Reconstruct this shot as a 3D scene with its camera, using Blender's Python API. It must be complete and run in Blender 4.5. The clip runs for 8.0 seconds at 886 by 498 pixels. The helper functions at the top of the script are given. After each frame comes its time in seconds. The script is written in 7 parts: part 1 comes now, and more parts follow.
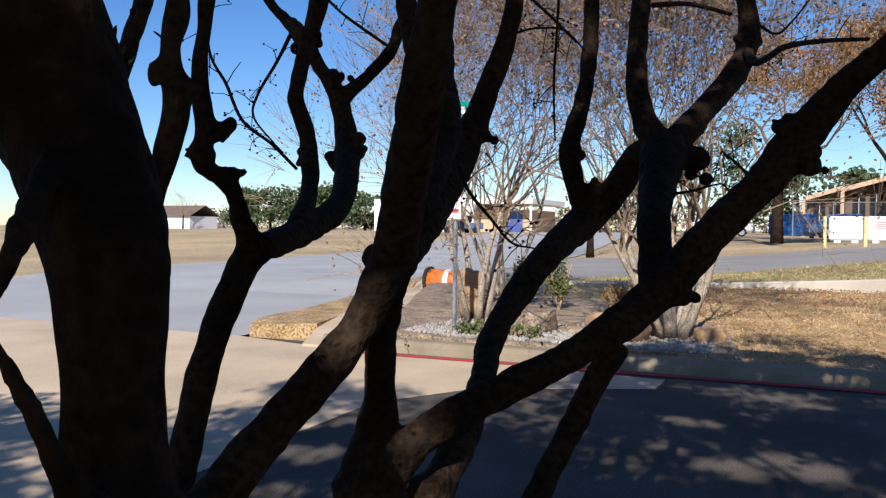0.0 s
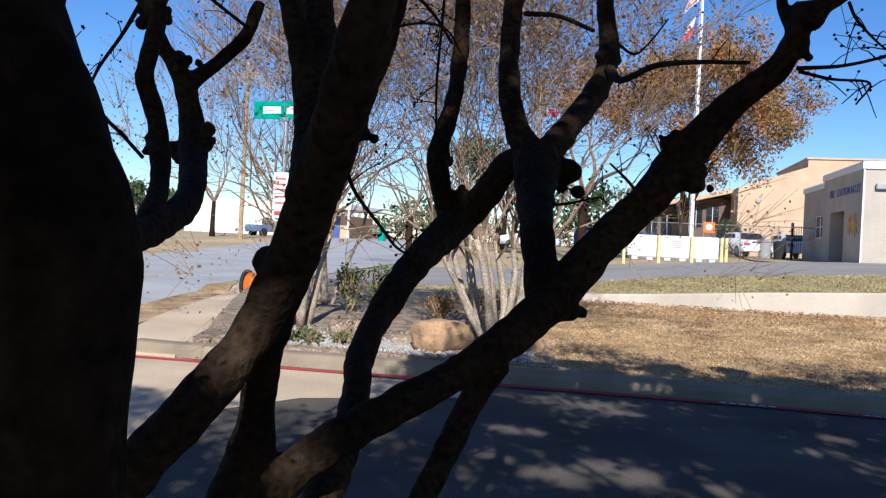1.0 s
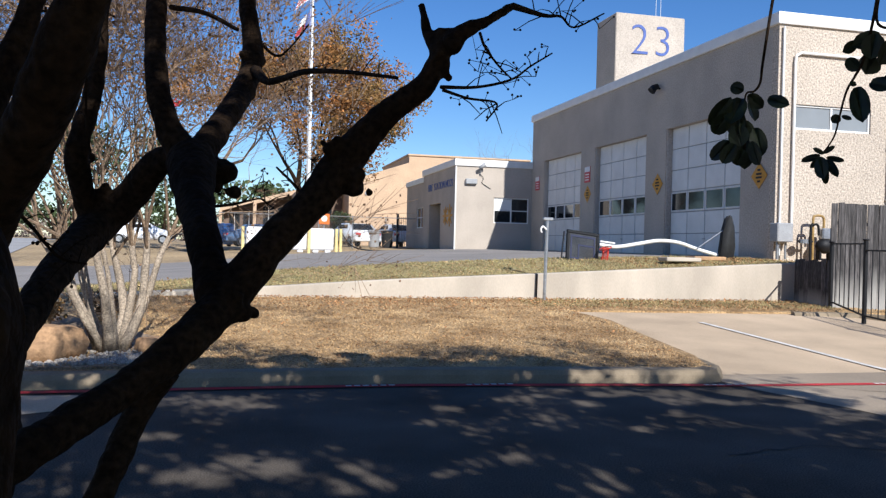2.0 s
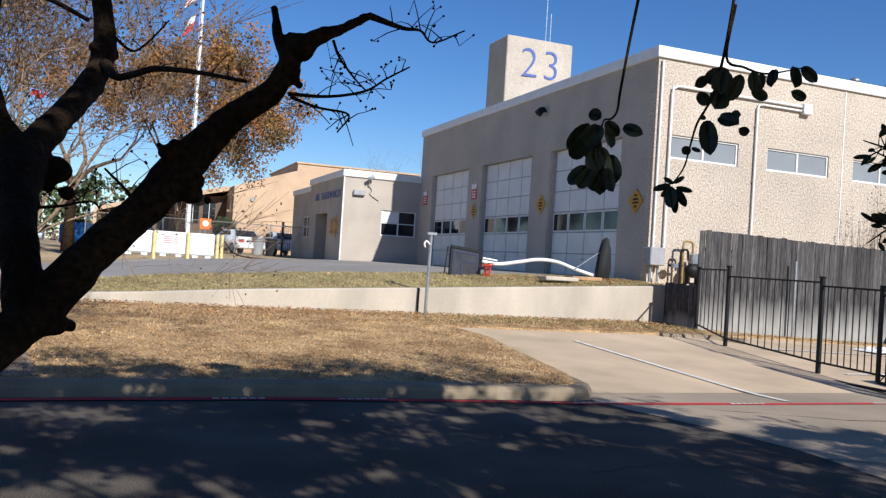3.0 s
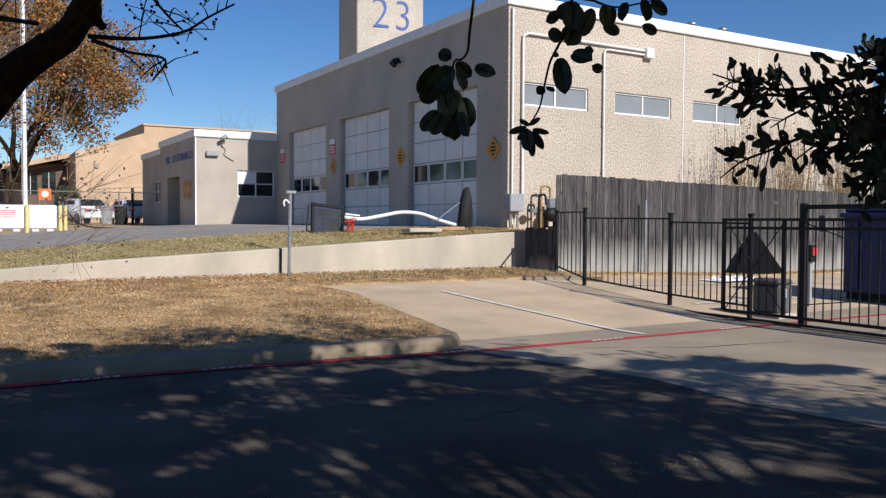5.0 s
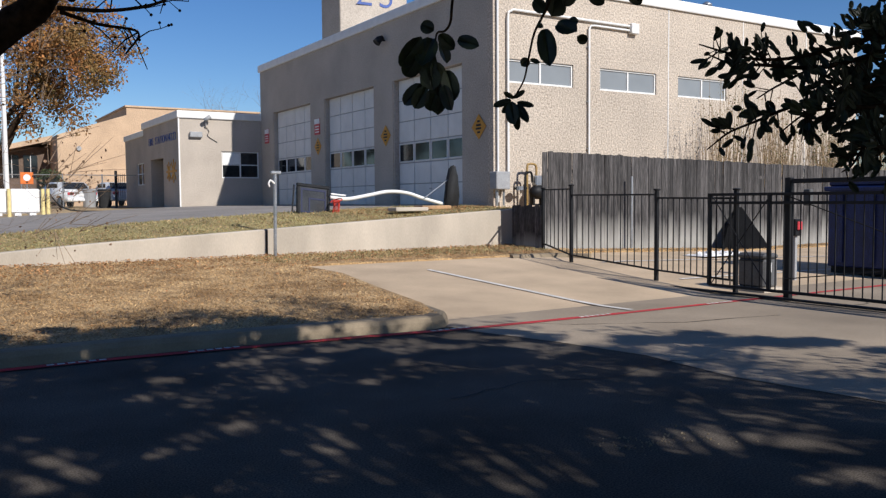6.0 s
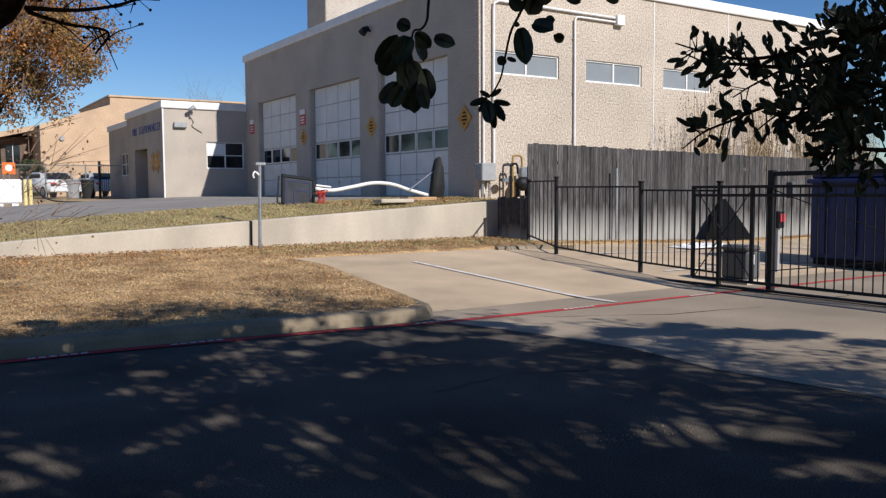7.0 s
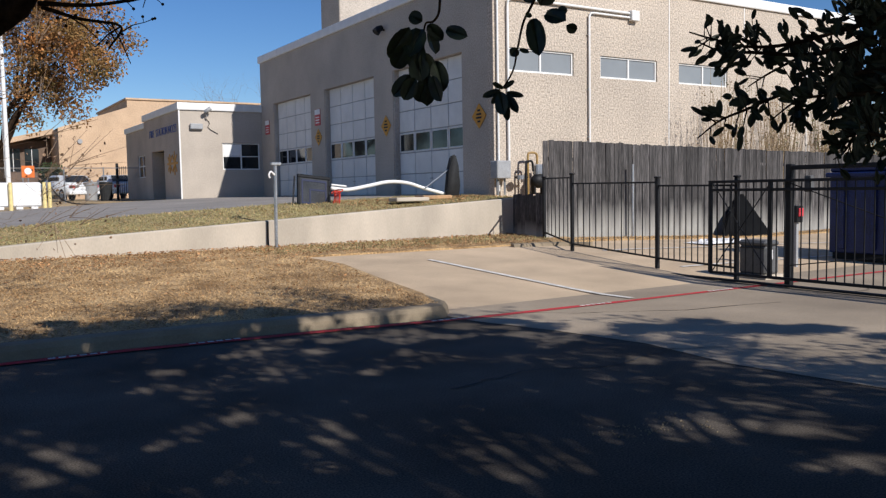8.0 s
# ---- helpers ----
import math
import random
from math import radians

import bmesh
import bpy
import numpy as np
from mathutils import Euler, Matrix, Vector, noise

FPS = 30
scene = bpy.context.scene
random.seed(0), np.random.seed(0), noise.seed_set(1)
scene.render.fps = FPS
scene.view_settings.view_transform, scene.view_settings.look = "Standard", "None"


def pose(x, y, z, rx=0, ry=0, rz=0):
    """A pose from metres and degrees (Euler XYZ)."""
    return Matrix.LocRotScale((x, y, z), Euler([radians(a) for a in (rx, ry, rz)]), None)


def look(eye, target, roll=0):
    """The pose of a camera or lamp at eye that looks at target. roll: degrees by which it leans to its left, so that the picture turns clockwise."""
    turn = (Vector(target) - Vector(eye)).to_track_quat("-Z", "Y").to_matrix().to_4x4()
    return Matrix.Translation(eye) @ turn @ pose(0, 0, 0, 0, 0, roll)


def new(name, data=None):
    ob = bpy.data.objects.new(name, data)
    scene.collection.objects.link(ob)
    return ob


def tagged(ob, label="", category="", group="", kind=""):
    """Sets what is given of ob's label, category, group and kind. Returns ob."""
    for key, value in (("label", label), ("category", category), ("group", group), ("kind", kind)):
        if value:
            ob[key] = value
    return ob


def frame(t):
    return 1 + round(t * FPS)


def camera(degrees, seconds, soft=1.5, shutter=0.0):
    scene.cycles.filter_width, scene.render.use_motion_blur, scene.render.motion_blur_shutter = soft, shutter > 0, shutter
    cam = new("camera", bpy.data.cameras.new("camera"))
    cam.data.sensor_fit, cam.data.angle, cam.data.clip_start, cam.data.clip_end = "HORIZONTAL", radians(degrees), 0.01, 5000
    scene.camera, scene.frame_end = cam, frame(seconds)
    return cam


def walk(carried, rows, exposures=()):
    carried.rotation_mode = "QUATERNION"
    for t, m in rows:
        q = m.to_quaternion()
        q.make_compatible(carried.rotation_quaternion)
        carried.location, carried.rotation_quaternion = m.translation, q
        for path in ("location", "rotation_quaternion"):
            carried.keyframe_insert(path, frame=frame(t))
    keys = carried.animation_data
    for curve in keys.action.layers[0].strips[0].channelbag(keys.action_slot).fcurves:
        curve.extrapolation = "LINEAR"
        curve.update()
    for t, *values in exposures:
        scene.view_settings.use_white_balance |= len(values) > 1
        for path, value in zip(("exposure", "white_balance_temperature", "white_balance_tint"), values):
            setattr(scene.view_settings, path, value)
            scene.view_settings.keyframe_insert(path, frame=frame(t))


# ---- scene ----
# ---------------------------------------------------------------- camera
cam = camera(56.44, 8.0, soft=1.3)
walk(cam, [
    (0.0, pose(0.147, -0.054, 1.385, 88.58, -0.47, 25.09)),
    (0.5, pose(0.036, -0.027, 1.382, 87.89, -2.53, 17.42)),
    (1.0, pose(-0.018, 0.024, 1.380, 89.36, -2.65, 12.38)),
    (1.2, pose(-0.019, 0.035, 1.391, 89.45, -2.58, 7.14)),
    (1.5, pose(-0.114, 0.007, 1.382, 89.00, -1.75, 0.46)),
    (1.8, pose(-0.124, -0.039, 1.380, 89.52, -2.18, -8.02)),
    (2.0, pose(-0.121, -0.030, 1.395, 89.74, -1.44, -13.81)),
    (2.2, pose(-0.120, -0.035, 1.395, 90.26, -2.27, -17.66)),
    (3.5, pose(0.057, 0.054, 1.415, 90.34, -2.34, -24.04)),
    (4.0, pose(0.088, 0.105, 1.415, 88.09, -0.17, -29.34)),
    (4.5, pose(0.060, 0.110, 1.415, 88.53, -0.40, -30.77)),
    (6.0, pose(0.081, 0.139, 1.403, 86.65, 0.45, -31.96)),
    (6.5, pose(0.089, 0.124, 1.410, 86.46, 0.93, -32.27)),
    (7.0, pose(0.102, 0.126, 1.422, 86.00, 0.36, -32.89)),
    (7.5, pose(0.125, 0.101, 1.391, 84.81, 1.22, -29.19)),
    (8.0, pose(0.107, 0.126, 1.407, 85.93, 0.99, -31.82)),
], exposures=[(0.0, 0.64, 5900, 11), (1.0, 0.69, 5650, 10), (2.2, 0.58, 5780, 10), (3.5, 0.46, 5850, 10), (6.0, 0.25, 5950, 11), (8.0, 0.25, 5950, 11)])

# ---------------------------------------------------------------- sky and sun
SUN = Vector((0.33, -1.39, 1.0)).normalized()      # towards the sun
world = bpy.data.worlds.new("sky_world")
world.use_nodes = True
scene.world = world
sky = world.node_tree.nodes.new("ShaderNodeTexSky")
sky.sky_type = "NISHITA"
sky.sun_disc = False
sky.sun_elevation = math.asin(SUN.z)
sky.sun_rotation = math.atan2(SUN.x, SUN.y)
sky.altitude = 200
sky.air_density, sky.dust_density, sky.ozone_density = 1.0, 0.05, 3.5
rich = world.node_tree.nodes.new("ShaderNodeHueSaturation")
rich.inputs["Saturation"].default_value, rich.inputs["Hue"].default_value = 1.22, 0.508
world.node_tree.links.new(sky.outputs[0], rich.inputs["Color"])
world.node_tree.links.new(rich.outputs[0], world.node_tree.nodes["Background"].inputs[0])
world.node_tree.nodes["Background"].inputs[1].default_value = 0.075
sun = new("sun", bpy.data.lights.new("sun", "SUN"))
sun.data.energy, sun.data.angle, sun.data.color = 4.5, radians(0.55), (1.0, 0.93, 0.82)
sun.matrix_world = look(SUN * 60, (0, 0, 0))


# ---------------------------------------------------------------- materials
def mat(name, colour, rough=0.8, metal=0.0, vary=0.25, scale=6.0, fine=60.0, bump=0.0, tint=None, spread=0.0, spec=0.4, grain=None, stretch=None):
    """A surface: base colour varied by broad stains and fine grain, with fine relief; spread varies whole pieces."""
    m = bpy.data.materials.new(name)
    m.use_nodes = True
    n, l = m.node_tree.nodes, m.node_tree.links
    b = n["Principled BSDF"]
    b.inputs["Roughness"].default_value, b.inputs["Metallic"].default_value = rough, metal
    b.inputs["Specular IOR Level"].default_value = spec
    tc = n.new("ShaderNodeTexCoord")
    big, small = n.new("ShaderNodeTexNoise"), n.new("ShaderNodeTexNoise")
    big.inputs["Scale"].default_value, big.inputs["Detail"].default_value = scale, 5
    small.inputs["Scale"].default_value, small.inputs["Detail"].default_value = fine, 3
    where = tc.outputs["Object"]
    if stretch:
        mp = n.new("ShaderNodeMapping")
        mp.inputs["Scale"].default_value = stretch
        l.new(where, mp.inputs["Vector"])
        where = mp.outputs[0]
    if spread:
        shift, pid = n.new("ShaderNodeVectorMath"), n.new("ShaderNodeObjectInfo")
        shift.operation = "MULTIPLY_ADD"
        l.new(pid.outputs["Random"], shift.inputs[0])
        shift.inputs[1].default_value = (37, 53, 71)
        l.new(where, shift.inputs[2])
        where = shift.outputs[0]
    l.new(where, big.inputs["Vector"]), l.new(where, small.inputs["Vector"])
    ramp = n.new("ShaderNodeValToRGB")
    dark = tint or tuple(c * (1 - vary) for c in colour)
    light = tuple(min(1, c * (1 + vary * 0.5)) for c in colour)
    ramp.color_ramp.elements[0].position, ramp.color_ramp.elements[1].position = 0.3, 0.7
    ramp.color_ramp.elements[0].color, ramp.color_ramp.elements[1].color = (*dark, 1), (*light, 1)
    l.new(big.outputs["Fac"], ramp.inputs[0])
    mix = n.new("ShaderNodeMix")
    mix.data_type, mix.blend_type = "RGBA", "OVERLAY"
    mix.inputs["Factor"].default_value = min(0.8, vary * 1.6) if grain is None else grain
    l.new(ramp.outputs[0], mix.inputs["A"])
    grey = n.new("ShaderNodeValToRGB")
    grey.color_ramp.elements[0].position, grey.color_ramp.elements[1].position = 0.25, 0.75
    l.new(small.outputs["Fac"], grey.inputs[0])
    l.new(grey.outputs[0], mix.inputs["B"])
    out = mix.outputs["Result"]
    if spread:
        info, hsv = n.new("ShaderNodeObjectInfo"), n.new("ShaderNodeHueSaturation")
        mr = n.new("ShaderNodeMapRange")
        mr.inputs["To Min"].default_value, mr.inputs["To Max"].default_value = 1 - spread, 1 + spread
        l.new(info.outputs["Random"], mr.inputs["Value"])
        l.new(mr.outputs[0], hsv.inputs["Value"])
        l.new(out, hsv.inputs["Color"])
        out = hsv.outputs[0]
    l.new(out, b.inputs["Base Color"])
    if bump:
        bp = n.new("ShaderNodeBump")
        bp.inputs["Strength"].default_value, bp.inputs["Distance"].default_value = min(1, bump), 0.02
        l.new(small.outputs["Fac"], bp.inputs["Height"])
        l.new(bp.outputs[0], b.inputs["Normal"])
    return m


# street tone set darker than its concrete to carry the oak's shade
SHADECON = mat("shade_darkened_street", (0.106, 0.089, 0.072), 0.95, vary=0.4, scale=0.9, fine=90, bump=0.25, spec=0.1)
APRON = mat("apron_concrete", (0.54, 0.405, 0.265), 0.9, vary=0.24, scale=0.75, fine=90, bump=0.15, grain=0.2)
# lighter tone for the driveway entry and the street's sunlit part
ENTRY = mat("lit_entry_concrete", (0.335, 0.265, 0.188), 0.9, vary=0.3, scale=0.6, fine=90, bump=0.2, grain=0.2)
KERB = mat("kerb_concrete", (0.255, 0.20, 0.132), 0.9, vary=0.25, scale=2.5, fine=60, bump=0.15, grain=0.1)
WALLCON = mat("retaining_concrete", (0.50, 0.43, 0.34), 0.9, vary=0.2, scale=1.6, fine=50, bump=0.1, grain=0.08, stretch=(1, 1, 0.35))
ASPHALT = mat("asphalt", (0.285, 0.255, 0.225), 0.9, vary=0.2, scale=0.5, fine=120, bump=0.3)
CROSS = mat("worn_grey_road", (0.36, 0.345, 0.33), 0.9, vary=0.15, scale=0.4, fine=100, bump=0.2, grain=0.15)
LAWN = mat("dormant_lawn", (0.42, 0.285, 0.14), 0.95, vary=0.45, scale=2.2, fine=34, bump=1.0, tint=(0.22, 0.13, 0.055), grain=0.8)
FIELD = mat("dry_field", (0.42, 0.30, 0.16), 0.95, vary=0.3, scale=0.15, fine=8, bump=0.4)
GREEN = mat("thin_green_grass", (0.26, 0.225, 0.095), 0.95, vary=0.5, scale=1.5, fine=50, bump=0.8, tint=(0.33, 0.24, 0.12))
STUCCO = mat("pebble_stucco", (0.50, 0.42, 0.335), 0.95, vary=0.14, scale=0.5, fine=21, bump=1.0, grain=0.48)
SMOOTH = mat("painted_stucco", (0.46, 0.395, 0.325), 0.9, vary=0.14, scale=0.8, fine=26, bump=0.45, grain=0.24)
WHITE = mat("white_metal_trim", (0.78, 0.76, 0.72), 0.5, vary=0.08, scale=3, fine=50)
DOORW = mat("white_door_panel", (0.72, 0.70, 0.66), 0.5, vary=0.10, scale=2, fine=40)
GREYM = mat("galvanised_steel", (0.45, 0.46, 0.47), 0.4, metal=0.8, vary=0.2, scale=8, fine=80)
BLACK = mat("black_iron", (0.012, 0.012, 0.013), 0.55, vary=0.3, scale=9, fine=80, bump=0.1, spec=0.25)
BLACKPANEL = mat("matt_black_panel", (0.006, 0.006, 0.0065), 0.9, vary=0.3, scale=4, fine=50, bump=0.2, spec=0.08)
RED = mat("red_kerb_paint", (0.50, 0.025, 0.035), 0.8, vary=0.3, scale=4, fine=60, tint=(0.36, 0.05, 0.045))
LINE = mat("white_line_paint", (0.66, 0.61, 0.54), 0.8, vary=0.25, scale=5, fine=60)
# bark tone lowered well below true bark, so deep shade is in the colour
BARK = mat("shade_darkened_bark", (0.034, 0.0215, 0.013), 0.9, vary=0.4, scale=5, fine=70, bump=0.5, tint=(0.014, 0.009, 0.006), spec=0.06)
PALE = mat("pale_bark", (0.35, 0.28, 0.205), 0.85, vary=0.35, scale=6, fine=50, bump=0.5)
FENCEW = mat("weathered_fence_board", (0.078, 0.071, 0.068), 0.9, vary=0.65, scale=14, fine=80, bump=0.8, spread=0.38, stretch=(1, 1, 0.12))


def bleach(m, colour, low, soft):
    """Sun and splash bleached foot of the boards: a ragged pale band that differs from board to board."""
    n, l = m.node_tree.nodes, m.node_tree.links
    b = n["Principled BSDF"]
    old = b.inputs["Base Color"].links[0].from_socket
    tc, sep, info, add, mr, mix = n.new("ShaderNodeTexCoord"), n.new("ShaderNodeSeparateXYZ"), n.new("ShaderNodeObjectInfo"), n.new("ShaderNodeMath"), n.new("ShaderNodeMapRange"), n.new("ShaderNodeMix")
    l.new(tc.outputs["Object"], sep.inputs[0])
    add.operation = "MULTIPLY_ADD"
    l.new(info.outputs["Random"], add.inputs[0])
    add.inputs[1].default_value = 0.16
    l.new(sep.outputs["Z"], add.inputs[2])
    mr.inputs["From Min"].default_value, mr.inputs["From Max"].default_value = low, low + soft
    mr.inputs["To Min"].default_value, mr.inputs["To Max"].default_value = 0.8, 0.0
    l.new(add.outputs[0], mr.inputs["Value"])
    mix.data_type = "RGBA"
    l.new(mr.outputs[0], mix.inputs["Factor"])
    l.new(old, mix.inputs["A"])
    mix.inputs["B"].default_value = (*colour, 1)
    l.new(mix.outputs["Result"], b.inputs["Base Color"])


bleach(FENCEW, (0.42, 0.40, 0.36), 0.14, 0.30)
GLASS = mat("dark_window_glass", (0.016, 0.018, 0.02), 0.06, vary=0.2, scale=2, fine=10, spec=0.45)
GLASSL = mat("pale_window_glass", (0.25, 0.26, 0.26), 0.15, vary=0.1, scale=1.2, fine=10, spec=0.6, grain=0.0)
# blue paint with the gate dumpster's shade mixed into its colour
SHADEBLUE = mat("shade_darkened_blue_steel", (0.006, 0.016, 0.085), 0.5, vary=0.35, scale=3, fine=40, bump=0.05)
BLUE = mat("blue_painted_steel", (0.003, 0.075, 0.27), 0.45, vary=0.35, scale=3, fine=40, bump=0.05)
NAVY = mat("dark_blue_paint", (0.06, 0.10, 0.30), 0.5, vary=0.15, scale=6, fine=60)
YELLOW = mat("pale_yellow_post_paint", (0.72, 0.58, 0.25), 0.6, vary=0.2, scale=5, fine=50)
AMBER = mat("amber_sign_yellow", (0.55, 0.25, 0.012), 0.5, vary=0.12, scale=8, fine=60)
ORANGE = mat("orange_plastic", (0.70, 0.16, 0.02), 0.5, vary=0.2, scale=6, fine=50)
BOULDER = mat("orange_sandstone", (0.44, 0.265, 0.135), 0.9, vary=0.3, scale=3, fine=30, bump=0.6, tint=(0.29, 0.175, 0.095), grain=0.25)
PEBBLE = mat("white_river_gravel", (0.46, 0.41, 0.355), 0.9, vary=0.3, scale=8, fine=60, bump=0.5, spread=0.3)
SOIL = mat("bed_soil", (0.29, 0.21, 0.14), 0.95, vary=0.45, scale=5, fine=40, bump=0.8)
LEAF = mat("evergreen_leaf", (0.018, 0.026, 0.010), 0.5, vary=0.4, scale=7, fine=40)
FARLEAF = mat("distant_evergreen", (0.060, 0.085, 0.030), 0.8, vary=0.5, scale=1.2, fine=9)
AUTUMN = mat("rust_autumn_leaf", (0.29, 0.115, 0.032), 0.8, vary=0.5, scale=0.7, fine=9, tint=(0.13, 0.10, 0.03))
SEED = mat("brown_seed_head", (0.20, 0.125, 0.075), 0.9, vary=0.5, scale=5, fine=30)
TWIG = mat("bare_twig", (0.24, 0.165, 0.105), 0.9, vary=0.35, scale=5, fine=40)
BRUSH = mat("bare_winter_brush", (0.20, 0.16, 0.13), 0.9, vary=0.4, scale=0.2, fine=3)
REDLEAF = mat("red_leaf", (0.5, 0.04, 0.04), 0.7, vary=0.3, scale=9, fine=50)
SHRUB = mat("grey_green_shrub", (0.13, 0.14, 0.045), 0.85, vary=0.5, scale=8, fine=40)
DRYTWIG = mat("dry_shrub_twig", (0.36, 0.26, 0.15), 0.9, vary=0.4, scale=5, fine=40)
TANBRICK = mat("tan_brick_far", (0.54, 0.38, 0.245), 0.9, vary=0.14, scale=0.7, fine=14, bump=0.3)
ROOFM = mat("brown_roof", (0.16, 0.11, 0.08), 0.9, vary=0.3, scale=2, fine=20)
DARK = mat("dark_interior", (0.03, 0.03, 0.032), 0.8, vary=0.3, scale=2, fine=20)
CARW = mat("white_car_paint", (0.75, 0.76, 0.77), 0.25, vary=0.04, scale=2, fine=20, spec=0.6)
CARB = mat("blue_car_paint", (0.10, 0.17, 0.30), 0.25, vary=0.06, scale=2, fine=20, spec=0.6)
RUBBER = mat("black_rubber", (0.02, 0.02, 0.02), 0.85, vary=0.3, scale=9, fine=60)
REDP = mat("red_plastic", (0.55, 0.04, 0.02), 0.5, vary=0.2, scale=8, fine=60)
SIGNW = mat("sign_white", (0.78, 0.76, 0.74), 0.5, vary=0.06, scale=8, fine=60)
SIGNR = mat("sign_red", (0.55, 0.05, 0.06), 0.5, vary=0.15, scale=8, fine=60)
SIGNG = mat("sign_green", (0.0, 0.28, 0.20), 0.45, vary=0.1, scale=8, fine=60)
BRASS = mat("tan_gas_pipe", (0.36, 0.23, 0.08), 0.5, vary=0.3, scale=9, fine=60)
GREYP = mat("grey_painted_metal", (0.34, 0.34, 0.34), 0.5, vary=0.15, scale=5, fine=60)
POLYW = mat("clear_scuffed_board", (0.045, 0.045, 0.046), 0.3, vary=0.3, scale=4, fine=40)
SMOKE = mat("dark_blue_board_paint", (0.022, 0.026, 0.06), 0.5, vary=0.2, scale=6, fine=60)
HOUSING = mat("grey_motor_housing", (0.10, 0.10, 0.10), 0.5, vary=0.2, scale=5, fine=60)
LITTER = mat("fallen_leaf", (0.42, 0.22, 0.095), 0.9, vary=0.5, scale=3, fine=30)
BLADE = mat("dry_grass_blade", (0.46, 0.315, 0.16), 0.9, vary=0.5, scale=1.1, fine=30, tint=(0.25, 0.145, 0.06))
BLADEG = mat("green_grass_blade", (0.33, 0.28, 0.125), 0.9, vary=0.5, scale=1.3, fine=30)
BRIM = mat("flag_white", (0.75, 0.73, 0.72), 0.8, vary=0.1, scale=8, fine=60)


# ---------------------------------------------------------------- mesh helpers
def mesh_ob(name, bm, material, parent=None, smooth=False, recalc=True):
    me = bpy.data.meshes.new(name)
    if recalc:
        bmesh.ops.recalc_face_normals(bm, faces=bm.faces)
    bm.to_mesh(me)
    bm.free()
    for m in material if isinstance(material, (list, tuple)) else [material]:
        me.materials.append(m)
    if smooth:
        for p in me.polygons:
            p.use_smooth = True
    ob = new(name, me)
    if parent:
        ob.parent = parent
    return ob


def part(name, bm, material, parent, label="", smooth=False):
    ob = mesh_ob(name, bm, material, parent, smooth)
    return tagged(ob, label) if label else ob


def thing(name, at, label, category, group="", kind="", turn=0):
    ob = new(name)
    ob.matrix_world = pose(*at, 0, 0, turn)
    return tagged(ob, label, category, group, kind)


def box(bm, x0, x1, y0, y1, z0, z1, bevel=0.0, m=None):
    """A box between two corners, its edges bevelled, optionally moved by a matrix."""
    r = bmesh.ops.create_cube(bm, size=1)
    bmesh.ops.transform(bm, verts=r["verts"], matrix=Matrix.LocRotScale(((x0 + x1) / 2, (y0 + y1) / 2, (z0 + z1) / 2), None, (abs(x1 - x0), abs(y1 - y0), abs(z1 - z0))))
    vs = r["verts"]
    if bevel:
        es = list({e for v in vs for e in v.link_edges})
        vs = bmesh.ops.bevel(bm, geom=es, offset=bevel, segments=1, affect="EDGES", clamp_overlap=True)["verts"]
    if m:
        bmesh.ops.transform(bm, verts=vs, matrix=m)
    return bm


def B(*a, **k):
    return box(bmesh.new(), *a, **k)


def tube(bm, pts, radii, sides=10, cap=True, lumps=0.0, seed=0.0):
    """A tapering tube along points; lumps makes its skin uneven."""
    pts = [Vector(p[:3]) for p in pts]
    if not isinstance(radii, (list, tuple)):
        radii = [radii] * len(pts)
    up, rings = None, []
    for i, p in enumerate(pts):
        d = (pts[min(i + 1, len(pts) - 1)] - pts[max(i - 1, 0)]).normalized()
        if up is None:
            up = d.orthogonal().normalized()
        up = (up - d * up.dot(d)).normalized()
        side = d.cross(up)
        ring = []
        for k in range(sides):
            a = 2 * math.pi * k / sides
            w = up * math.cos(a) + side * math.sin(a)
            r = radii[i]
            if lumps:
                r *= 1 + lumps * noise.noise((p + w * radii[i]) * 9 + Vector((seed, seed, seed)))
            ring.append(bm.verts.new(p + w * r))
        rings.append(ring)
    for a, b in zip(rings, rings[1:]):
        for k in range(sides):
            bm.faces.new((a[k], a[(k + 1) % sides], b[(k + 1) % sides], b[k]))
    if cap:
        bm.faces.new(rings[0][::-1]), bm.faces.new(rings[-1])
    return bm


def T(pts, radii, sides=10, **k):
    return tube(bmesh.new(), pts, radii, sides, **k)


def curve_pts(pts, steps=5):
    """Catmull-Rom through (x, y, z, r) points."""
    P = [Vector(p) for p in pts]
    P = [P[0] * 2 - P[1]] + P + [P[-1] * 2 - P[-2]]
    out = []
    for a, b, c, d in zip(P, P[1:], P[2:], P[3:]):
        for s in range(steps):
            t = s / steps
            out.append(0.5 * ((2 * b) + (c - a) * t + (2 * a - 5 * b + 4 * c - d) * t * t + (3 * b - a - 3 * c + d) * t ** 3))
    return out + [P[-2]]


def lerp_table(table, x):
    for (a, u), (b, v) in zip(table, table[1:]):
        if x <= b:
            return u + (v - u) * max(0, min(1, (x - a) / (b - a)))
    return table[-1][1]


# ---------------------------------------------------------------- the lie of the land
PAD = ((-14, 0.05), (-7.7, 0.22), (-5.2, 0.25), (-1.6, 0.5), (1, 0.80), (4, 1.0), (7, 1.15), (10, 1.25), (60, 1.26))
WALLTOP = ((-2.6, 0.40), (0.5, 0.57), (2.45, 0.71), (5.6, 0.88), (12.0, 1.23))


def upper(x, y):
    """Level of the driveway and pad behind the retaining wall; it falls towards the cross street and levels out far away."""
    z = lerp_table(PAD, x)
    far = max(0.0, min(1.0, (y - 38) / 30))
    return z * (1 - far) + (1.0 + 0.3 * max(0.0, min(1.0, x / 6))) * far


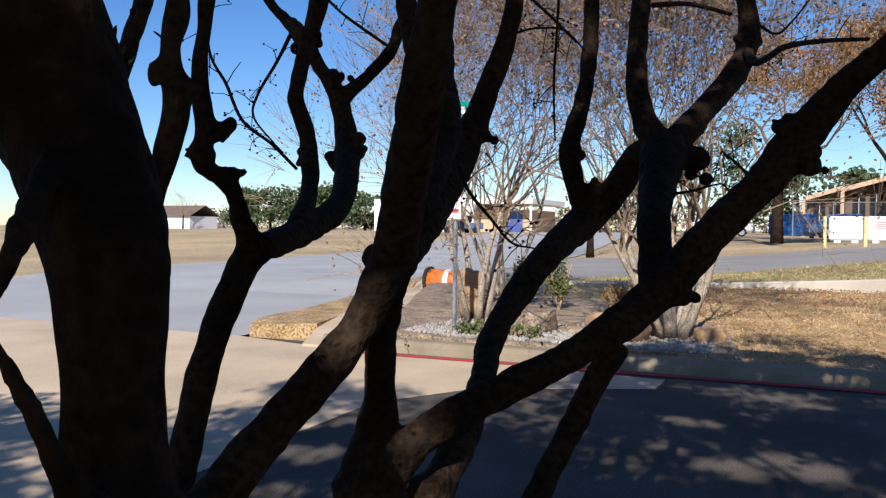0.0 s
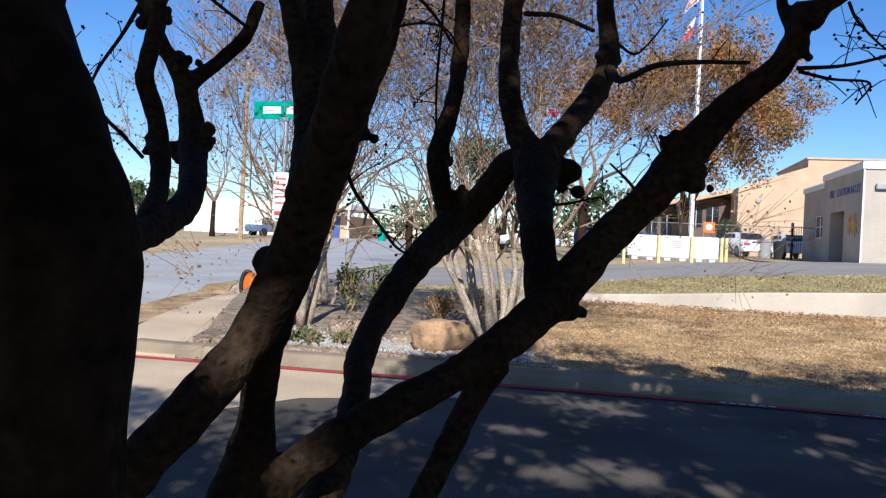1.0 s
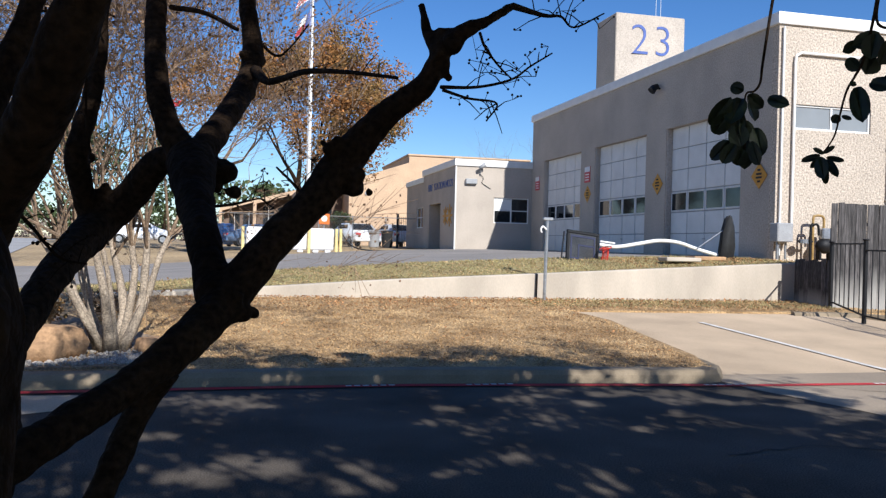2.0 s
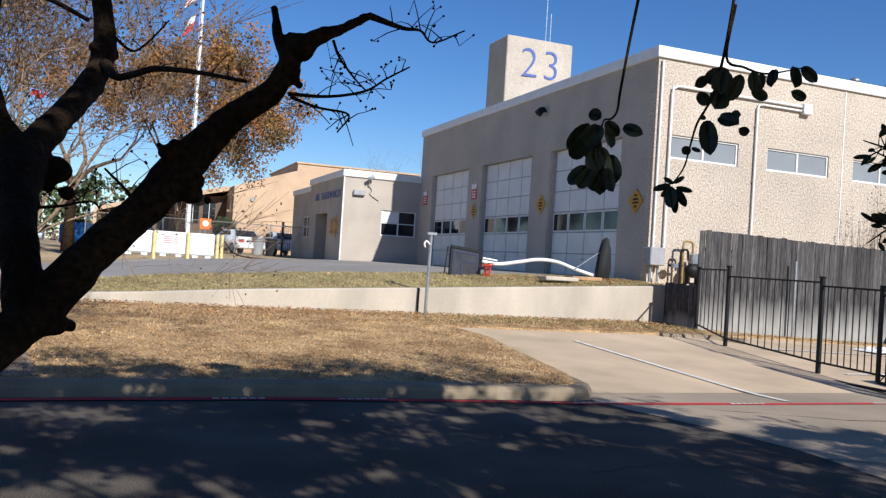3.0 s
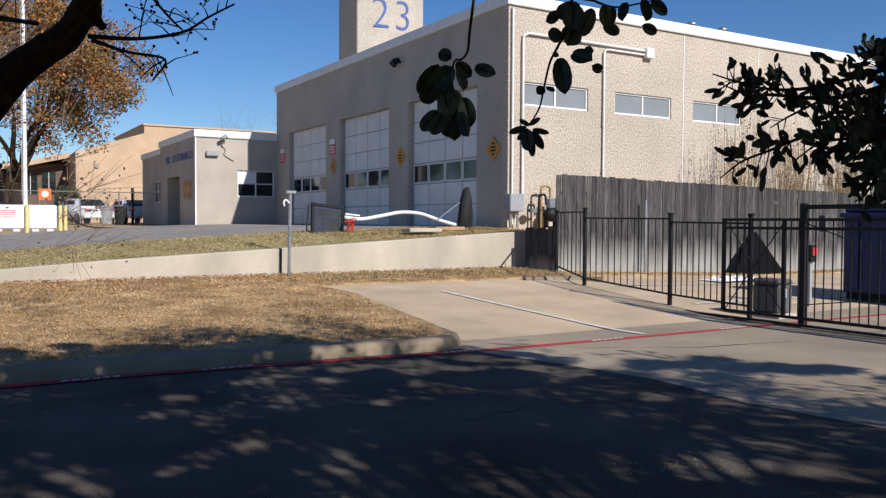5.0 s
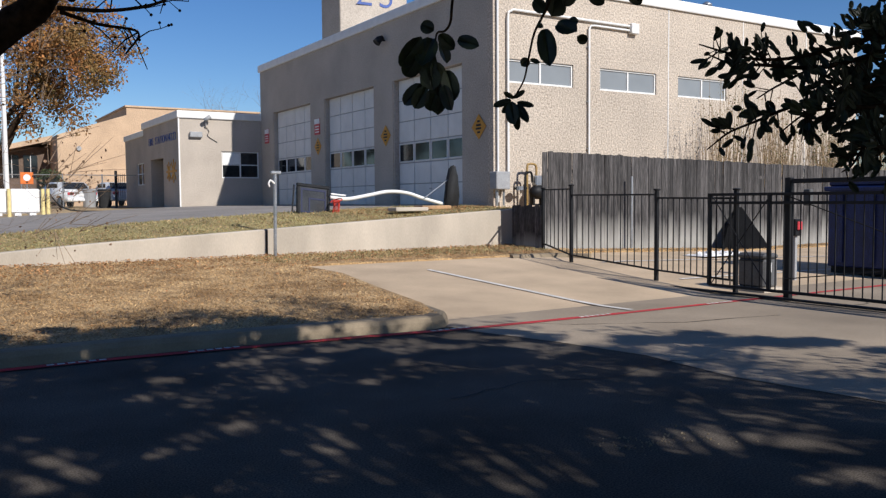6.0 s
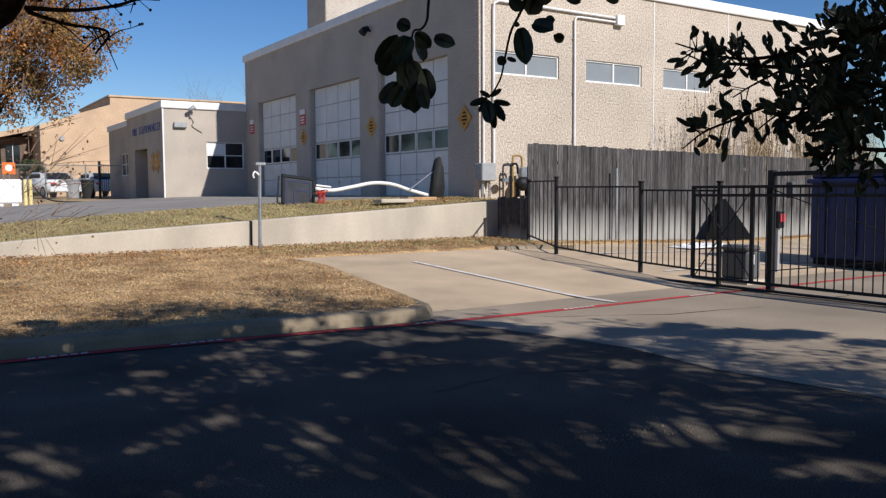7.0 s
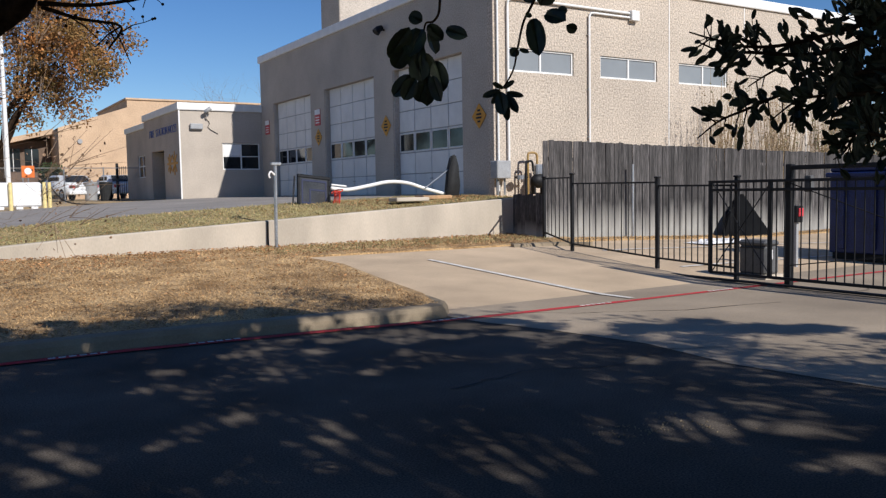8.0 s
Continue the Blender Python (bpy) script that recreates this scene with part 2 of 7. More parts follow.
def verge(x, y):
    """The grass strip: from the top of the retaining wall up to the driveway."""
    u = max(0.0, min(1.0, (y - 15.6) / 2.2))
    return (min(upper(x, y), lerp_table(WALLTOP, x)) - 0.035) * (1 - u) + upper(x, y) * u


def lower(x, y):
    """Level of lawn and apron between street and wall."""
    return max(0.0, min(0.37, 0.14 + 0.23 * (y - 8.2) / 7.0))


def apron(x, y):
    return 0.004 + max(0.0, min(0.30, 0.30 * (y - 8.3) / 5.6)) * max(0.3, min(1.0, 1 - 0.11 * (x - 11.5)))


def sheet(name, xs, ys, zf, material, label, category, drop=0.0, parent=None):
    """A ground sheet over a grid of xs and ys; cells in ys may be skewed by a function."""
    bm = bmesh.new()
    grid = [[bm.verts.new((x, y, zf(x, y) - drop)) for y in ys] for x in xs]
    for a, b in zip(grid, grid[1:]):
        for k in range(len(ys) - 1):
            bm.faces.new((a[k], b[k], b[k + 1], a[k + 1]))
    ob = mesh_ob(name, bm, material, recalc=False)
    return tagged(ob, label, category, kind="structure")


def span(a, b, n):
    return [a + (b - a) * i / n for i in range(n + 1)]


def patch(name, outline, zf, material, label, category, cell=0.5, thick=0.0, lift=0.0):
    """A piece of ground inside an outline (x, y), cut on a grid and laid on the height function."""
    bm = bmesh.new()
    f = bm.faces.new([bm.verts.new((x, y, 0)) for x, y in outline])
    xs, ys = [p[0] for p in outline], [p[1] for p in outline]
    for axis, lo, hi in ((0, min(xs), max(xs)), (1, min(ys), max(ys))):
        c = lo + cell
        while c < hi - 0.01:
            co, no = [0, 0, 0], [0, 0, 0]
            co[axis], no[axis] = c, 1
            bmesh.ops.bisect_plane(bm, geom=bm.verts[:] + bm.edges[:] + bm.faces[:], plane_co=co, plane_no=no)
            c += cell
    bm.normal_update()
    if bm.faces[:][0].normal.z < 0:
        bmesh.ops.reverse_faces(bm, faces=bm.faces[:])
    if thick:
        edge = [e for e in bm.edges if len(e.link_faces) == 1]
        r = bmesh.ops.extrude_edge_only(bm, edges=edge)
        low = [v for v in r["geom"] if isinstance(v, bmesh.types.BMVert)]
        lowset = set(low)
    else:
        lowset = set()
    for v in bm.verts:
        v.co.z = zf(v.co.x, v.co.y) + lift - (thick if v in lowset else 0)
    return tagged(mesh_ob(name, bm, material, recalc=False), label, category, kind="structure")


# ---------------------------------------------------------------- ground, street, kerbs
def base_level(x, y):
    if y > 15.55:
        return (verge(x, y) if y < 18 and x < 12.5 else upper(x, y)) - 0.03
    return -0.06


far = [-2500, -900, -400, -200, -120, -70, -45, -30]
GROUND_X = far + span(-25, 40, 65) + [50, 70, 120, 200, 400, 900, 2500]
GROUND_Y = [-2500, -600, -200, -60, -20, 0, 8, 15.5, 15.6] + span(16, 46, 30) + [50, 55, 62, 70, 90, 120, 200, 400, 900, 2500]
sheet("ground", GROUND_X, GROUND_Y, base_level, FIELD, "dry pale tan winter grass field with bare soil", "ground")


def flat0(x, y):
    return 0.0


patch("street", [(-60, 1.85), (60, 1.85), (60, 8.32), (-60, 8.32)], flat0, SHADECON, "worn tan concrete street with cracks and oil stains, darkened for tree shade", "road", cell=30)


patch("cross_street", [(-18.5, 8.3), (-6.6, 8.3), (-7.2, 14), (-8.5, 22), (-11.5, 45), (-21, 110), (-33, 110), (-24, 45), (-20.5, 22)], lambda x, y: max(0.004, upper(x, y) + 0.005) if y > 15.5 else 0.004,
      CROSS, "pale grey worn asphalt cross street", "road", cell=1.5)
patch("driveway", [(-8.0, 18.6), (-4, 18.0), (12.55, 18.0), (12.55, 35.05), (9.0, 35.05), (9.0, 36.0), (-9.5, 33.5), (-8.4, 22)], lambda x, y: upper(x, y) + 0.012, ASPHALT, "grey asphalt fire station driveway", "road", cell=1.0)
patch("apron", [(5.0, 8.3), (40, 8.3), (40, 14.2), (11.4, 14.2), (11.4, 13.3), (5.5, 13.5), (5.65, 12.1), (5.35, 10.4)], apron, APRON, "smooth light tan concrete parking apron", "pavement", cell=1.0)
# gutter and sunlit corner of the street: the sun is in the paler colour
patch("lit_street_corner", [(-14, 1.95), (-3.0, 1.95), (-3.1, 5.6), (-2.6, 6.5), (-1.2, 7.2), (-1.2, 7.70), (-5.0, 7.95), (-6.6, 8.31), (-14, 8.31)], lambda x, y: 0.005, APRON, "pale concrete gutter and sunlit street corner, coloured lighter", "pavement", cell=2)
# entry and the street beside it, coloured pale where the sun reaches
patch("entry_and_lit_street", [(4.9, 8.31), (5.0, 7.4), (5.3, 6.4), (5.5, 5.4), (5.4, 4.4), (5.6, 3.2), (5.5, 1.95), (40, 1.95), (40, 8.31)], lambda x, y: 0.005, ENTRY, "pale concrete driveway entry and sunlit street below the gate, coloured lighter", "pavement", cell=2)
patch("lawn", [(-2.0, 8.24), (0.0, 8.27), (1.6, 8.27), (3.7, 8.11), (4.7, 7.99), (4.95, 8.15), (5.17, 8.8), (5.38, 10.4), (5.65, 12.1), (5.5, 13.5), (11.4, 13.3), (12.0, 13.3), (12.0, 15.45), (-4.2, 15.45), (-4.2, 12.2)], lower, LAWN, "dormant brown lawn with fallen leaves", "lawn", cell=0.35, thick=0.3)
patch("grass_verge", [(-7.0, 15.5), (12.0, 15.62), (12.0, 18.0), (-4, 18.0), (-8, 18.6)], lambda x, y: verge(x, y) + 0.01, GREEN, "thin patchy green and brown grass strip", "lawn", cell=0.5)


def kerb_strip(name, path, width, z0, z1, material, label):
    bm = bmesh.new()
    rings = []
    for i, p in enumerate(path):
        p = Vector((p[0], p[1], 0))
        a, b = Vector((*path[max(i - 1, 0)], 0)), Vector((*path[min(i + 1, len(path) - 1)], 0))
        d = (b - a).normalized()
        nrm = Vector((d.y, -d.x, 0))
        prof = ((0.03, z0), (0.0, z0 + (z1 - z0) * 0.7), (-0.03, z1 - 0.01), (-0.07, z1), (-width, z1), (-width, z0))
        rings.append([bm.verts.new(p + nrm * o + Vector((0, 0, z))) for o, z in prof])
    for a, b in zip(rings, rings[1:]):
        for k in range(5):
            bm.faces.new((a[k], b[k], b[k + 1], a[k + 1]))
    bm.faces.new(rings[0]), bm.faces.new(rings[-1][::-1])
    return tagged(mesh_ob(name, bm, material), label, "kerb", kind="structure")


KERBLINE = ((-5.0, 8.0), (0.0, 8.08), (1.6, 8.08), (3.7, 7.92), (4.7, 7.80))


def kerb_line(x):
    """The foot of the kerb: it swings out towards the apron."""
    return lerp_table(KERBLINE, x)


kerb_strip("kerb", [(-5.2, 8.05)] + [(x, kerb_line(x)) for x in span(-4.8, 4.7, 24)] + [(4.92, 7.88), (5.12, 8.15), (5.24, 8.7), (5.35, 9.8)], 0.2, -0.05, 0.14, KERB, "chipped tan concrete kerb along the lawn")


def strip(name, a, b, width, zf, material, label):
    a, b = Vector((*a, 0)), Vector((*b, 0))
    d = (b - a).normalized()
    s = Vector((-d.y, d.x, 0)) * width / 2
    bm = bmesh.new()
    n = max(1, int((b - a).length / 0.5))
    prev = None
    for i in range(n + 1):
        p = a.lerp(b, i / n)
        cur = [bm.verts.new((q.x, q.y, zf(q.x, q.y) + 0.011)) for q in (p - s, p + s)]
        if prev:
            bm.faces.new((prev[0], cur[0], cur[1], prev[1]))
        prev = cur
    return tagged(mesh_ob(name, bm, material, recalc=False), label, "road marking", kind="structure")


REDLINE = ((-5.0, 7.79), (0.0, 7.93), (1.6, 7.93), (3.7, 7.75), (5.1, 7.58), (7.3, 7.52))
for (xa, ya), (xb, yb) in zip(REDLINE, REDLINE[1:]):
    strip("red_line", (xa, ya), (xb, yb), 0.12, flat0, RED, "faded red fire lane line painted on the gutter")
strip("red_line", (7.3, 7.52), (16.0, 7.5), 0.10, flat0, RED, "faded red fire lane line painted across the apron")
strip("stall_line", (7.56, 7.66), (7.34, 12.25), 0.10, apron, LINE, "white painted parking stall line")


# ---------------------------------------------------------------- retaining wall
def retaining_wall():
    t = thing("retaining_wall", (0, 0, 0), "long low tan concrete retaining wall below the driveway", "wall", kind="structure")
    for x0, x1 in ((-4.4, 5.58), (5.62, 12.05)):
        bm = bmesh.new()
        prev = None
        for x in span(x0, x1, 20):
            top = lerp_table(WALLTOP, x)
            cur = [bm.verts.new(c) for c in ((x, 15.4, -0.1), (x, 15.4, top - 0.02), (x, 15.42, top), (x, 15.6, top), (x, 15.62, top - 0.02), (x, 15.62, -0.1))]
            if prev:
                for k in range(5):
                    bm.faces.new((prev[k], cur[k], cur[k + 1], prev[k + 1]))
            else:
                bm.faces.new(cur)
            prev = cur
        bm.faces.new(prev[::-1])
        part("wall_section", bm, WALLCON, t)


retaining_wall()

# ---------------------------------------------------------------- fire station
def lettering(name, text, size, m, material, parent, depth=0.02):
    """Raised letters of the built-in font, lying in the plane of the matrix (x along, y up)."""
    cu = bpy.data.curves.new(name, "FONT")
    cu.body, cu.size, cu.extrude, cu.align_x = text, size, depth, "LEFT"
    cu.offset, cu.space_character = -0.016 * size, 1.15 if size > 1 else 1.06
    tmp = bpy.data.objects.new(name, cu)
    scene.collection.objects.link(tmp)
    me = bpy.data.meshes.new_from_object(tmp.evaluated_get(bpy.context.evaluated_depsgraph_get()))
    bpy.data.objects.remove(tmp)
    me.materials.clear()
    me.materials.append(material)
    ob = new(name, me)
    ob.parent = parent
    ob.matrix_local = m
    return ob


def pierced(bm, along, u0, u1, z0, z1, near, far_, holes):
    """A wall as one body with its openings through it. along 'x' or 'y'; holes (a, b, low, high)."""
    us = sorted({u0, u1, *(h[0] for h in holes), *(h[1] for h in holes)})
    zs = sorted({z0, z1, *(h[2] for h in holes), *(h[3] for h in holes)})
    at = {}
    for u in us:
        for z in zs:
            at[u, z] = bm.verts.new((u, near, z) if along == "x" else (near, u, z))
    faces = []
    for a, b in zip(us, us[1:]):
        for lo, hi in zip(zs, zs[1:]):
            if not any(h[0] <= a and b <= h[1] and h[2] <= lo and hi <= h[3] for h in holes):
                faces.append(bm.faces.new((at[a, lo], at[b, lo], at[b, hi], at[a, hi])))
    bmesh.ops.delete(bm, geom=[v for v in bm.verts if not v.link_faces], context="VERTS")
    r = bmesh.ops.extrude_face_region(bm, geom=faces, use_keep_orig=True)
    d = far_ - near
    bmesh.ops.translate(bm, vec=(0, d, 0) if along == "x" else (d, 0, 0), verts=[g for g in r["geom"] if isinstance(g, bmesh.types.BMVert)])
    return bm


def fascia(bm, x0, x1, y0, y1, z0, z1, w=0.10, out=0.06):
    """A parapet cap round a flat roof: one mitred ring, proud of the wall."""
    prof = ((-out, z0), (-out - 0.012, z0 + 0.03), (-out - 0.012, z1 - 0.03), (-out, z1), (w, z1), (w, z0))
    rings = []
    for sx, sy in ((0, 0), (1, 0), (1, 1), (0, 1)):
        rings.append([bm.verts.new(((x1 - o) if sx else (x0 + o), (y1 - o) if sy else (y0 + o), z)) for o, z in prof])
    for a, b in zip(rings, rings[1:] + rings[:1]):
        for k in range(6):
            bm.faces.new((a[k], b[k], b[(k + 1) % 6], a[(k + 1) % 6]))
    return bm


SX, SY, SZ = 12.57, 17.67, 1.20          # front corner of the apparatus hall
DOORS = ((1.51, 5.36), (6.76, 10.62), (12.03, 15.89))


def window_unit(parent, x0, x1, z0, z1, y, glass, cols=2, rows=1, deep=0.05):
    """A framed window in a wall facing -y: frame, mullions, panes."""
    bm = bmesh.new()
    t = 0.05
    box(bm, x0, x1, y, y + deep, z0, z0 + t, 0.006), box(bm, x0, x1, y, y + deep, z1 - t, z1, 0.006)
    box(bm, x0, x0 + t, y, y + deep, z0 + t, z1 - t, 0.006), box(bm, x1 - t, x1, y, y + deep, z0 + t, z1 - t, 0.006)
    w = part("window", bm, WHITE, parent, "white metal framed window")
    for c in range(1, cols):
        x = x0 + (x1 - x0) * c / cols
        part("mullion", B(x - 0.03, x + 0.03, y + 0.002, y + deep, z0 + t, z1 - t, bevel=0.006), WHITE, w)
    for r in range(1, rows):
        z = z0 + (z1 - z0) * r / rows
        part("glazing_bar", B(x0 + t, x1 - t, y + 0.006, y + deep, z - 0.02, z + 0.02, bevel=0.005), WHITE, w)
    for c in range(cols):
        for r in range(rows):
            a, b = x0 + (x1 - x0) * c / cols + 0.03, x0 + (x1 - x0) * (c + 1) / cols - 0.03
            lo, hi = z0 + (z1 - z0) * r / rows + 0.02, z0 + (z1 - z0) * (r + 1) / rows - 0.02
            part("pane", B(a, b, y + 0.03, y + 0.038, lo, hi), glass, w)
    return w


def bay_door(parent, y0, y1):
    """A sectional door: six rows of four panels, the third row glazed, set back in the front wall."""
    d = part("bay_door", B(0.20, 0.26, y0, y1, 0.06, 3.95), GREYP, parent, "white sectional overhead door with a row of windows")
    w, h = (y1 - y0) / 4, 3.87 / 6
    for r in range(6):
        for c in range(4):
            a, b, lo, hi = y0 + c * w, y0 + (c + 1) * w, 0.08 + r * h, 0.08 + (r + 1) * h
            if r == 2:
                bm = bmesh.new()
                for q in ((a + 0.02, b - 0.02, lo + 0.02, lo + 0.07), (a + 0.02, b - 0.02, hi - 0.07, hi - 0.02), (a + 0.02, a + 0.07, lo + 0.07, hi - 0.07), (b - 0.07, b - 0.02, lo + 0.07, hi - 0.07)):
                    box(bm, 0.17, 0.20, *q, 0.006)
                part("window_frame", bm, DOORW, d)
                part("pane", B(0.183, 0.196, a + 0.07, b - 0.07, lo + 0.07, hi - 0.07), GLASS, d)
            else:
                part("panel", B(0.178, 0.20, a + 0.015, b - 0.015, lo + 0.012, hi - 0.012, bevel=0.01), DOORW, d)
    part("door_handle", B(0.15, 0.178, (y0 + y1) / 2 - 0.08, (y0 + y1) / 2 + 0.08, 0.55, 0.59, bevel=0.006), GREYM, d, "steel lift handle")
    bm = bmesh.new()
    box(bm, 0.02, 0.2, y0 - 0.06, y0 - 0.002, 0.02, 3.95, 0.008), box(bm, 0.02, 0.2, y1 + 0.002, y1 + 0.06, 0.02, 3.95, 0.008)
    box(bm, 0.01, 0.2, y0 - 0.06, y1 + 0.06, 3.952, 3.975, 0.004)
    part("door_frame", bm, SMOOTH, d)
    return d


def fire_station():
    st = thing("fire_station", (SX, SY, SZ), "tan pebble-stucco fire station with three white bay doors", "building")
    front = bmesh.new()
    pierced(front, "y", 0.25, 17.46, 0, 5.82, 0, 0.25, [(a - 0.06, b + 0.06, 0, 3.95) for a, b in DOORS])
    part("wall", front, SMOOTH, st, "shaded smooth tan front wall")
    side = bmesh.new()
    wins = ((0.45, 2.70), (3.68, 5.90), (6.82, 9.00))
    pierced(side, "x", 0, 16, 0, 5.82, 0, 0.25, [(a, b, 3.27, 3.89) for a, b in wins])
    part("wall", side, STUCCO, st, "sunlit rough pebble-dash wall")
    part("wall", B(0.25, 16, 17.21, 17.46, 0, 5.82), STUCCO, st)
    part("wall", B(15.75, 16, 0.25, 17.21, 0, 5.82), STUCCO, st)
    part("roof", B(0.25, 15.75, 0.25, 17.21, 5.6, 5.72), WHITE, st)
    part("floor_slab", B(0.0, 16, 0, 17.46, -0.3, 0.0), WALLCON, st)
    part("fascia", fascia(bmesh.new(), 0, 16, 0, 17.46, 5.82, 6.11), WHITE, st, "white metal roof fascia")
    for a, b in DOORS:
        bay_door(st, a, b)
    for a, b in wins:
        window_unit(st, a, b, 3.27, 3.89, 0.04, GLASSL)
    for x in (6.38, 9.75, 13.0):
        part("control_joint", B(x, x + 0.03, -0.012, 0.0, 0.1, 5.8), WHITE, st, "pale vertical wall joint")
    part("downspout", T([(0.10, -0.06, 5.75), (0.10, -0.06, 0.15)], 0.03, 8), WHITE, st, "white corner downspout")
    # conduits on the side wall
    part("conduit", T([(0.43, -0.06, 0.85)] + [(0.43, -0.06, 4.9), (0.45, -0.06, 5.06), (0.60, -0.06, 5.14), (2.0, -0.06, 5.14), (4.75, -0.06, 5.14)], 0.035, 8), WHITE, st, "white painted conduit")
    part("conduit", T([(3.22, -0.06, 1.0), (3.22, -0.06, 4.9), (3.27, -0.06, 5.0), (3.4, -0.06, 5.02), (4.75, -0.06, 5.02)], 0.03, 8), WHITE, st)
    part("junction_box", B(4.75, 5.05, -0.16, -0.002, 4.93, 5.22, bevel=0.015), WHITE, st, "white junction box")
    for z in (1.6, 2.9, 4.4):
        part("pipe_clip", B(3.17, 3.27, -0.07, -0.002, z, z + 0.04, bevel=0.006), GREYM, st)
    # roof vents
    for x in (7.35, 8.75):
        bm = T([(x, 0.6, 5.7), (x, 0.6, 6.38)], 0.08, 12)
        tube(bm, [(x, 0.6, 6.3), (x, 0.6, 6.36), (x, 0.6, 6.44)], [0.16, 0.17, 0.05], 12)
        part("roof_vent", bm, GREYM, st, "galvanised roof vent cap", smooth=True)
    # hose tower with the station number
    tw = part("tower", B(0.43, 3.21, 10.10, 11.75, 5.7, 8.86, bevel=0.03), SMOOTH, st, "square stucco tower above the roof")
    lettering("numerals", "23", 1.62, pose(0.98, 10.098, 7.38, 90, 0, 0), NAVY, tw)["label"] = "large blue numerals 23"
    for x, h in ((2.75, 11.2), (2.95, 10.4)):
        part("antenna", T([(x, 11.5, 5.7), (x, 11.5, h)], 0.012, 6), GREYM, st)
    bm = T([(0.0, 5.9, 5.28), (-0.16, 5.9, 5.3)], 0.03, 8)
    tube(bm, [(-0.08, 5.9, 5.36), (-0.2, 5.9, 5.3), (-0.3, 5.9, 5.18)], [0.08, 0.11, 0.13], 12)
    part("floodlight", bm, BLACK, st, "black wall floodlight")
    # signs on the front
    def diamond(y, z, s):
        bm = bmesh.new()
        box(bm, -0.012, 0.0, -s, s, -s, s, 0.008, Matrix.Translation((-0.012, y, z)) @ pose(0, 0, 0, 45, 0, 0))
        d = part("safety_sign", bm, AMBER, st, "amber diamond shaped safety sign")
        for dz, w in ((0.12, 0.06), (0.02, 0.11), (-0.07, 0.12), (-0.17, 0.06)):
            part("lettering_bar", B(-0.032, -0.025, y - w, y + w, z + dz, z + dz + 0.05), BLACK, d)
    diamond(0.64, 2.15, 0.24), diamond(5.88, 2.28, 0.24), diamond(11.26, 2.26, 0.23)
    for y, z in ((11.31, 3.0), (16.7, 3.02)):
        s = part("notice_sign", B(-0.02, -0.002, y - 0.25, y + 0.25, z - 0.3, z + 0.3, bevel=0.006), SIGNR, st, "small red and white notice sign")
        part("notice_heading", B(-0.026, -0.0205, y - 0.24, y + 0.24, z + 0.1, z + 0.29), SIGNW, s)
        for k in range(3):
            part("lettering_bar", B(-0.026, -0.0205, y - 0.17, y + 0.17, z - 0.22 + k * 0.1, z - 0.18 + k * 0.1), SIGNW, s)
    return st


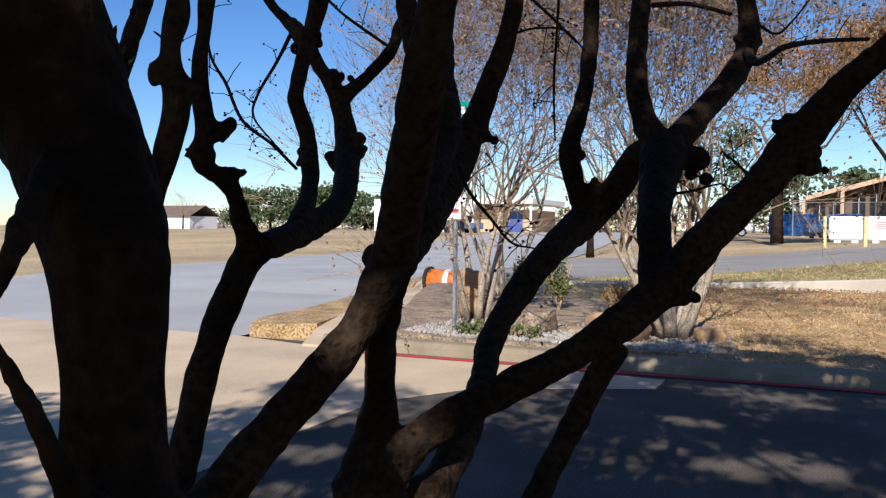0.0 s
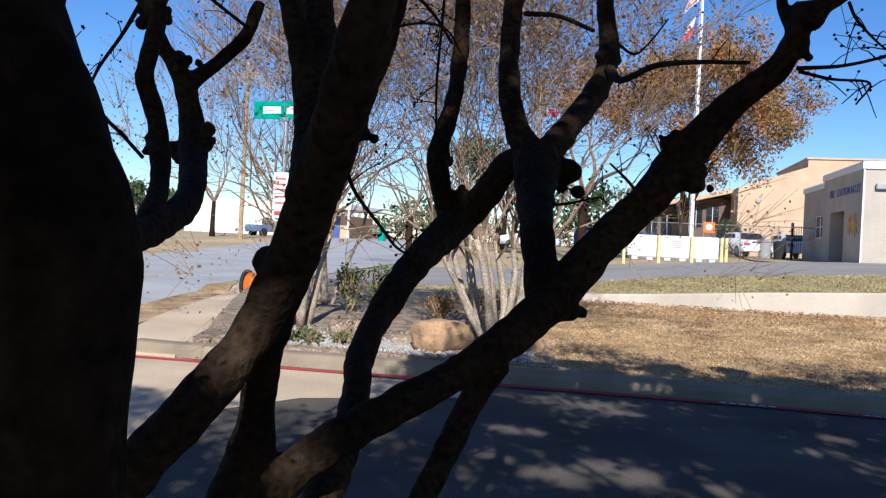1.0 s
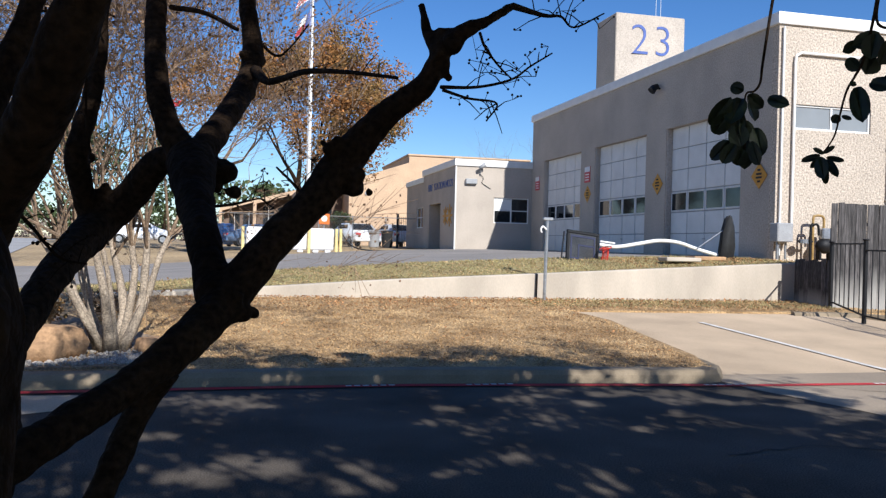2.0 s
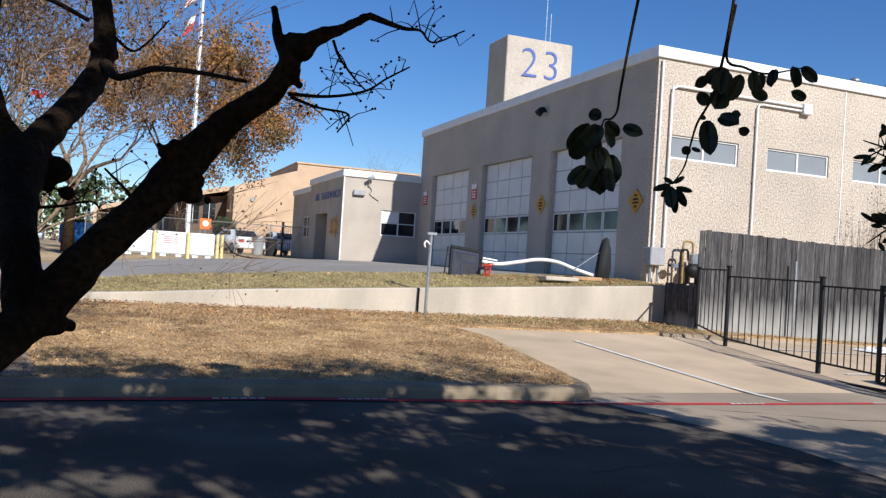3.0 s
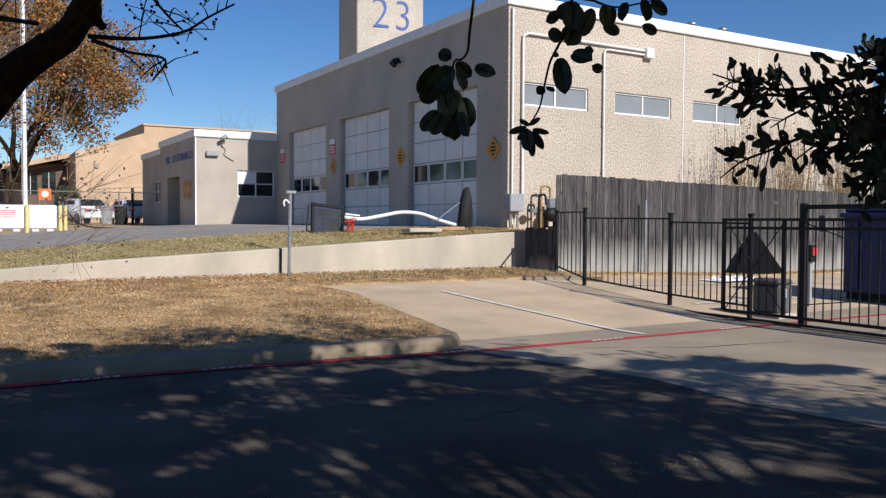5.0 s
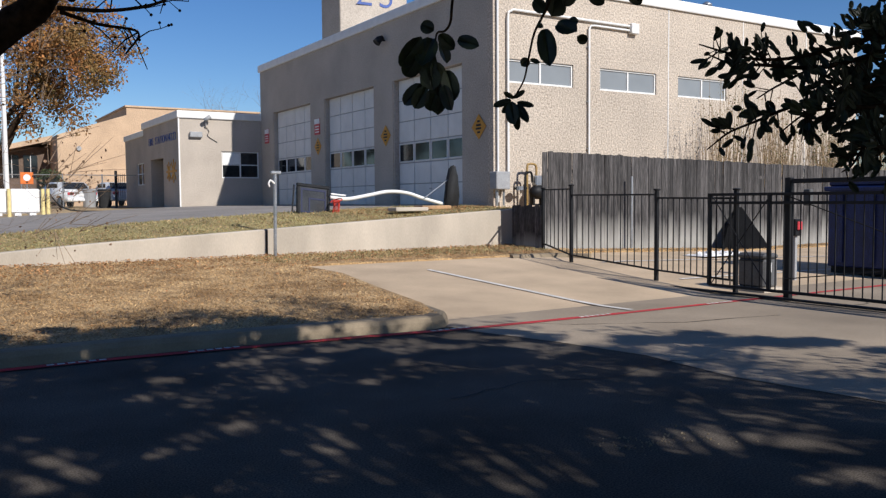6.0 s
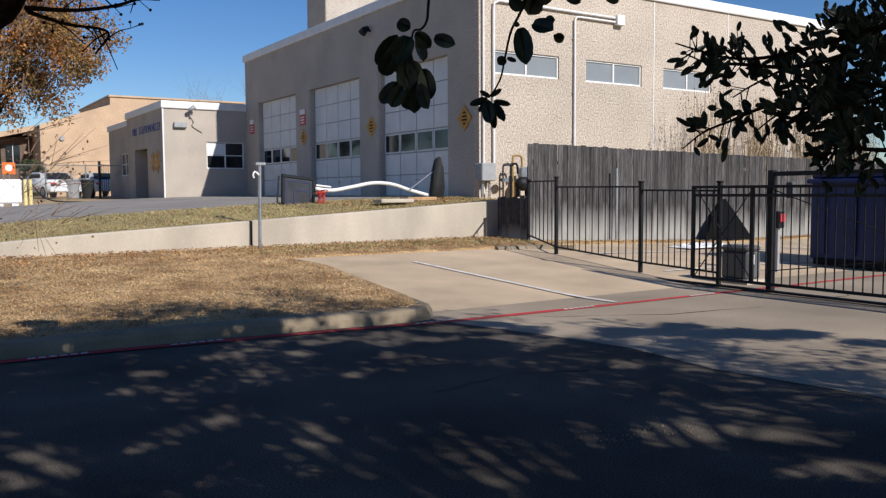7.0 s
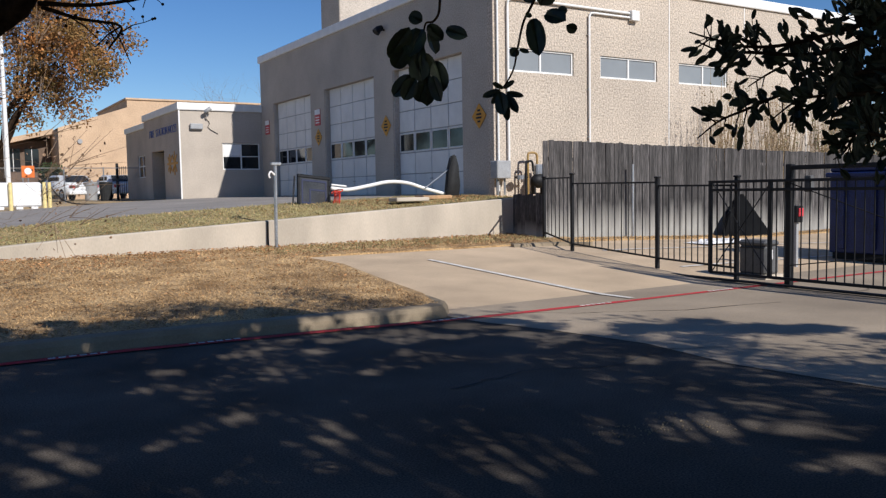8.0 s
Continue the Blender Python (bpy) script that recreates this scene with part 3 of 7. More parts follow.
def annex():
    an = thing("station_annex", (9.03, 35.13, 1.20), "low tan stucco office annex with a white fascia", "building")
    front = bmesh.new()
    pierced(front, "y", 0.25, 6.6, 0, 3.72, 0, 0.25, [(2.75, 5.15, 0, 2.2)])
    part("wall", front, SMOOTH, an, "shaded tan entrance wall")
    side = bmesh.new()
    pierced(side, "x", 0, 3.54, 0, 3.72, 0, 0.25, [(1.78, 3.42, 1.24, 2.38)])
    part("wall", side, SMOOTH, an, "sunlit tan side wall")
    part("wall", B(3.54, 9, 0.02, 0.25, 0, 3.72), SMOOTH, an)
    part("wall", B(0.25, 9, 6.35, 6.6, 0, 3.72), SMOOTH, an)
    part("wall", B(8.75, 9, 0.25, 6.35, 0, 3.72), SMOOTH, an)
    part("roof", B(0.25, 8.75, 0.25, 6.35, 3.5, 3.6), WHITE, an)
    part("fascia", fascia(bmesh.new(), 0, 9, 0.0, 6.6, 3.72, 4.02), WHITE, an, "white metal roof fascia")
    # lower wing beyond
    lw = bmesh.new()
    pierced(lw, "y", 6.6, 11.5, 0, 3.45, 0.12, 0.37, [(6.9, 8.75, 1.08, 2.18)])
    box(lw, 0.37, 9, 11.25, 11.5, 0, 3.45)
    part("wing_wall", lw, SMOOTH, an)
    part("wing_fascia", B(0.05, 9, 6.66, 11.55, 3.45, 3.72, bevel=0.012), WHITE, an)
    w = part("window", B(0.16, 0.21, 6.9, 8.75, 1.08, 1.13, bevel=0.004), WHITE, an, "white framed wing window")
    for q in ((6.9, 8.75, 2.13, 2.18), (6.9, 6.95, 1.13, 2.13), (8.7, 8.75, 1.13, 2.13), (7.8, 7.86, 1.13, 2.13)):
        part("frame_bar", B(0.16, 0.21, *q, bevel=0.004), WHITE, w)
    part("glazing_bar", B(0.165, 0.19, 6.95, 8.7, 1.62, 1.66, bevel=0.004), WHITE, w)
    part("pane", B(0.19, 0.2, 6.95, 8.7, 1.13, 2.13), GLASS, w)
    # entrance recess
    part("entrance_ceiling", B(0.25, 1.4, 2.75, 5.15, 2.2, 2.3), DARK, an)
    part("entrance_wall", B(1.4, 1.5, 2.75, 5.15, 0, 2.3), SMOOTH, an)
    part("entrance_wall", B(0.25, 1.4, 2.65, 2.75, 0, 2.3), SMOOTH, an)
    part("entrance_wall", B(0.25, 1.4, 5.15, 5.25, 0, 2.3), SMOOTH, an)
    d = part("entrance_door", B(1.34, 1.4, 3.3, 4.3, 0.03, 2.12, bevel=0.01), GREYP, an, "grey metal entrance door")
    part("door_handle", T([(1.30, 4.2, 1.0), (1.30, 4.2, 1.25)], 0.015, 8), GREYM, d)
    window_unit(an, 1.78, 3.42, 1.24, 2.38, 0.05, GLASS, 2, 2)
    # half-drawn blind behind the upper panes
    part("window_blind", B(1.84, 2.57, 0.066, 0.078, 1.84, 2.32), WHITE, an, "white window blind")
    for word, y in (("FIRE", 5.45), ("STATION", 4.15), ("NO.", 1.85), ("23", 0.95)):
        lettering("station_lettering", word, 0.50, pose(-0.002, y, 2.85, 90, 0, -90), NAVY, an)["label"] = "blue raised letters reading " + word
    # orange emblem
    for y in (1.75, 0.95):
        bm = bmesh.new()
        for a in range(8):
            box(bm, -0.02, 0.0, -0.05, 0.05, 0.0, 0.42 if y > 1.5 else 0.5, 0.004, Matrix.Translation((-0.003 - 0.0005 * a, y, 1.55)) @ pose(0, 0, 0, 45 * a, 0, 0))
        part("emblem", bm, AMBER, an, "orange star emblem plate")
    part("wall_light", B(0.42, 0.95, -0.16, -0.002, 2.92, 3.16, bevel=0.03), GREYP, an, "grey wall pack light")
    bm = T([(1.1, 0.0, 3.3), (1.1, -0.12, 3.45), (1.1, -0.2, 3.72)], 0.02, 8)
    tube(bm, [(1.0, -0.22, 3.62), (1.25, -0.3, 3.8)], [0.08, 0.09], 12)
    part("security_camera", bm, GREYP, an, "grey security camera on a bracket", smooth=True)
    part("cable", T(curve_pts([(1.1, -0.03, 3.4, 0), (1.25, -0.04, 3.2, 0), (1.2, -0.03, 3.0, 0), (1.6, -0.03, 2.75, 0)], 5), 0.012, 5), BLACK, an)
    part("corner_trim", B(-0.03, 0.03, -0.03, 0.0, 0.0, 3.72, bevel=0.005), WHITE, an)
    return an


fire_station()
annex()


def gas_meter():
    g = thing("gas_meter", (13.1, 17.35, 1.26), "grey gas meter set with tan pipes against the wall", "gas meter")
    bm = bmesh.new()
    r = bmesh.ops.create_uvsphere(bm, u_segments=16, v_segments=10, radius=0.24)
    bmesh.ops.scale(bm, vec=(1, 0.7, 0.8), verts=r["verts"])
    bmesh.ops.translate(bm, vec=(0.62, -0.05, 0.35), verts=r["verts"])
    part("meter_body", bm, BLACK, g, "dark meter drum", smooth=True)
    part("meter_head", B(0.5, 0.76, -0.14, 0.06, 0.5, 0.78, bevel=0.03), GREYM, g)
    part("gas_pipe", T(curve_pts([(0.62, 0, 0.75, 0), (0.62, 0, 1.0, 0), (0.55, 0, 1.08, 0), (0.38, 0, 1.08, 0), (0.32, 0, 1.0, 0), (0.32, 0, 0.5, 0), (0.32, 0, 0.0, 0)], 4), 0.032, 8), BRASS, g)
    part("gas_pipe", T(curve_pts([(0.22, -0.05, 0.0, 0), (0.22, -0.05, 0.78, 0), (0.3, -0.05, 0.86, 0), (0.42, -0.05, 0.84, 0), (0.45, -0.05, 0.6, 0)], 4), 0.03, 8), BLACK, g)
    part("gas_pipe", T([(-0.1, 0, 0.45), (0.35, 0, 0.45)], 0.03, 8), BLACK, g)
    part("regulator", T([(0.05, -0.02, 0.40), (0.05, -0.02, 0.50)], 0.11, 12), GREYM, g)
    part("stand_leg", B(0.45, 0.5, -0.1, 0.05, 0, 0.3), BLACK, g)
    part("stand_leg", B(0.75, 0.8, -0.1, 0.05, 0, 0.3), BLACK, g)
    e = thing("electric_box", (12.65, 17.5, 1.26), "light grey electric service box on conduits", "electric box")
    part("cabinet", B(-0.22, 0.22, -0.16, 0.15, 0.42, 0.88, bevel=0.02), GREYP, e)
    part("conduit", T([(-0.1, 0, 0.0), (-0.1, 0, 0.45)], 0.04, 8), GREYM, e)
    part("conduit", T([(0.12, 0, 0.0), (0.12, 0, 0.45)], 0.03, 8), GREYM, e)


gas_meter()


# ---------------------------------------------------------------- basketball hoop lying toppled, and the post by the wall
def basketball_hoop():
    h = thing("basketball_hoop", (0, 17.6, 0), "toppled portable basketball hoop lying on the grass", "basketball hoop")
    m = Matrix.Translation((7.5, 0, 1.05)) @ pose(0, 0, 0, -8, 6, 8)
    part("backboard", B(-0.36, 0.36, -0.01, 0.01, 0.05, 0.68, m=m), POLYW, h, "scuffed smoky backboard")
    bm = bmesh.new()
    for q in ((-0.43, 0.43, 0.0, 0.07), (-0.43, 0.43, 0.68, 0.75), (-0.43, -0.36, 0.07, 0.68), (0.36, 0.43, 0.07, 0.68)):
        box(bm, q[0], q[1], -0.03, 0.03, q[2], q[3], 0.01, m)
    part("backboard_frame", bm, BLACK, h, "black backboard frame")
    bm = bmesh.new()
    for q in ((-0.33, 0.33, 0.60, 0.645), (-0.33, 0.33, 0.09, 0.13), (-0.33, -0.29, 0.13, 0.60), (0.29, 0.33, 0.13, 0.60), (-0.13, 0.29, 0.40, 0.44), (-0.13, -0.09, 0.13, 0.40)):
        box(bm, q[0], q[1], -0.018, -0.0105, q[2], q[3], 0, m)
    part("backboard_stripes", bm, SMOKE, h, "dark blue painted border")
    bm = bmesh.new()
    for q in ((-0.48, -0.44), (-0.34, -0.30)):
        tube(bm, [m @ Vector((q[0], 0.12, 0.0)), m @ Vector((q[0] + 0.04, 0.1, 0.72))], 0.018, 6)
    part("back_brace", bm, BLACK, h)
    ring = [(7.98 + 0.10 * math.cos(a), -0.22 + 0.22 * math.sin(a), 1.42 + 0.05 * math.cos(a)) for a in span(0, 2 * math.pi, 16)]
    part("rim", T(ring, 0.012, 6), REDP, h, "red rim")
    bm = bmesh.new()
    for k in range(14):
        a = k * 2 * math.pi / 14
        top = Vector((7.98 + 0.07 * math.cos(a), -0.22 + 0.1 * math.sin(a), 1.44))
        tube(bm, [top, top + Vector((0.015 * math.sin(3 * a), 0, -0.16)), top + Vector((0.03 * math.cos(a) - 0.06, 0, -0.5))], 0.008, 4)
    part("net", bm, REDP, h, "limp red and white net")
    part("pole", T(curve_pts([(7.95, 0.05, 1.50, 0), (8.4, 0.1, 1.46, 0), (9.0, 0.15, 1.55, 0), (9.5, 0.15, 1.63, 0), (10.0, 0.12, 1.60, 0), (10.5, 0.08, 1.45, 0), (11.1, 0.05, 1.30, 0)], 5), 0.045, 10), WHITE, h, "long bent white pole", smooth=True)
    part("strut", T([(10.45, 0.0, 1.48), (11.12, 0.0, 1.92)], 0.015, 6), GREYM, h)
    part("strut", T([(7.95, 0.02, 1.58), (8.35, 0.08, 1.54)], 0.02, 6), WHITE, h)
    bm = bmesh.new()
    prof = [(-0.2, 0.0), (-0.22, 0.35), (-0.13, 0.9), (-0.02, 1.27), (0.1, 1.3), (0.16, 1.0), (0.2, 0.5), (0.17, 0.05)]
    a_, b_ = [], []
    for x, z in prof:
        a_.append(bm.verts.new((11.2 + x, -0.10, 1.03 + z * 0.98))), b_.append(bm.verts.new((11.24 + x * 0.8, 0.14, 1.06 + z * 0.93)))
    bm.faces.new(a_), bm.faces.new(b_[::-1])
    for k in range(8):
        bm.faces.new((a_[k], b_[k], b_[(k + 1) % 8], a_[(k + 1) % 8]))
    bmesh.ops.bevel(bm, geom=bm.edges[:], offset=0.035, segments=2, affect="EDGES")
    part("base", bm, RUBBER, h, "black plastic water-filled base on edge", smooth=True)
    # sod clods and a slab beside it
    s = thing("paving_slab", (9.3, 16.4, 1.17), "loose concrete paving slab in the grass", "paving slab")
    part("slab", B(-0.42, 0.42, -0.2, 0.2, 0, 0.09, bevel=0.015), WALLCON, s)
    s = thing("paving_slab", (10.25, 16.9, 1.2), "loose concrete paving slab in the grass", "paving slab")
    part("slab", B(-0.4, 0.4, -0.2, 0.2, 0, 0.09, bevel=0.015), BOULDER, s)


basketball_hoop()


def pipe_post():
    p = thing("pipe_post", (5.65, 15.1, 0.33), "galvanised steel pipe post standing before the wall", "post")
    part("pole", T([(0, 0, -0.05), (0.03, 0, 1.62)], 0.032, 10), GREYM, p)
    part("cap", B(-0.06, 0.14, -0.04, 0.04, 1.60, 1.66, bevel=0.01), GREYM, p)
    part("hook", T(curve_pts([(0.0, -0.03, 1.42, 0), (-0.08, -0.05, 1.48, 0), (-0.12, -0.05, 1.42, 0), (-0.1, -0.05, 1.36, 0)], 4), 0.018, 6), WHITE, p)


pipe_post()


# ---------------------------------------------------------------- far side of the driveway
def tank_barrier():
    b = thing("white_barrier", (0, 35, 0.95), "row of white water-filled barriers between yellow posts", "barrier")
    for k, (x0, x1) in enumerate(((0.12, 1.32), (1.42, 2.62), (2.70, 3.72))):
        w = part("barrier_panel", B(x0, x1, -0.2, 0.2, 0.10, 1.02, bevel=0.06), SIGNW, b, "white plastic barrier panel")
        for q in (0.25, 0.75):
            part("foot", B(x0 + (x1 - x0) * q - 0.12, x0 + (x1 - x0) * q + 0.12, -0.15, 0.15, 0.0, 0.12, bevel=0.02), SIGNW, w)
        if k == 1:
            for r in range(4):
                part("lettering_bar", B(x0 + 0.3, x1 - 0.35, -0.205, -0.2015, 0.55 + r * 0.08, 0.575 + r * 0.08), SIGNR, w)
    for x in (-0.02, 1.37, 2.66, 3.80, 3.98):
        part("post", T([(x, -0.3, -0.2), (x, -0.3, 1.02)], [0.07, 0.065], 12), YELLOW, b, "yellow bollard")


tank_barrier()


def car(at, turn, paint, label):
    c = thing("car", at, label, "car", turn=turn)
    bm = bmesh.new()
    prof = [(-2.2, 0.3), (-2.25, 0.62), (-2.15, 0.86), (-1.5, 0.95), (-0.95, 1.36), (0.45, 1.40), (1.15, 0.98), (2.0, 0.84), (2.2, 0.6), (2.2, 0.3)]
    L, R = [bm.verts.new((x, -0.84 + (0.14 if z > 1.1 else 0), z)) for x, z in prof], [bm.verts.new((x, 0.84 - (0.14 if z > 1.1 else 0), z)) for x, z in prof]
    n = len(prof)
    bm.faces.new(L), bm.faces.new(R[::-1])
    for k in range(n):
        bm.faces.new((L[k], R[k], R[(k + 1) % n], L[(k + 1) % n]))
    bmesh.ops.bevel(bm, geom=bm.edges[:], offset=0.05, segments=2, affect="EDGES")
    body = part("body", bm, paint, c, smooth=True)
    bm = bmesh.new()
    v = [bm.verts.new(q) for q in ((-1.50, -0.66, 0.985), (-1.50, 0.66, 0.985), (-1.02, 0.58, 1.345), (-1.02, -0.58, 1.345))]
    bm.faces.new(v)
    part("rear_window", bm, GLASS, body)
    for s in (-1, 1):
        part("side_window", B(-0.95, 0.6, s * 0.80 - 0.006, s * 0.80 + 0.006, 1.0, 1.28, bevel=0.004), GLASS, body)
        part("tail_light", B(-2.27, -2.18, s * 0.62 - 0.16, s * 0.62 + 0.16, 0.66, 0.80, bevel=0.02), SIGNR, body, "red tail light")
    part("number_plate", B(-2.275, -2.262, -0.18, 0.18, 0.60, 0.72), SIGNW, body)
    part("bumper", B(-2.30, -2.2, -0.82, 0.82, 0.32, 0.5, bevel=0.03), paint, body)
    for x in (-1.35, 1.35):
        for s in (-1, 1):
            w = part("wheel", T([(x, s * 0.66, 0.31), (x, s * 0.86, 0.31)], 0.31, 18), RUBBER, c)
            part("rim", T([(x, s * 0.861, 0.31), (x, s * 0.868, 0.31)], 0.19, 14), GREYM, w)
    return c


car((6.6, 50.0, 1.2), 104, CARW, "white sedan parked beyond the barriers")
car((9.45, 51.5, 1.24), 96, CARW, "pale car parked beside the annex")
car((1.2, 52.0, 1.02), 10, CARB, "dark blue car parked behind a chain-link fence")
car((-6.5, 58, 1.0), 5, CARW, "white car parked by the far drive")


def bin_(at, material, label, r=0.32, h=1.0):
    b = thing("trash_bin", at, label, "bin")
    part("body", T([(0, 0, 0), (0, 0, h * 0.9)], [r * 0.85, r], 16), material, b, smooth=False)
    part("lid", T([(0, 0, h * 0.9), (0, 0, h * 0.95), (0, 0, h)], [r * 1.06, r * 1.06, r * 0.9], 16), material, b)


bin_((7.5, 48.0, 1.19), GREYP, "grey bin standing beside the parked car", 0.36, 1.0)
bin_((7.58, 44.0, 1.19), RUBBER, "black plastic bin by the annex corner", 0.31, 0.92)


def dumpster(at, turn, sx, sy, sz, label, paint):
    d = thing("dumpster", at, label, "dumpster", turn=turn)
    bm = bmesh.new()
    box(bm, -sx / 2, sx / 2, -sy / 2, sy / 2, 0.12, sz * 0.9, 0.02)
    part("body", bm, paint, d)
    n = max(3, int(sx / 0.4))
    for k in range(n):
        x = -sx / 2 + sx * (k + 0.5) / n
        for s in (-1, 1):
            part("rib", B(x - 0.04, x + 0.04, s * (sy / 2 + 0.03) - 0.03, s * (sy / 2 + 0.03) + 0.03, 0.2, sz * 0.86, bevel=0.01), paint, d)
    for k in range(3):
        y = -sy / 2 + sy * (k + 0.5) / 3
        for s in (-1, 1):
            part("rib", B(s * (sx / 2 + 0.03) - 0.03, s * (sx / 2 + 0.03) + 0.03, y - 0.04, y + 0.04, 0.2, sz * 0.86, bevel=0.01), paint, d)
    part("top_rail", B(-sx / 2 - 0.06, sx / 2 + 0.06, -sy / 2 - 0.06, sy / 2 + 0.06, sz * 0.88, sz * 0.93, bevel=0.02), paint, d)
    part("lid", B(-sx / 2, sx / 2, -sy / 2, sy / 2, sz * 0.932, sz, bevel=0.03), paint, d)
    for x in (-sx / 2 + 0.2, sx / 2 - 0.2):
        part("foot", B(x - 0.08, x + 0.08, -sy / 2, sy / 2, 0, 0.12), RUBBER, d)


dumpster((-1.85, 53.0, 1.0), 4, 2.5, 1.6, 1.4, "bright blue steel dumpster by the far drive", BLUE)
dumpster((14.95, 8.35, 0.04), 0, 1.9, 1.7, 1.68, "blue steel dumpster behind the iron gate, darkened for shade", SHADEBLUE)


def flagpole():
    f = thing("flagpole", (3.0, 40.0, 1.05), "tall white flagpole with two flags", "flagpole")
    part("pole", T([(0, 0, -0.05), (0, 0, 13.4)], [0.10, 0.05], 14), WHITE, f)
    part("base_collar", T([(0, 0, 0), (0, 0, 0.15)], [0.2, 0.14], 14), GREYM, f)
    part("finial", T([(0, 0, 13.4), (0, 0, 13.5), (0, 0, 13.6)], [0.03, 0.1, 0.03], 10), BRASS, f)
    def cloth(z0, h, w, side, mats, bands):
        bm = bmesh.new()
        n, m = 10, 8
        g = [[bm.verts.new((side * (0.06 + w * i / n * (0.45 + 0.2 * j / m)), 0.10 * math.sin(i * 1.3 + j * 0.4) * i / n, z0 - h * j / m - 0.55 * w * (i / n) ** 1.2)) for j in range(m + 1)] for i in range(n + 1)]
        for i in range(n):
            for j in range(m):
                q = bm.faces.new((g[i][j], g[i + 1][j], g[i + 1][j + 1], g[i][j + 1]))
                q.material_index = bands(i / n, j / m)
        return mesh_ob("flag", bm, mats, f, smooth=True)
    cloth(12.75, 0.75, 1.2, -1, [SIGNR, BRIM, NAVY], lambda u, v: 2 if u < 0.4 and v < 0.5 else int(v * 8) % 2)["label"] = "limp striped red and white flag"
    cloth(11.45, 0.8, 1.2, -1, [NAVY, BRIM, SIGNR], lambda u, v: 0 if u < 0.35 else (1 if v < 0.5 else 2))["label"] = "limp blue, white and red flag"
    part("halyard", T([(-0.12, 0, 1.2), (-0.1, 0, 13.3)], 0.008, 4), BRIM, f)


flagpole()


def chain_fence():
    f = thing("chain_link_fence", (0, 44, 1.1), "grey chain-link fence behind the barriers", "fence")
    xs = span(-1.5, 9.3, 6)
    for x in xs:
        part("post", T([(x, 0, -0.1), (x, 0, 1.75)], 0.03, 8), GREYM, f)
    part("top_rail", T([(xs[0], 0, 1.7), (xs[-1], 0, 1.7)], 0.022, 6), GREYM, f)
    bm = bmesh.new()
    for k in range(90):
        x = -1.5 + k * 0.12
        for s in (-1, 1):
            tube(bm, [(x, 0, 0.05), (max(-1.5, min(9.3, x + s * 1.6)), 0, 1.68)], 0.004, 3, cap=False)
    part("mesh_fabric", bm, GREYM, f)
    s = thing("fuel_sign", (3.42, 36.2, 1.05), "orange warning sign with a white disc on a post", "sign")
    part("post", T([(0, 0.03, -0.05), (0, 0.03, 1.2)], 0.025, 8), GREYM, s)
    part("plate", B(-0.23, 0.23, -0.02, 0.0, 1.13, 1.59, bevel=0.005), ORANGE, s)
    part("disc", T([(0, -0.028, 1.38), (0, -0.0205, 1.38)], 0.13, 16), SIGNW, s)
    h = thing("hose", (4.1, 36.0, 1.05), "long black hose looped on the ground", "hose")
    part("loop", T(curve_pts([(0, 0, 1.2, 0), (0.1, -0.1, 0.7, 0), (0.6, -0.5, 0.15, 0), (1.6, -0.8, 0.04, 0), (2.8, -0.6, 0.05, 0), (3.5, 0.3, 0.05, 0), (4.0, 0.6, 0.12, 0)], 6), 0.03, 7), RUBBER, h)
    p = thing("iron_post", (8.18, 44.2, 1.19), "black iron gate post beside the annex", "post")
    part("shaft", B(-0.06, 0.06, -0.06, 0.06, -0.1, 1.85, bevel=0.01), BLACK, p)
    for k in range(4):
        part("picket", B(0.1 + k * 0.1, 0.125 + k * 0.1, -0.012, 0.012, 0.1, 1.7), BLACK, p)
    part("rail", B(0.06, 0.45, -0.02, 0.02, 1.6, 1.64), BLACK, p)


chain_fence()


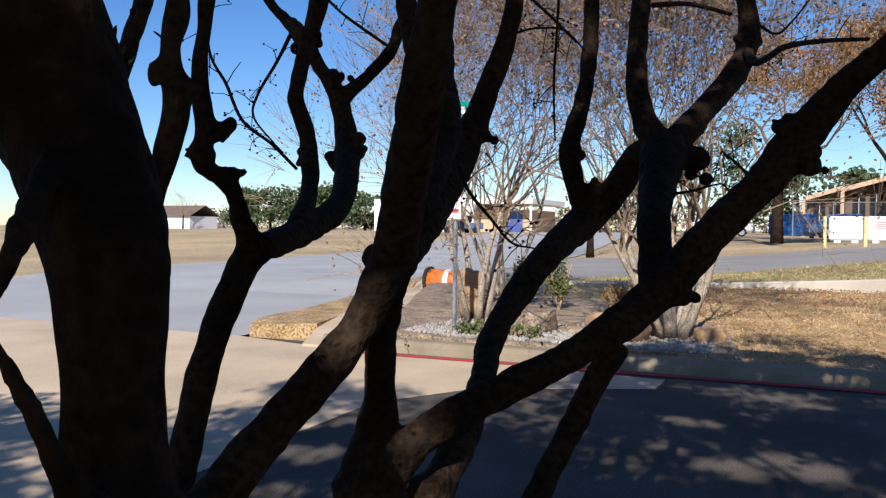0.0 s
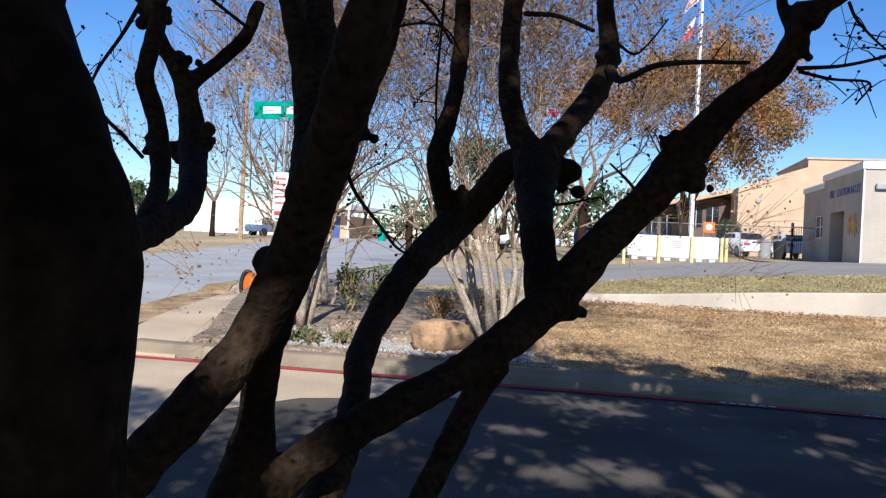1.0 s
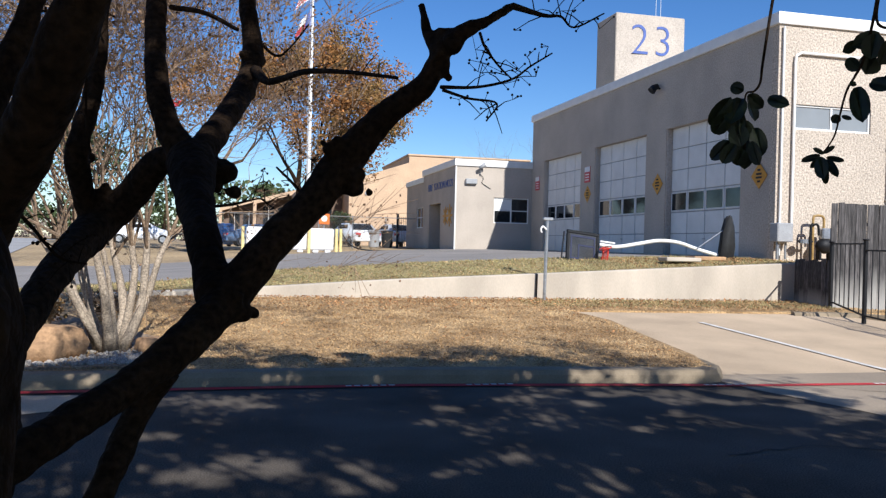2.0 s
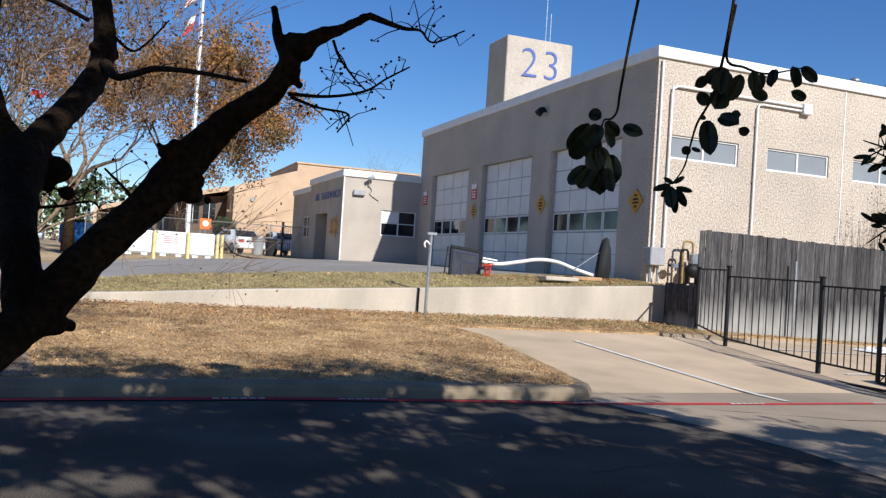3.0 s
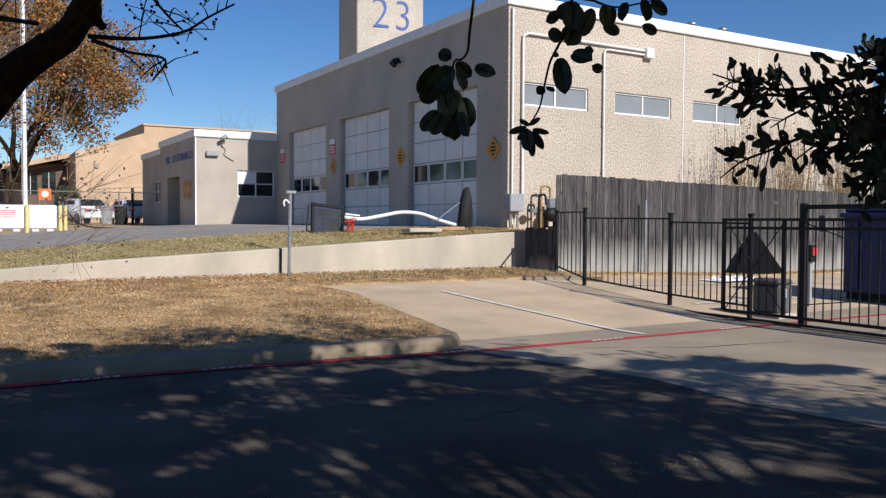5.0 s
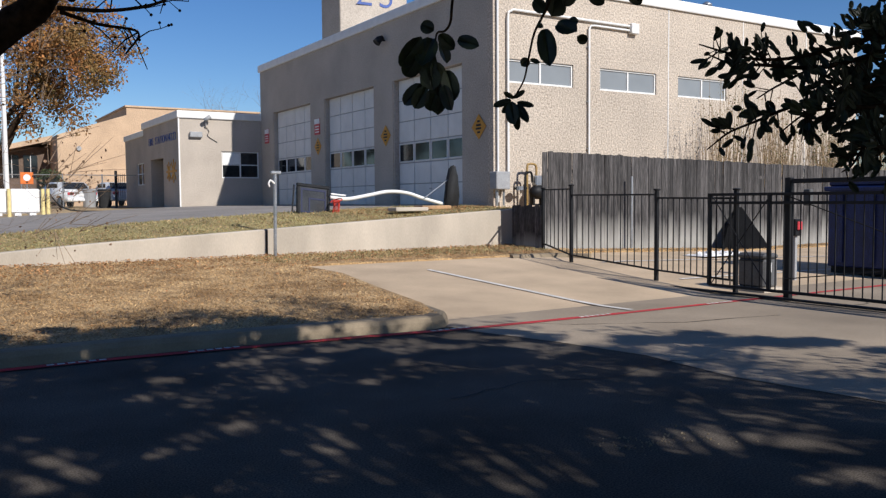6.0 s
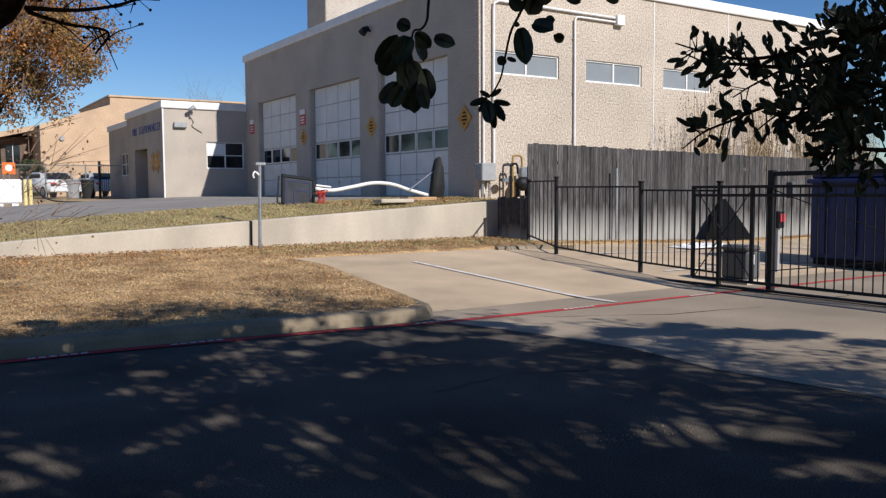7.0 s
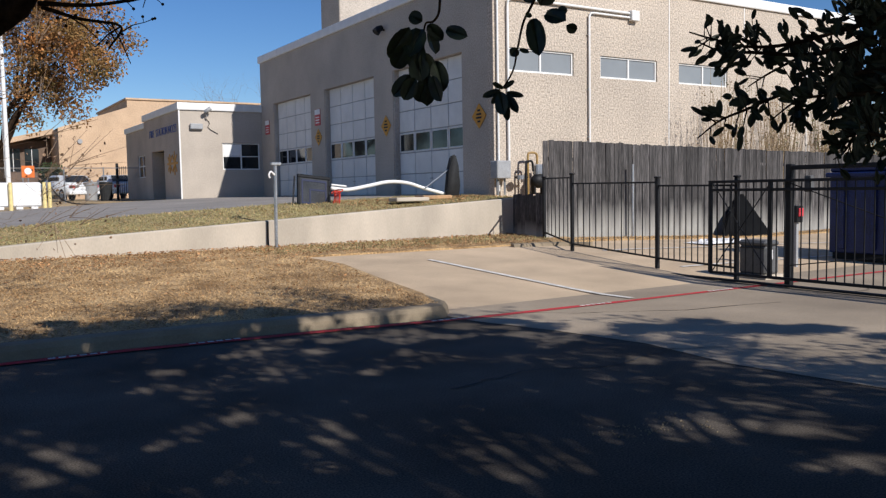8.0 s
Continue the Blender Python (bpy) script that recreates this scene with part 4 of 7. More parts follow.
def apartment():
    a = thing("apartment_building", (0, 62, 0.9), "tan brick apartment block with a stepped roofline", "building")
    bm = bmesh.new()
    def slab(prof, y0, y1):
        p, q = [bm.verts.new((x, y0, z)) for x, z in prof], [bm.verts.new((x, y1, z)) for x, z in prof]
        bm.faces.new(p), bm.faces.new(q[::-1])
        for k in range(len(prof)):
            bm.faces.new((p[k], q[k], q[(k + 1) % len(prof)], p[(k + 1) % len(prof)]))
    slab([(7.75, 0), (22, 0), (22, 7.3), (12.3, 7.3), (12.3, 6.75), (7.75, 5.2)], 0, 12)
    part("wall", bm, TANBRICK, a)
    part("roof", B(12.2, 22.1, -0.1, 12.1, 7.3, 7.42), TANBRICK, a)
    # recessed wings, each with its sloping parapet
    for k, (x0, x1, top) in enumerate(((4.3, 7.7, 4.55), (1.2, 4.2, 4.0), (-1.6, 1.1, 3.5))):
        bm = bmesh.new()
        y = 4.0 + k * 5
        box(bm, x0, x1, y, y + 8, 0, top)
        w = part("wing", bm, ROOFM, a, "dark recessed wing")
        bm = bmesh.new()
        v = [bm.verts.new(q) for q in ((x0 - 0.3, y - 1.2, top - 0.5), (x1 + 0.1, y - 1.2, top + 0.45), (x1 + 0.1, y + 8, top + 0.45), (x0 - 0.3, y + 8, top - 0.5))]
        r = bmesh.ops.extrude_face_region(bm, geom=[bm.faces.new(v)])
        bmesh.ops.translate(bm, vec=(0, 0, 0.35), verts=[g for g in r["geom"] if isinstance(g, bmesh.types.BMVert)])
        part("roof", bm, TANBRICK, w)
        for x in (x0 + 0.5, x0 + 1.7):
            part("window", B(x, x + 0.9, y - 0.05, y + 0.02, top - 2.2, top - 0.6), GLASS, w)
            part("mullion", B(x + 0.43, x + 0.47, y - 0.07, y - 0.0505, top - 2.2, top - 0.6), BRIM, w)
        part("fin_wall", B(x0 - 0.35, x0 - 0.1, y - 2.5, y, 0, top - 0.5), TANBRICK, w)
    part("wall_light", T([(9.1, -0.12, 4.3), (9.1, 0, 4.3)], 0.16, 12), GREYP, a)


apartment()


def street_sign():
    s = thing("street_sign", (-3.8, 8.7, 0.15), "steel post with a green street name blade above a parking notice", "sign")
    part("post", T([(0, 0, -0.1), (0.02, 0, 2.52)], 0.028, 10), GREYM, s)
    b = part("name_blade", B(-0.38, 0.34, -0.008, 0.008, 2.50, 2.70, bevel=0.004), SIGNG, s, "green street name blade")
    for x0, x1 in ((-0.26, -0.05), (0.02, 0.12), (0.19, 0.26)):
        part("lettering_bar", B(x0, x1, -0.013, -0.0085, 2.56, 2.64), SIGNW, b)
    n = part("notice", B(-0.09, 0.09, -0.04, -0.03, 1.33, 1.90, bevel=0.004), SIGNW, s, "white parking notice with red print")
    for k, z in enumerate((1.82, 1.76, 1.70, 1.62, 1.55, 1.42)):
        part("lettering_bar", B(-0.065, 0.065, -0.044, -0.0405, z, z + 0.016 + (0.03 if k == 5 else 0)), SIGNR, n)
    bm = bmesh.new()
    box(bm, -0.03, 0.05, -0.03, 0.03, 2.47, 2.52, 0.005)
    part("bracket", bm, GREYM, s)


street_sign()


def barrel():
    b = thing("traffic_barrel", (-6.8, 15.0, 0.05), "orange plastic traffic barrel lying on the grass strip", "barrel")
    part("drum", T([(-0.35, 0, 0.26), (-0.1, 0, 0.26), (0.15, 0, 0.26), (0.38, 0, 0.25)], [0.26, 0.25, 0.23, 0.2], 16), ORANGE, b, smooth=True)
    part("band", T([(0.0, 0, 0.26), (0.1, 0, 0.26)], [0.256, 0.248], 16), SIGNW, b)
    part("base", T([(-0.42, 0, 0.28), (-0.36, 0, 0.28)], 0.29, 16), RUBBER, b)
    g = thing("utility_pedestal", (-21.5, 72, 0.9), "small green utility pedestal by the road", "pedestal")
    part("shell", B(-0.3, 0.3, -0.3, 0.3, 0, 1.5, bevel=0.08), SIGNG, g)
    u = thing("utility_pole", (-29.5, 60, 0.6), "tall brown wooden utility pole", "utility pole")
    part("shaft", T([(0, 0, 0), (0.1, 0, 14)], [0.2, 0.13], 10), DRYTWIG, u)
    part("crossarm", B(-1.1, 1.1, -0.08, 0.08, 13.0, 13.18), DRYTWIG, u)
    w = thing("warehouse", (-50, 110, 0.9), "long low white building with a blue door", "building")
    part("wall", B(-13, 4, 0, 12, 0, 4.9), SIGNW, w)
    part("wall", B(4, 12, 0, 12, 0, 3.2), TANBRICK, w)
    part("canopy", B(4, 13.5, -3, 12, 4.0, 4.7), SIGNW, w)
    part("door", B(8.5, 11, -0.06, 0.0, 0, 3.0), NAVY, w, "dark blue door")
    for x in (4.5, 13):
        part("canopy_post", B(x, x + 0.25, -2.8, -2.5, 0, 4.0), SIGNW, w)
    h = thing("house", (-118, 125, 0.8), "small pale house with a low roof at the field edge", "house")
    part("wall", B(-5, 5, 0, 8, 0, 2.6), SIGNW, h)
    bm = bmesh.new()
    v = [bm.verts.new(q) for q in ((-5.5, -0.5, 2.6), (5.5, -0.5, 2.6), (5.5, 4, 4.8), (-5.5, 4, 4.8), (5.5, 8.5, 2.6), (-5.5, 8.5, 2.6))]
    bm.faces.new((v[0], v[1], v[2], v[3])), bm.faces.new((v[3], v[2], v[4], v[5]))
    part("roof", bm, ROOFM, h)
    t = thing("pickup_truck", (-33, 74, 0.9), "dark pickup truck parked along the far road", "truck", turn=60)
    part("body", B(-2.6, 2.6, -0.95, 0.95, 0.45, 1.1, bevel=0.08), CARB, t)
    part("cab", B(-0.8, 1.3, -0.88, 0.88, 1.1, 1.8, bevel=0.15), GLASS, t)
    for x in (-1.7, 1.7):
        for s in (-1, 1):
            part("wheel", T([(x, s * 0.7, 0.4), (x, s * 0.97, 0.4)], 0.4, 14), RUBBER, t)


barrel()


# ---------------------------------------------------------------- pavement, planting bed, rocks
patch("pavement", [(-5.4, 7.95), (-4.6, 7.95), (-4.75, 8.6), (-5.6, 11.3), (-7.4, 16.5), (-8.3, 18.4), (-9.0, 18.4), (-7.9, 16), (-6.6, 11.4), (-5.9, 9.0)], lambda x, y: 0.03 + max(0, min(0.12, (y - 8) * 0.05)) if y < 15.5 else upper(x, y) + 0.03, APRON, "light concrete footpath ramp", "pavement", cell=0.6, thick=0.15)
patch("grass_strip", [(-6.6, 8.5), (-5.9, 9.0), (-6.6, 11.4), (-7.9, 16), (-8.6, 17.5), (-8.2, 14.5), (-7.3, 11), (-7.0, 9.2)], lambda x, y: 0.13 if y < 15.4 else upper(x, y) + 0.04, LAWN, "thin dry grass strip beside the cross street", "lawn", cell=0.5, thick=0.2)


def bed_level(x, y):
    return 0.15 + 0.14 * max(0, min(1, (y - 8.2) / 4)) + 0.05 * noise.noise(Vector((x, y, 0)) * 0.8)


patch("planting_bed", [(-4.6, 8.3), (-0.6, 8.32), (-0.9, 10.0), (-2.2, 12.0), (-4.2, 13.2), (-4.2, 15.42), (-7.3, 15.42), (-6.0, 12.0), (-4.9, 9.2)], bed_level, SOIL, "mulched planting bed with gravel and shrubs", "planting bed", cell=0.4, thick=0.3)


def boulder(at, size, seed, material, label):
    bm = bmesh.new()
    bmesh.ops.create_icosphere(bm, subdivisions=3, radius=1)
    for v in bm.verts:
        p = v.co.copy()
        p = Vector((max(-0.8, min(0.8, p.x)), max(-0.8, min(0.8, p.y)), max(-0.7, min(0.75, p.z))))
        k = 1 + 0.22 * noise.noise(p * 1.6 + Vector((seed, 0, 0))) + 0.06 * noise.noise(p * 5 + Vector((0, seed, 0)))
        v.co = Vector((p.x * size[0], p.y * size[1], p.z * size[2])) * k
    ob = mesh_ob("boulder", bm, material, smooth=True)
    ob.matrix_world = pose(*at, 0, 0, seed * 40)
    return tagged(ob, label, "boulder")


boulder((-1.95, 8.95, 0.32), (0.38, 0.28, 0.23), 1.0, BOULDER, "rounded orange sandstone boulder among white gravel")
boulder((-3.05, 9.3, 0.26), (0.48, 0.32, 0.22), 2.3, SOIL, "weathered brown boulder in the planting bed")
boulder((-4.15, 10.0, 0.52), (0.20, 0.17, 0.42), 3.7, BOULDER, "upright orange sandstone rock beside a trunk")
boulder((-1.0, 9.2, 0.25), (0.2, 0.15, 0.12), 5.1, BOULDER, "small sandstone rock by the tree")


def scatter_stones():
    rng = random.Random(4)
    bm = bmesh.new()
    for _ in range(2300):
        a = rng.random()
        x = rng.uniform(-4.3, -0.9)
        y = 8.42 + abs(rng.gauss(0, 0.55))
        if y > 9.9:
            continue
        r = rng.uniform(0.012, 0.034)
        m = Matrix.Translation((x, y, bed_level(x, y) + r * 0.4)) @ Euler((rng.random() * 6, rng.random() * 6, rng.random() * 6)).to_matrix().to_4x4() @ Matrix.Diagonal((r, r * rng.uniform(0.6, 1), r * rng.uniform(0.5, 0.8), 1))
        bmesh.ops.create_icosphere(bm, subdivisions=1, radius=1, matrix=m)
    tagged(mesh_ob("gravel", bm, PEBBLE), "pale river gravel spread between the boulders", "gravel", kind="stuff")


scatter_stones()


# ---------------------------------------------------------------- leaves, grass and litter
def quads(name, pos, axis, normal, length, width, material, label, category, kind="", parent=None, fold=0.15, full=False):
    """Many leaf blades as folded rhombs, from arrays of places and directions."""
    side = np.cross(axis, normal)
    side /= np.linalg.norm(side, axis=1)[:, None] + 1e-9
    nrm = np.cross(side, axis)
    l, w = length[:, None], width[:, None]
    outline = ((0.05, 0.18), (0.16, 0.36), (0.35, 0.48), (0.58, 0.5), (0.78, 0.42), (0.92, 0.25)) if full else ((0.3, 0.5), (0.72, 0.42))
    cols = [pos] + [pos + axis * l * a + side * w * b + nrm * w * fold for a, b in outline] + [pos + axis * l] + [pos + axis * l * a - side * w * b + nrm * w * fold for a, b in outline[::-1]]
    v = np.stack(cols, 1).reshape(-1, 3)
    n, k = len(pos), len(outline)
    base = np.arange(n)[:, None] * (2 * k + 2)
    faces = np.concatenate([base + np.arange(0, k + 2)[None, :], base + np.array([[0] + list(range(k + 1, 2 * k + 2))])], 0)
    me = bpy.data.meshes.new(name)
    me.from_pydata(v.tolist(), [], faces.tolist())
    me.materials.append(material)
    ob = new(name, me)
    if parent:
        ob.parent = parent
    return tagged(ob, label, category, kind=kind)


def unit(rng, n):
    d = rng.normal(size=(n, 3))
    return d / np.linalg.norm(d, axis=1)[:, None]


def cloud(rng, clumps, per):
    """Leaf places in ragged clumps (x, y, z, rx, ry, rz)."""
    out = []
    for c in clumps:
        k = max(4, int(per * rng.uniform(0.5, 1.4)))
        d = unit(rng, k) * (rng.random(k) ** 0.45)[:, None]
        out.append(np.array(c[:3]) + d * np.array(c[3:]))
    return np.concatenate(out)


def leaves(name, clumps, per, size, material, seed, parent=None, label="", category="", kind="", droop=0.0):
    rng = np.random.default_rng(seed)
    p = cloud(rng, clumps, per)
    n = len(p)
    ax = unit(rng, n) - np.array([0, 0, droop])
    ax /= np.linalg.norm(ax, axis=1)[:, None]
    s = rng.uniform(0.6, 1.3, n) * size
    return quads(name, p, ax, unit(rng, n), s, s * rng.uniform(0.4, 0.6, n), material, label, category, kind, parent)


def grow(bm, p, d, length, r, level, rng, tips, spread=0.5, lift=0.25, sides=6, forks=(2, 3), shrink=0.72, bend=0.18):
    """One bough and its boughs: wandering, tapering, forking."""
    pts, rad = [p.copy()], [r]
    n = 4
    for k in range(n):
        d = (d + Vector((rng.gauss(0, bend), rng.gauss(0, bend), rng.gauss(0, bend) + lift * 0.25))).normalized()
        p = p + d * length / n
        pts.append(p.copy())
        rad.append(r * (1 - 0.45 * (k + 1) / n))
    tube(bm, pts, rad, max(3, sides), cap=level == 0)
    if level == 0:
        tips.append((pts[-1], d, rad[-1]))
        return
    for k in range(rng.randint(*forks)):
        q = pts[-1] if k < 2 else pts[rng.randint(2, n)]
        e = (d + Vector((rng.gauss(0, spread), rng.gauss(0, spread), rng.gauss(0, spread) + lift))).normalized()
        grow(bm, q, e, length * shrink * rng.uniform(0.8, 1.2), rad[-1] * 0.78, level - 1, rng, tips, spread, lift, sides - 1, forks, shrink, bend)


def pale_myrtle(at, seed, stems, height, r0, seeds, lean, label, trunk=0.3):
    """A bare many-stemmed crape myrtle with pale bark and a broom of twigs with seed heads."""
    rng = random.Random(seed)
    t = thing("crape_myrtle", at, label, "tree", group="crape myrtles across the street")
    tips = []
    twigs = bmesh.new()
    for k in range(stems):
        a = 2 * math.pi * (k + rng.random() * 0.6) / stems
        d = Vector((math.cos(a) * lean, math.sin(a) * lean, 1)).normalized()
        bm = bmesh.new()
        p = Vector((math.cos(a) * 0.10, math.sin(a) * 0.10, -0.1))
        pts, r = [p], r0 * rng.uniform(0.7, 1.2)
        rad = [r * 1.25]
        steps = 6
        for s in range(steps):
            d = (d + Vector((rng.gauss(0, 0.09), rng.gauss(0, 0.09), 0.06))).normalized()
            p = p + d * height * trunk / steps
            pts.append(p)
            rad.append(r * (1 - 0.45 * (s + 1) / steps))
        tube(bm, pts, rad, 9, lumps=0.25, seed=k)
        part("trunk", bm, PALE, t, smooth=True)
        for j in range(6):
            e = (d + Vector((rng.gauss(0, 0.35), rng.gauss(0, 0.35), 0.15))).normalized()
            grow(twigs, pts[-1 - (j % 2)], e, height * 0.26, rad[-1] * 0.62, 3, rng, tips, 0.42, 0.22, 5, (2, 3), 0.74, 0.22)
    part("branchwork", twigs, TWIG, t, "fine bare branches")
    rg = np.random.default_rng(seed)
    P = np.array([q for q, d, r in tips])
    D = np.array([d for q, d, r in tips])
    n = int(len(P) * seeds)
    i = rg.integers(0, len(P), n)
    pos = P[i] + rg.normal(size=(n, 3)) * 0.12 + D[i] * (rg.random((n, 1)) - 0.35) * 0.6
    s = rg.uniform(0.018, 0.05, n)
    q = quads("seed_growth", pos, unit(rg, n), unit(rg, n), s, s * 0.8, SEED, "brown seed heads and last leaves", "", parent=t)
    # fine end twigs
    bm = bmesh.new()
    for q_, d, r in tips:
        for _ in range(4):
            e = (d + Vector((rng.gauss(0, 0.35), rng.gauss(0, 0.35), rng.gauss(0.15, 0.3)))).normalized()
            L = height * rng.uniform(0.06, 0.15)
            tube(bm, [q_, q_ + e * L * 0.5 + Vector((0, 0, 0.01)), q_ + e * L], [0.004, 0.0035, 0.002], 3, cap=False)
    part("twigwork", bm, TWIG, t)
    return t


pale_myrtle((-1.42, 9.3, 0.28), 11, 10, 4.9, 0.05, 10, 0.46, "bare pale-barked crape myrtle with brown seed heads", 0.27)
pale_myrtle((-4.05, 9.95, 0.25), 23, 4, 5.0, 0.048, 6, 0.36, "leaner bare crape myrtle beside the street sign")
pale_myrtle((-4.6, 12.4, 0.3), 31, 4, 5.2, 0.045, 7, 0.4, "slim bare crape myrtle at the corner bed")


def big_tree(at, seed, height, r, clumps, per, leaf, leafmat, label, bark=BARK, levels=4, spread=0.55, branch=None, fork=0.29, rise=0.12, wide=0.8, inner=0):
    rng = random.Random(seed)
    t = thing("tree", at, label, "tree")
    bm, tips = bmesh.new(), []
    tube(bm, [(0, 0, -0.3), (0.02, 0, height * 0.1), (0.05, 0.03, height * fork + 0.1)], [r * 1.3, r, r * 0.85], 10, lumps=0.2, seed=seed)
    part("trunk", bm, bark, t, smooth=True)
    bm = bmesh.new()
    for k in range(5):
        a = 2 * math.pi * k / 5 + rng.random()
        grow(bm, Vector((0.05, 0.03, height * fork)), Vector((math.cos(a) * wide, math.sin(a) * wide, 1)).normalized(), height * 0.27, r * 0.5, levels, rng, tips, spread, rise, 6, (2, 3), 0.72)
    part("branchwork", bm, branch or bark, t)
    if per:
        rr = np.random.default_rng(seed)
        cl = [(q.x, q.y, q.z, clumps, clumps, clumps * 0.9) for q, d, _ in tips]
        for v in unit(rr, inner) * (rr.random((inner, 1)) ** 0.4):
            cl.append((2.2 + v[0] * 3.1, v[1] * 2.7, height * (0.54 + 0.27 * v[2]), clumps, clumps, clumps))
        ob = leaves("crown", cl, per, leaf, leafmat, seed, t)
    return t


big_tree((3.0, 45.5, 1.05), 3, 12.2, 0.33, 0.8, 125, 0.165, AUTUMN, "broad tree with rust and green autumn leaves", levels=4, spread=0.36, fork=0.17, rise=0.2, wide=0.42, inner=85)
big_tree((-2.5, 49, 1.0), 5, 11.5, 0.28, 0.7, 40, 0.2, AUTUMN, "half-bare tree with brown autumn leaves", levels=4, branch=TWIG)
big_tree((-9, 62, 0.9), 8, 9, 0.25, 1.0, 40, 0.3, FARLEAF, "grey-green evergreen tree beyond the drive", levels=3)
big_tree((20.3, 60, 1.1), 9, 9.8, 0.22, 0.5, 0, 0.2, FARLEAF, "leafless grey tree behind the station", levels=5, branch=TWIG)
big_tree((-33, 62, 0.7), 12, 10, 0.2, 0.5, 0, 0.2, FARLEAF, "leafless spreading tree beyond the cross street", levels=5, branch=TWIG)
big_tree((-9.5, 36, 0.4), 14, 6.5, 0.14, 0.4, 6, 0.12, AUTUMN, "slender bare tree beside the far road", levels=4, branch=TWIG)


def far_row(name, spots, seed, material, label, per=1200, size=0.6):
    """A distant bank of trees: rough trunks are hidden, crowns are ragged clumps on many stems."""
    for k, (x, y, w, h) in enumerate(spots):
        rng = random.Random(seed + k)
        t = thing("tree", (x, y, 0.8), label, "tree", group="far tree line")
        bm = bmesh.new()
        tube(bm, [(0, 0, -0.3), (0, 0, h * 0.5)], [0.3, 0.15], 7)
        part("trunk", bm, BARK, t)
        cl = []
        for _ in range(22):
            a, q, z = rng.random() * 6.28, rng.random() ** 0.6, rng.random()
            rad = w * 0.5 * (0.55 + 0.45 * math.sin(z * 3.0))
            cl.append((math.cos(a) * q * rad, math.sin(a) * q * rad, h * (0.22 + 0.68 * z), w * 0.16, w * 0.16, h * 0.12))
        leaves("crown", cl, per // 22, size, material, seed + k, t)


far_row("hedge", [(-90, 112, 9, 7.5), (-84, 112, 9, 8), (-78, 113, 9, 8.2), (-72, 112, 9, 7.6), (-67, 114, 8, 6.5)], 40, FARLEAF, "dark green live oak at the field edge", 1500, 0.7)
far_row("far", [(-24, 118, 10, 8), (-10, 116, 10, 9), (-3, 96, 8, 8), (3, 92, 8, 7), (-40, 150, 14, 8), (-57, 140, 9, 6)], 60, FARLEAF, "green tree far behind the houses", 900, 0.7)
for k, x in enumerate((-112, -104, -98, -130, -58, -46, -31, -17)):
    big_tree((x, 122 + (k % 3) * 8, 0.8), 70 + k, 8.5 + (k % 3), 0.16, 0.4, 0, 0.2, FARLEAF, "distant leafless tree on the skyline", levels=4, branch=TWIG)


def far_brush():
    """The grey-brown winter woods that close the skyline."""
    rng = random.Random(88)
    cl = []
    for k in range(260):
        x = -190 + 190 * k / 260 + rng.gauss(0, 2)
        top = 4.5 + 2.5 * noise.noise((x * 0.05, 0.3, 0.0)) + rng.uniform(-1, 1)
        for z in (0.5, 0.5 + top * 0.35, 0.5 + top * 0.7):
            cl.append((x, 165 + rng.gauss(0, 3), z + 0.8, rng.uniform(1.5, 3), 1.5, top * 0.3))
    leaves("far_woods", cl, 16, 0.75, BRUSH, 88, None, "grey-brown bare winter woods along the skyline", "woods", "stuff")


far_brush()


def round_bush(at, w, h, seed, material, label, per=1500, size=0.12):
    rng = random.Random(seed)
    t = thing("shrub", at, label, "shrub")
    bm = bmesh.new()
    for k in range(9):
        a = rng.random() * 6.28
        tube(bm, [(0, 0, -0.05), (math.cos(a) * w * 0.15, math.sin(a) * w * 0.15, h * 0.4), (math.cos(a) * w * 0.3, math.sin(a) * w * 0.3, h * 0.8)], [0.02, 0.014, 0.006], 4)
    part("stemwork", bm, DRYTWIG, t)
    cl = [(math.cos(a) * w * 0.28 * q, math.sin(a) * w * 0.28 * q, h * (0.25 + 0.55 * z), w * 0.22, w * 0.22, h * 0.2) for a, q, z in [(rng.random() * 6.28, rng.random(), rng.random()) for _ in range(14)]]
    leaves("foliage", cl, per // 14, size, material, seed, t)


round_bush((6.72, 58, 1.15), 2.3, 2.9, 5, FARLEAF, "clipped cone shaped green shrub by the apartments", 5200, 0.16)
kerb_strip("apron_kerb", [(9.8, 13.12), (10.5, 13.05), (10.95, 12.85), (11.15, 12.45)], 0.15, 0.1, 0.33, KERB, "low curved concrete kerb at the apron corner")
round_bush((-3.9, 11.6, 0.3), 0.8, 0.7, 6, SHRUB, "yellow-green shrub in the planting bed", 700, 0.06)
round_bush((-3.3, 11.2, 0.3), 0.6, 0.75, 7, SHRUB, "upright green shrub in the planting bed", 450, 0.06)
round_bush((-2.4, 10.9, 0.3), 0.7, 0.4, 8, AUTUMN, "low rust-brown shrub behind the boulder", 350, 0.05)
round_bush((-1.9, 11.4, 0.3), 1.3, 0.45, 9, SOIL, "low tangled dry shrub behind the boulder", 900, 0.06)
for k, (x, y) in enumerate(((-3.3, 8.55), (-3.0, 8.6), (-3.6, 8.6), (-2.75, 8.55), (-3.45, 8.8))):
    round_bush((x, y, 0.17), 0.34, 0.16, 20 + k, SHRUB, "low green ground cover at the kerb", 260, 0.045)


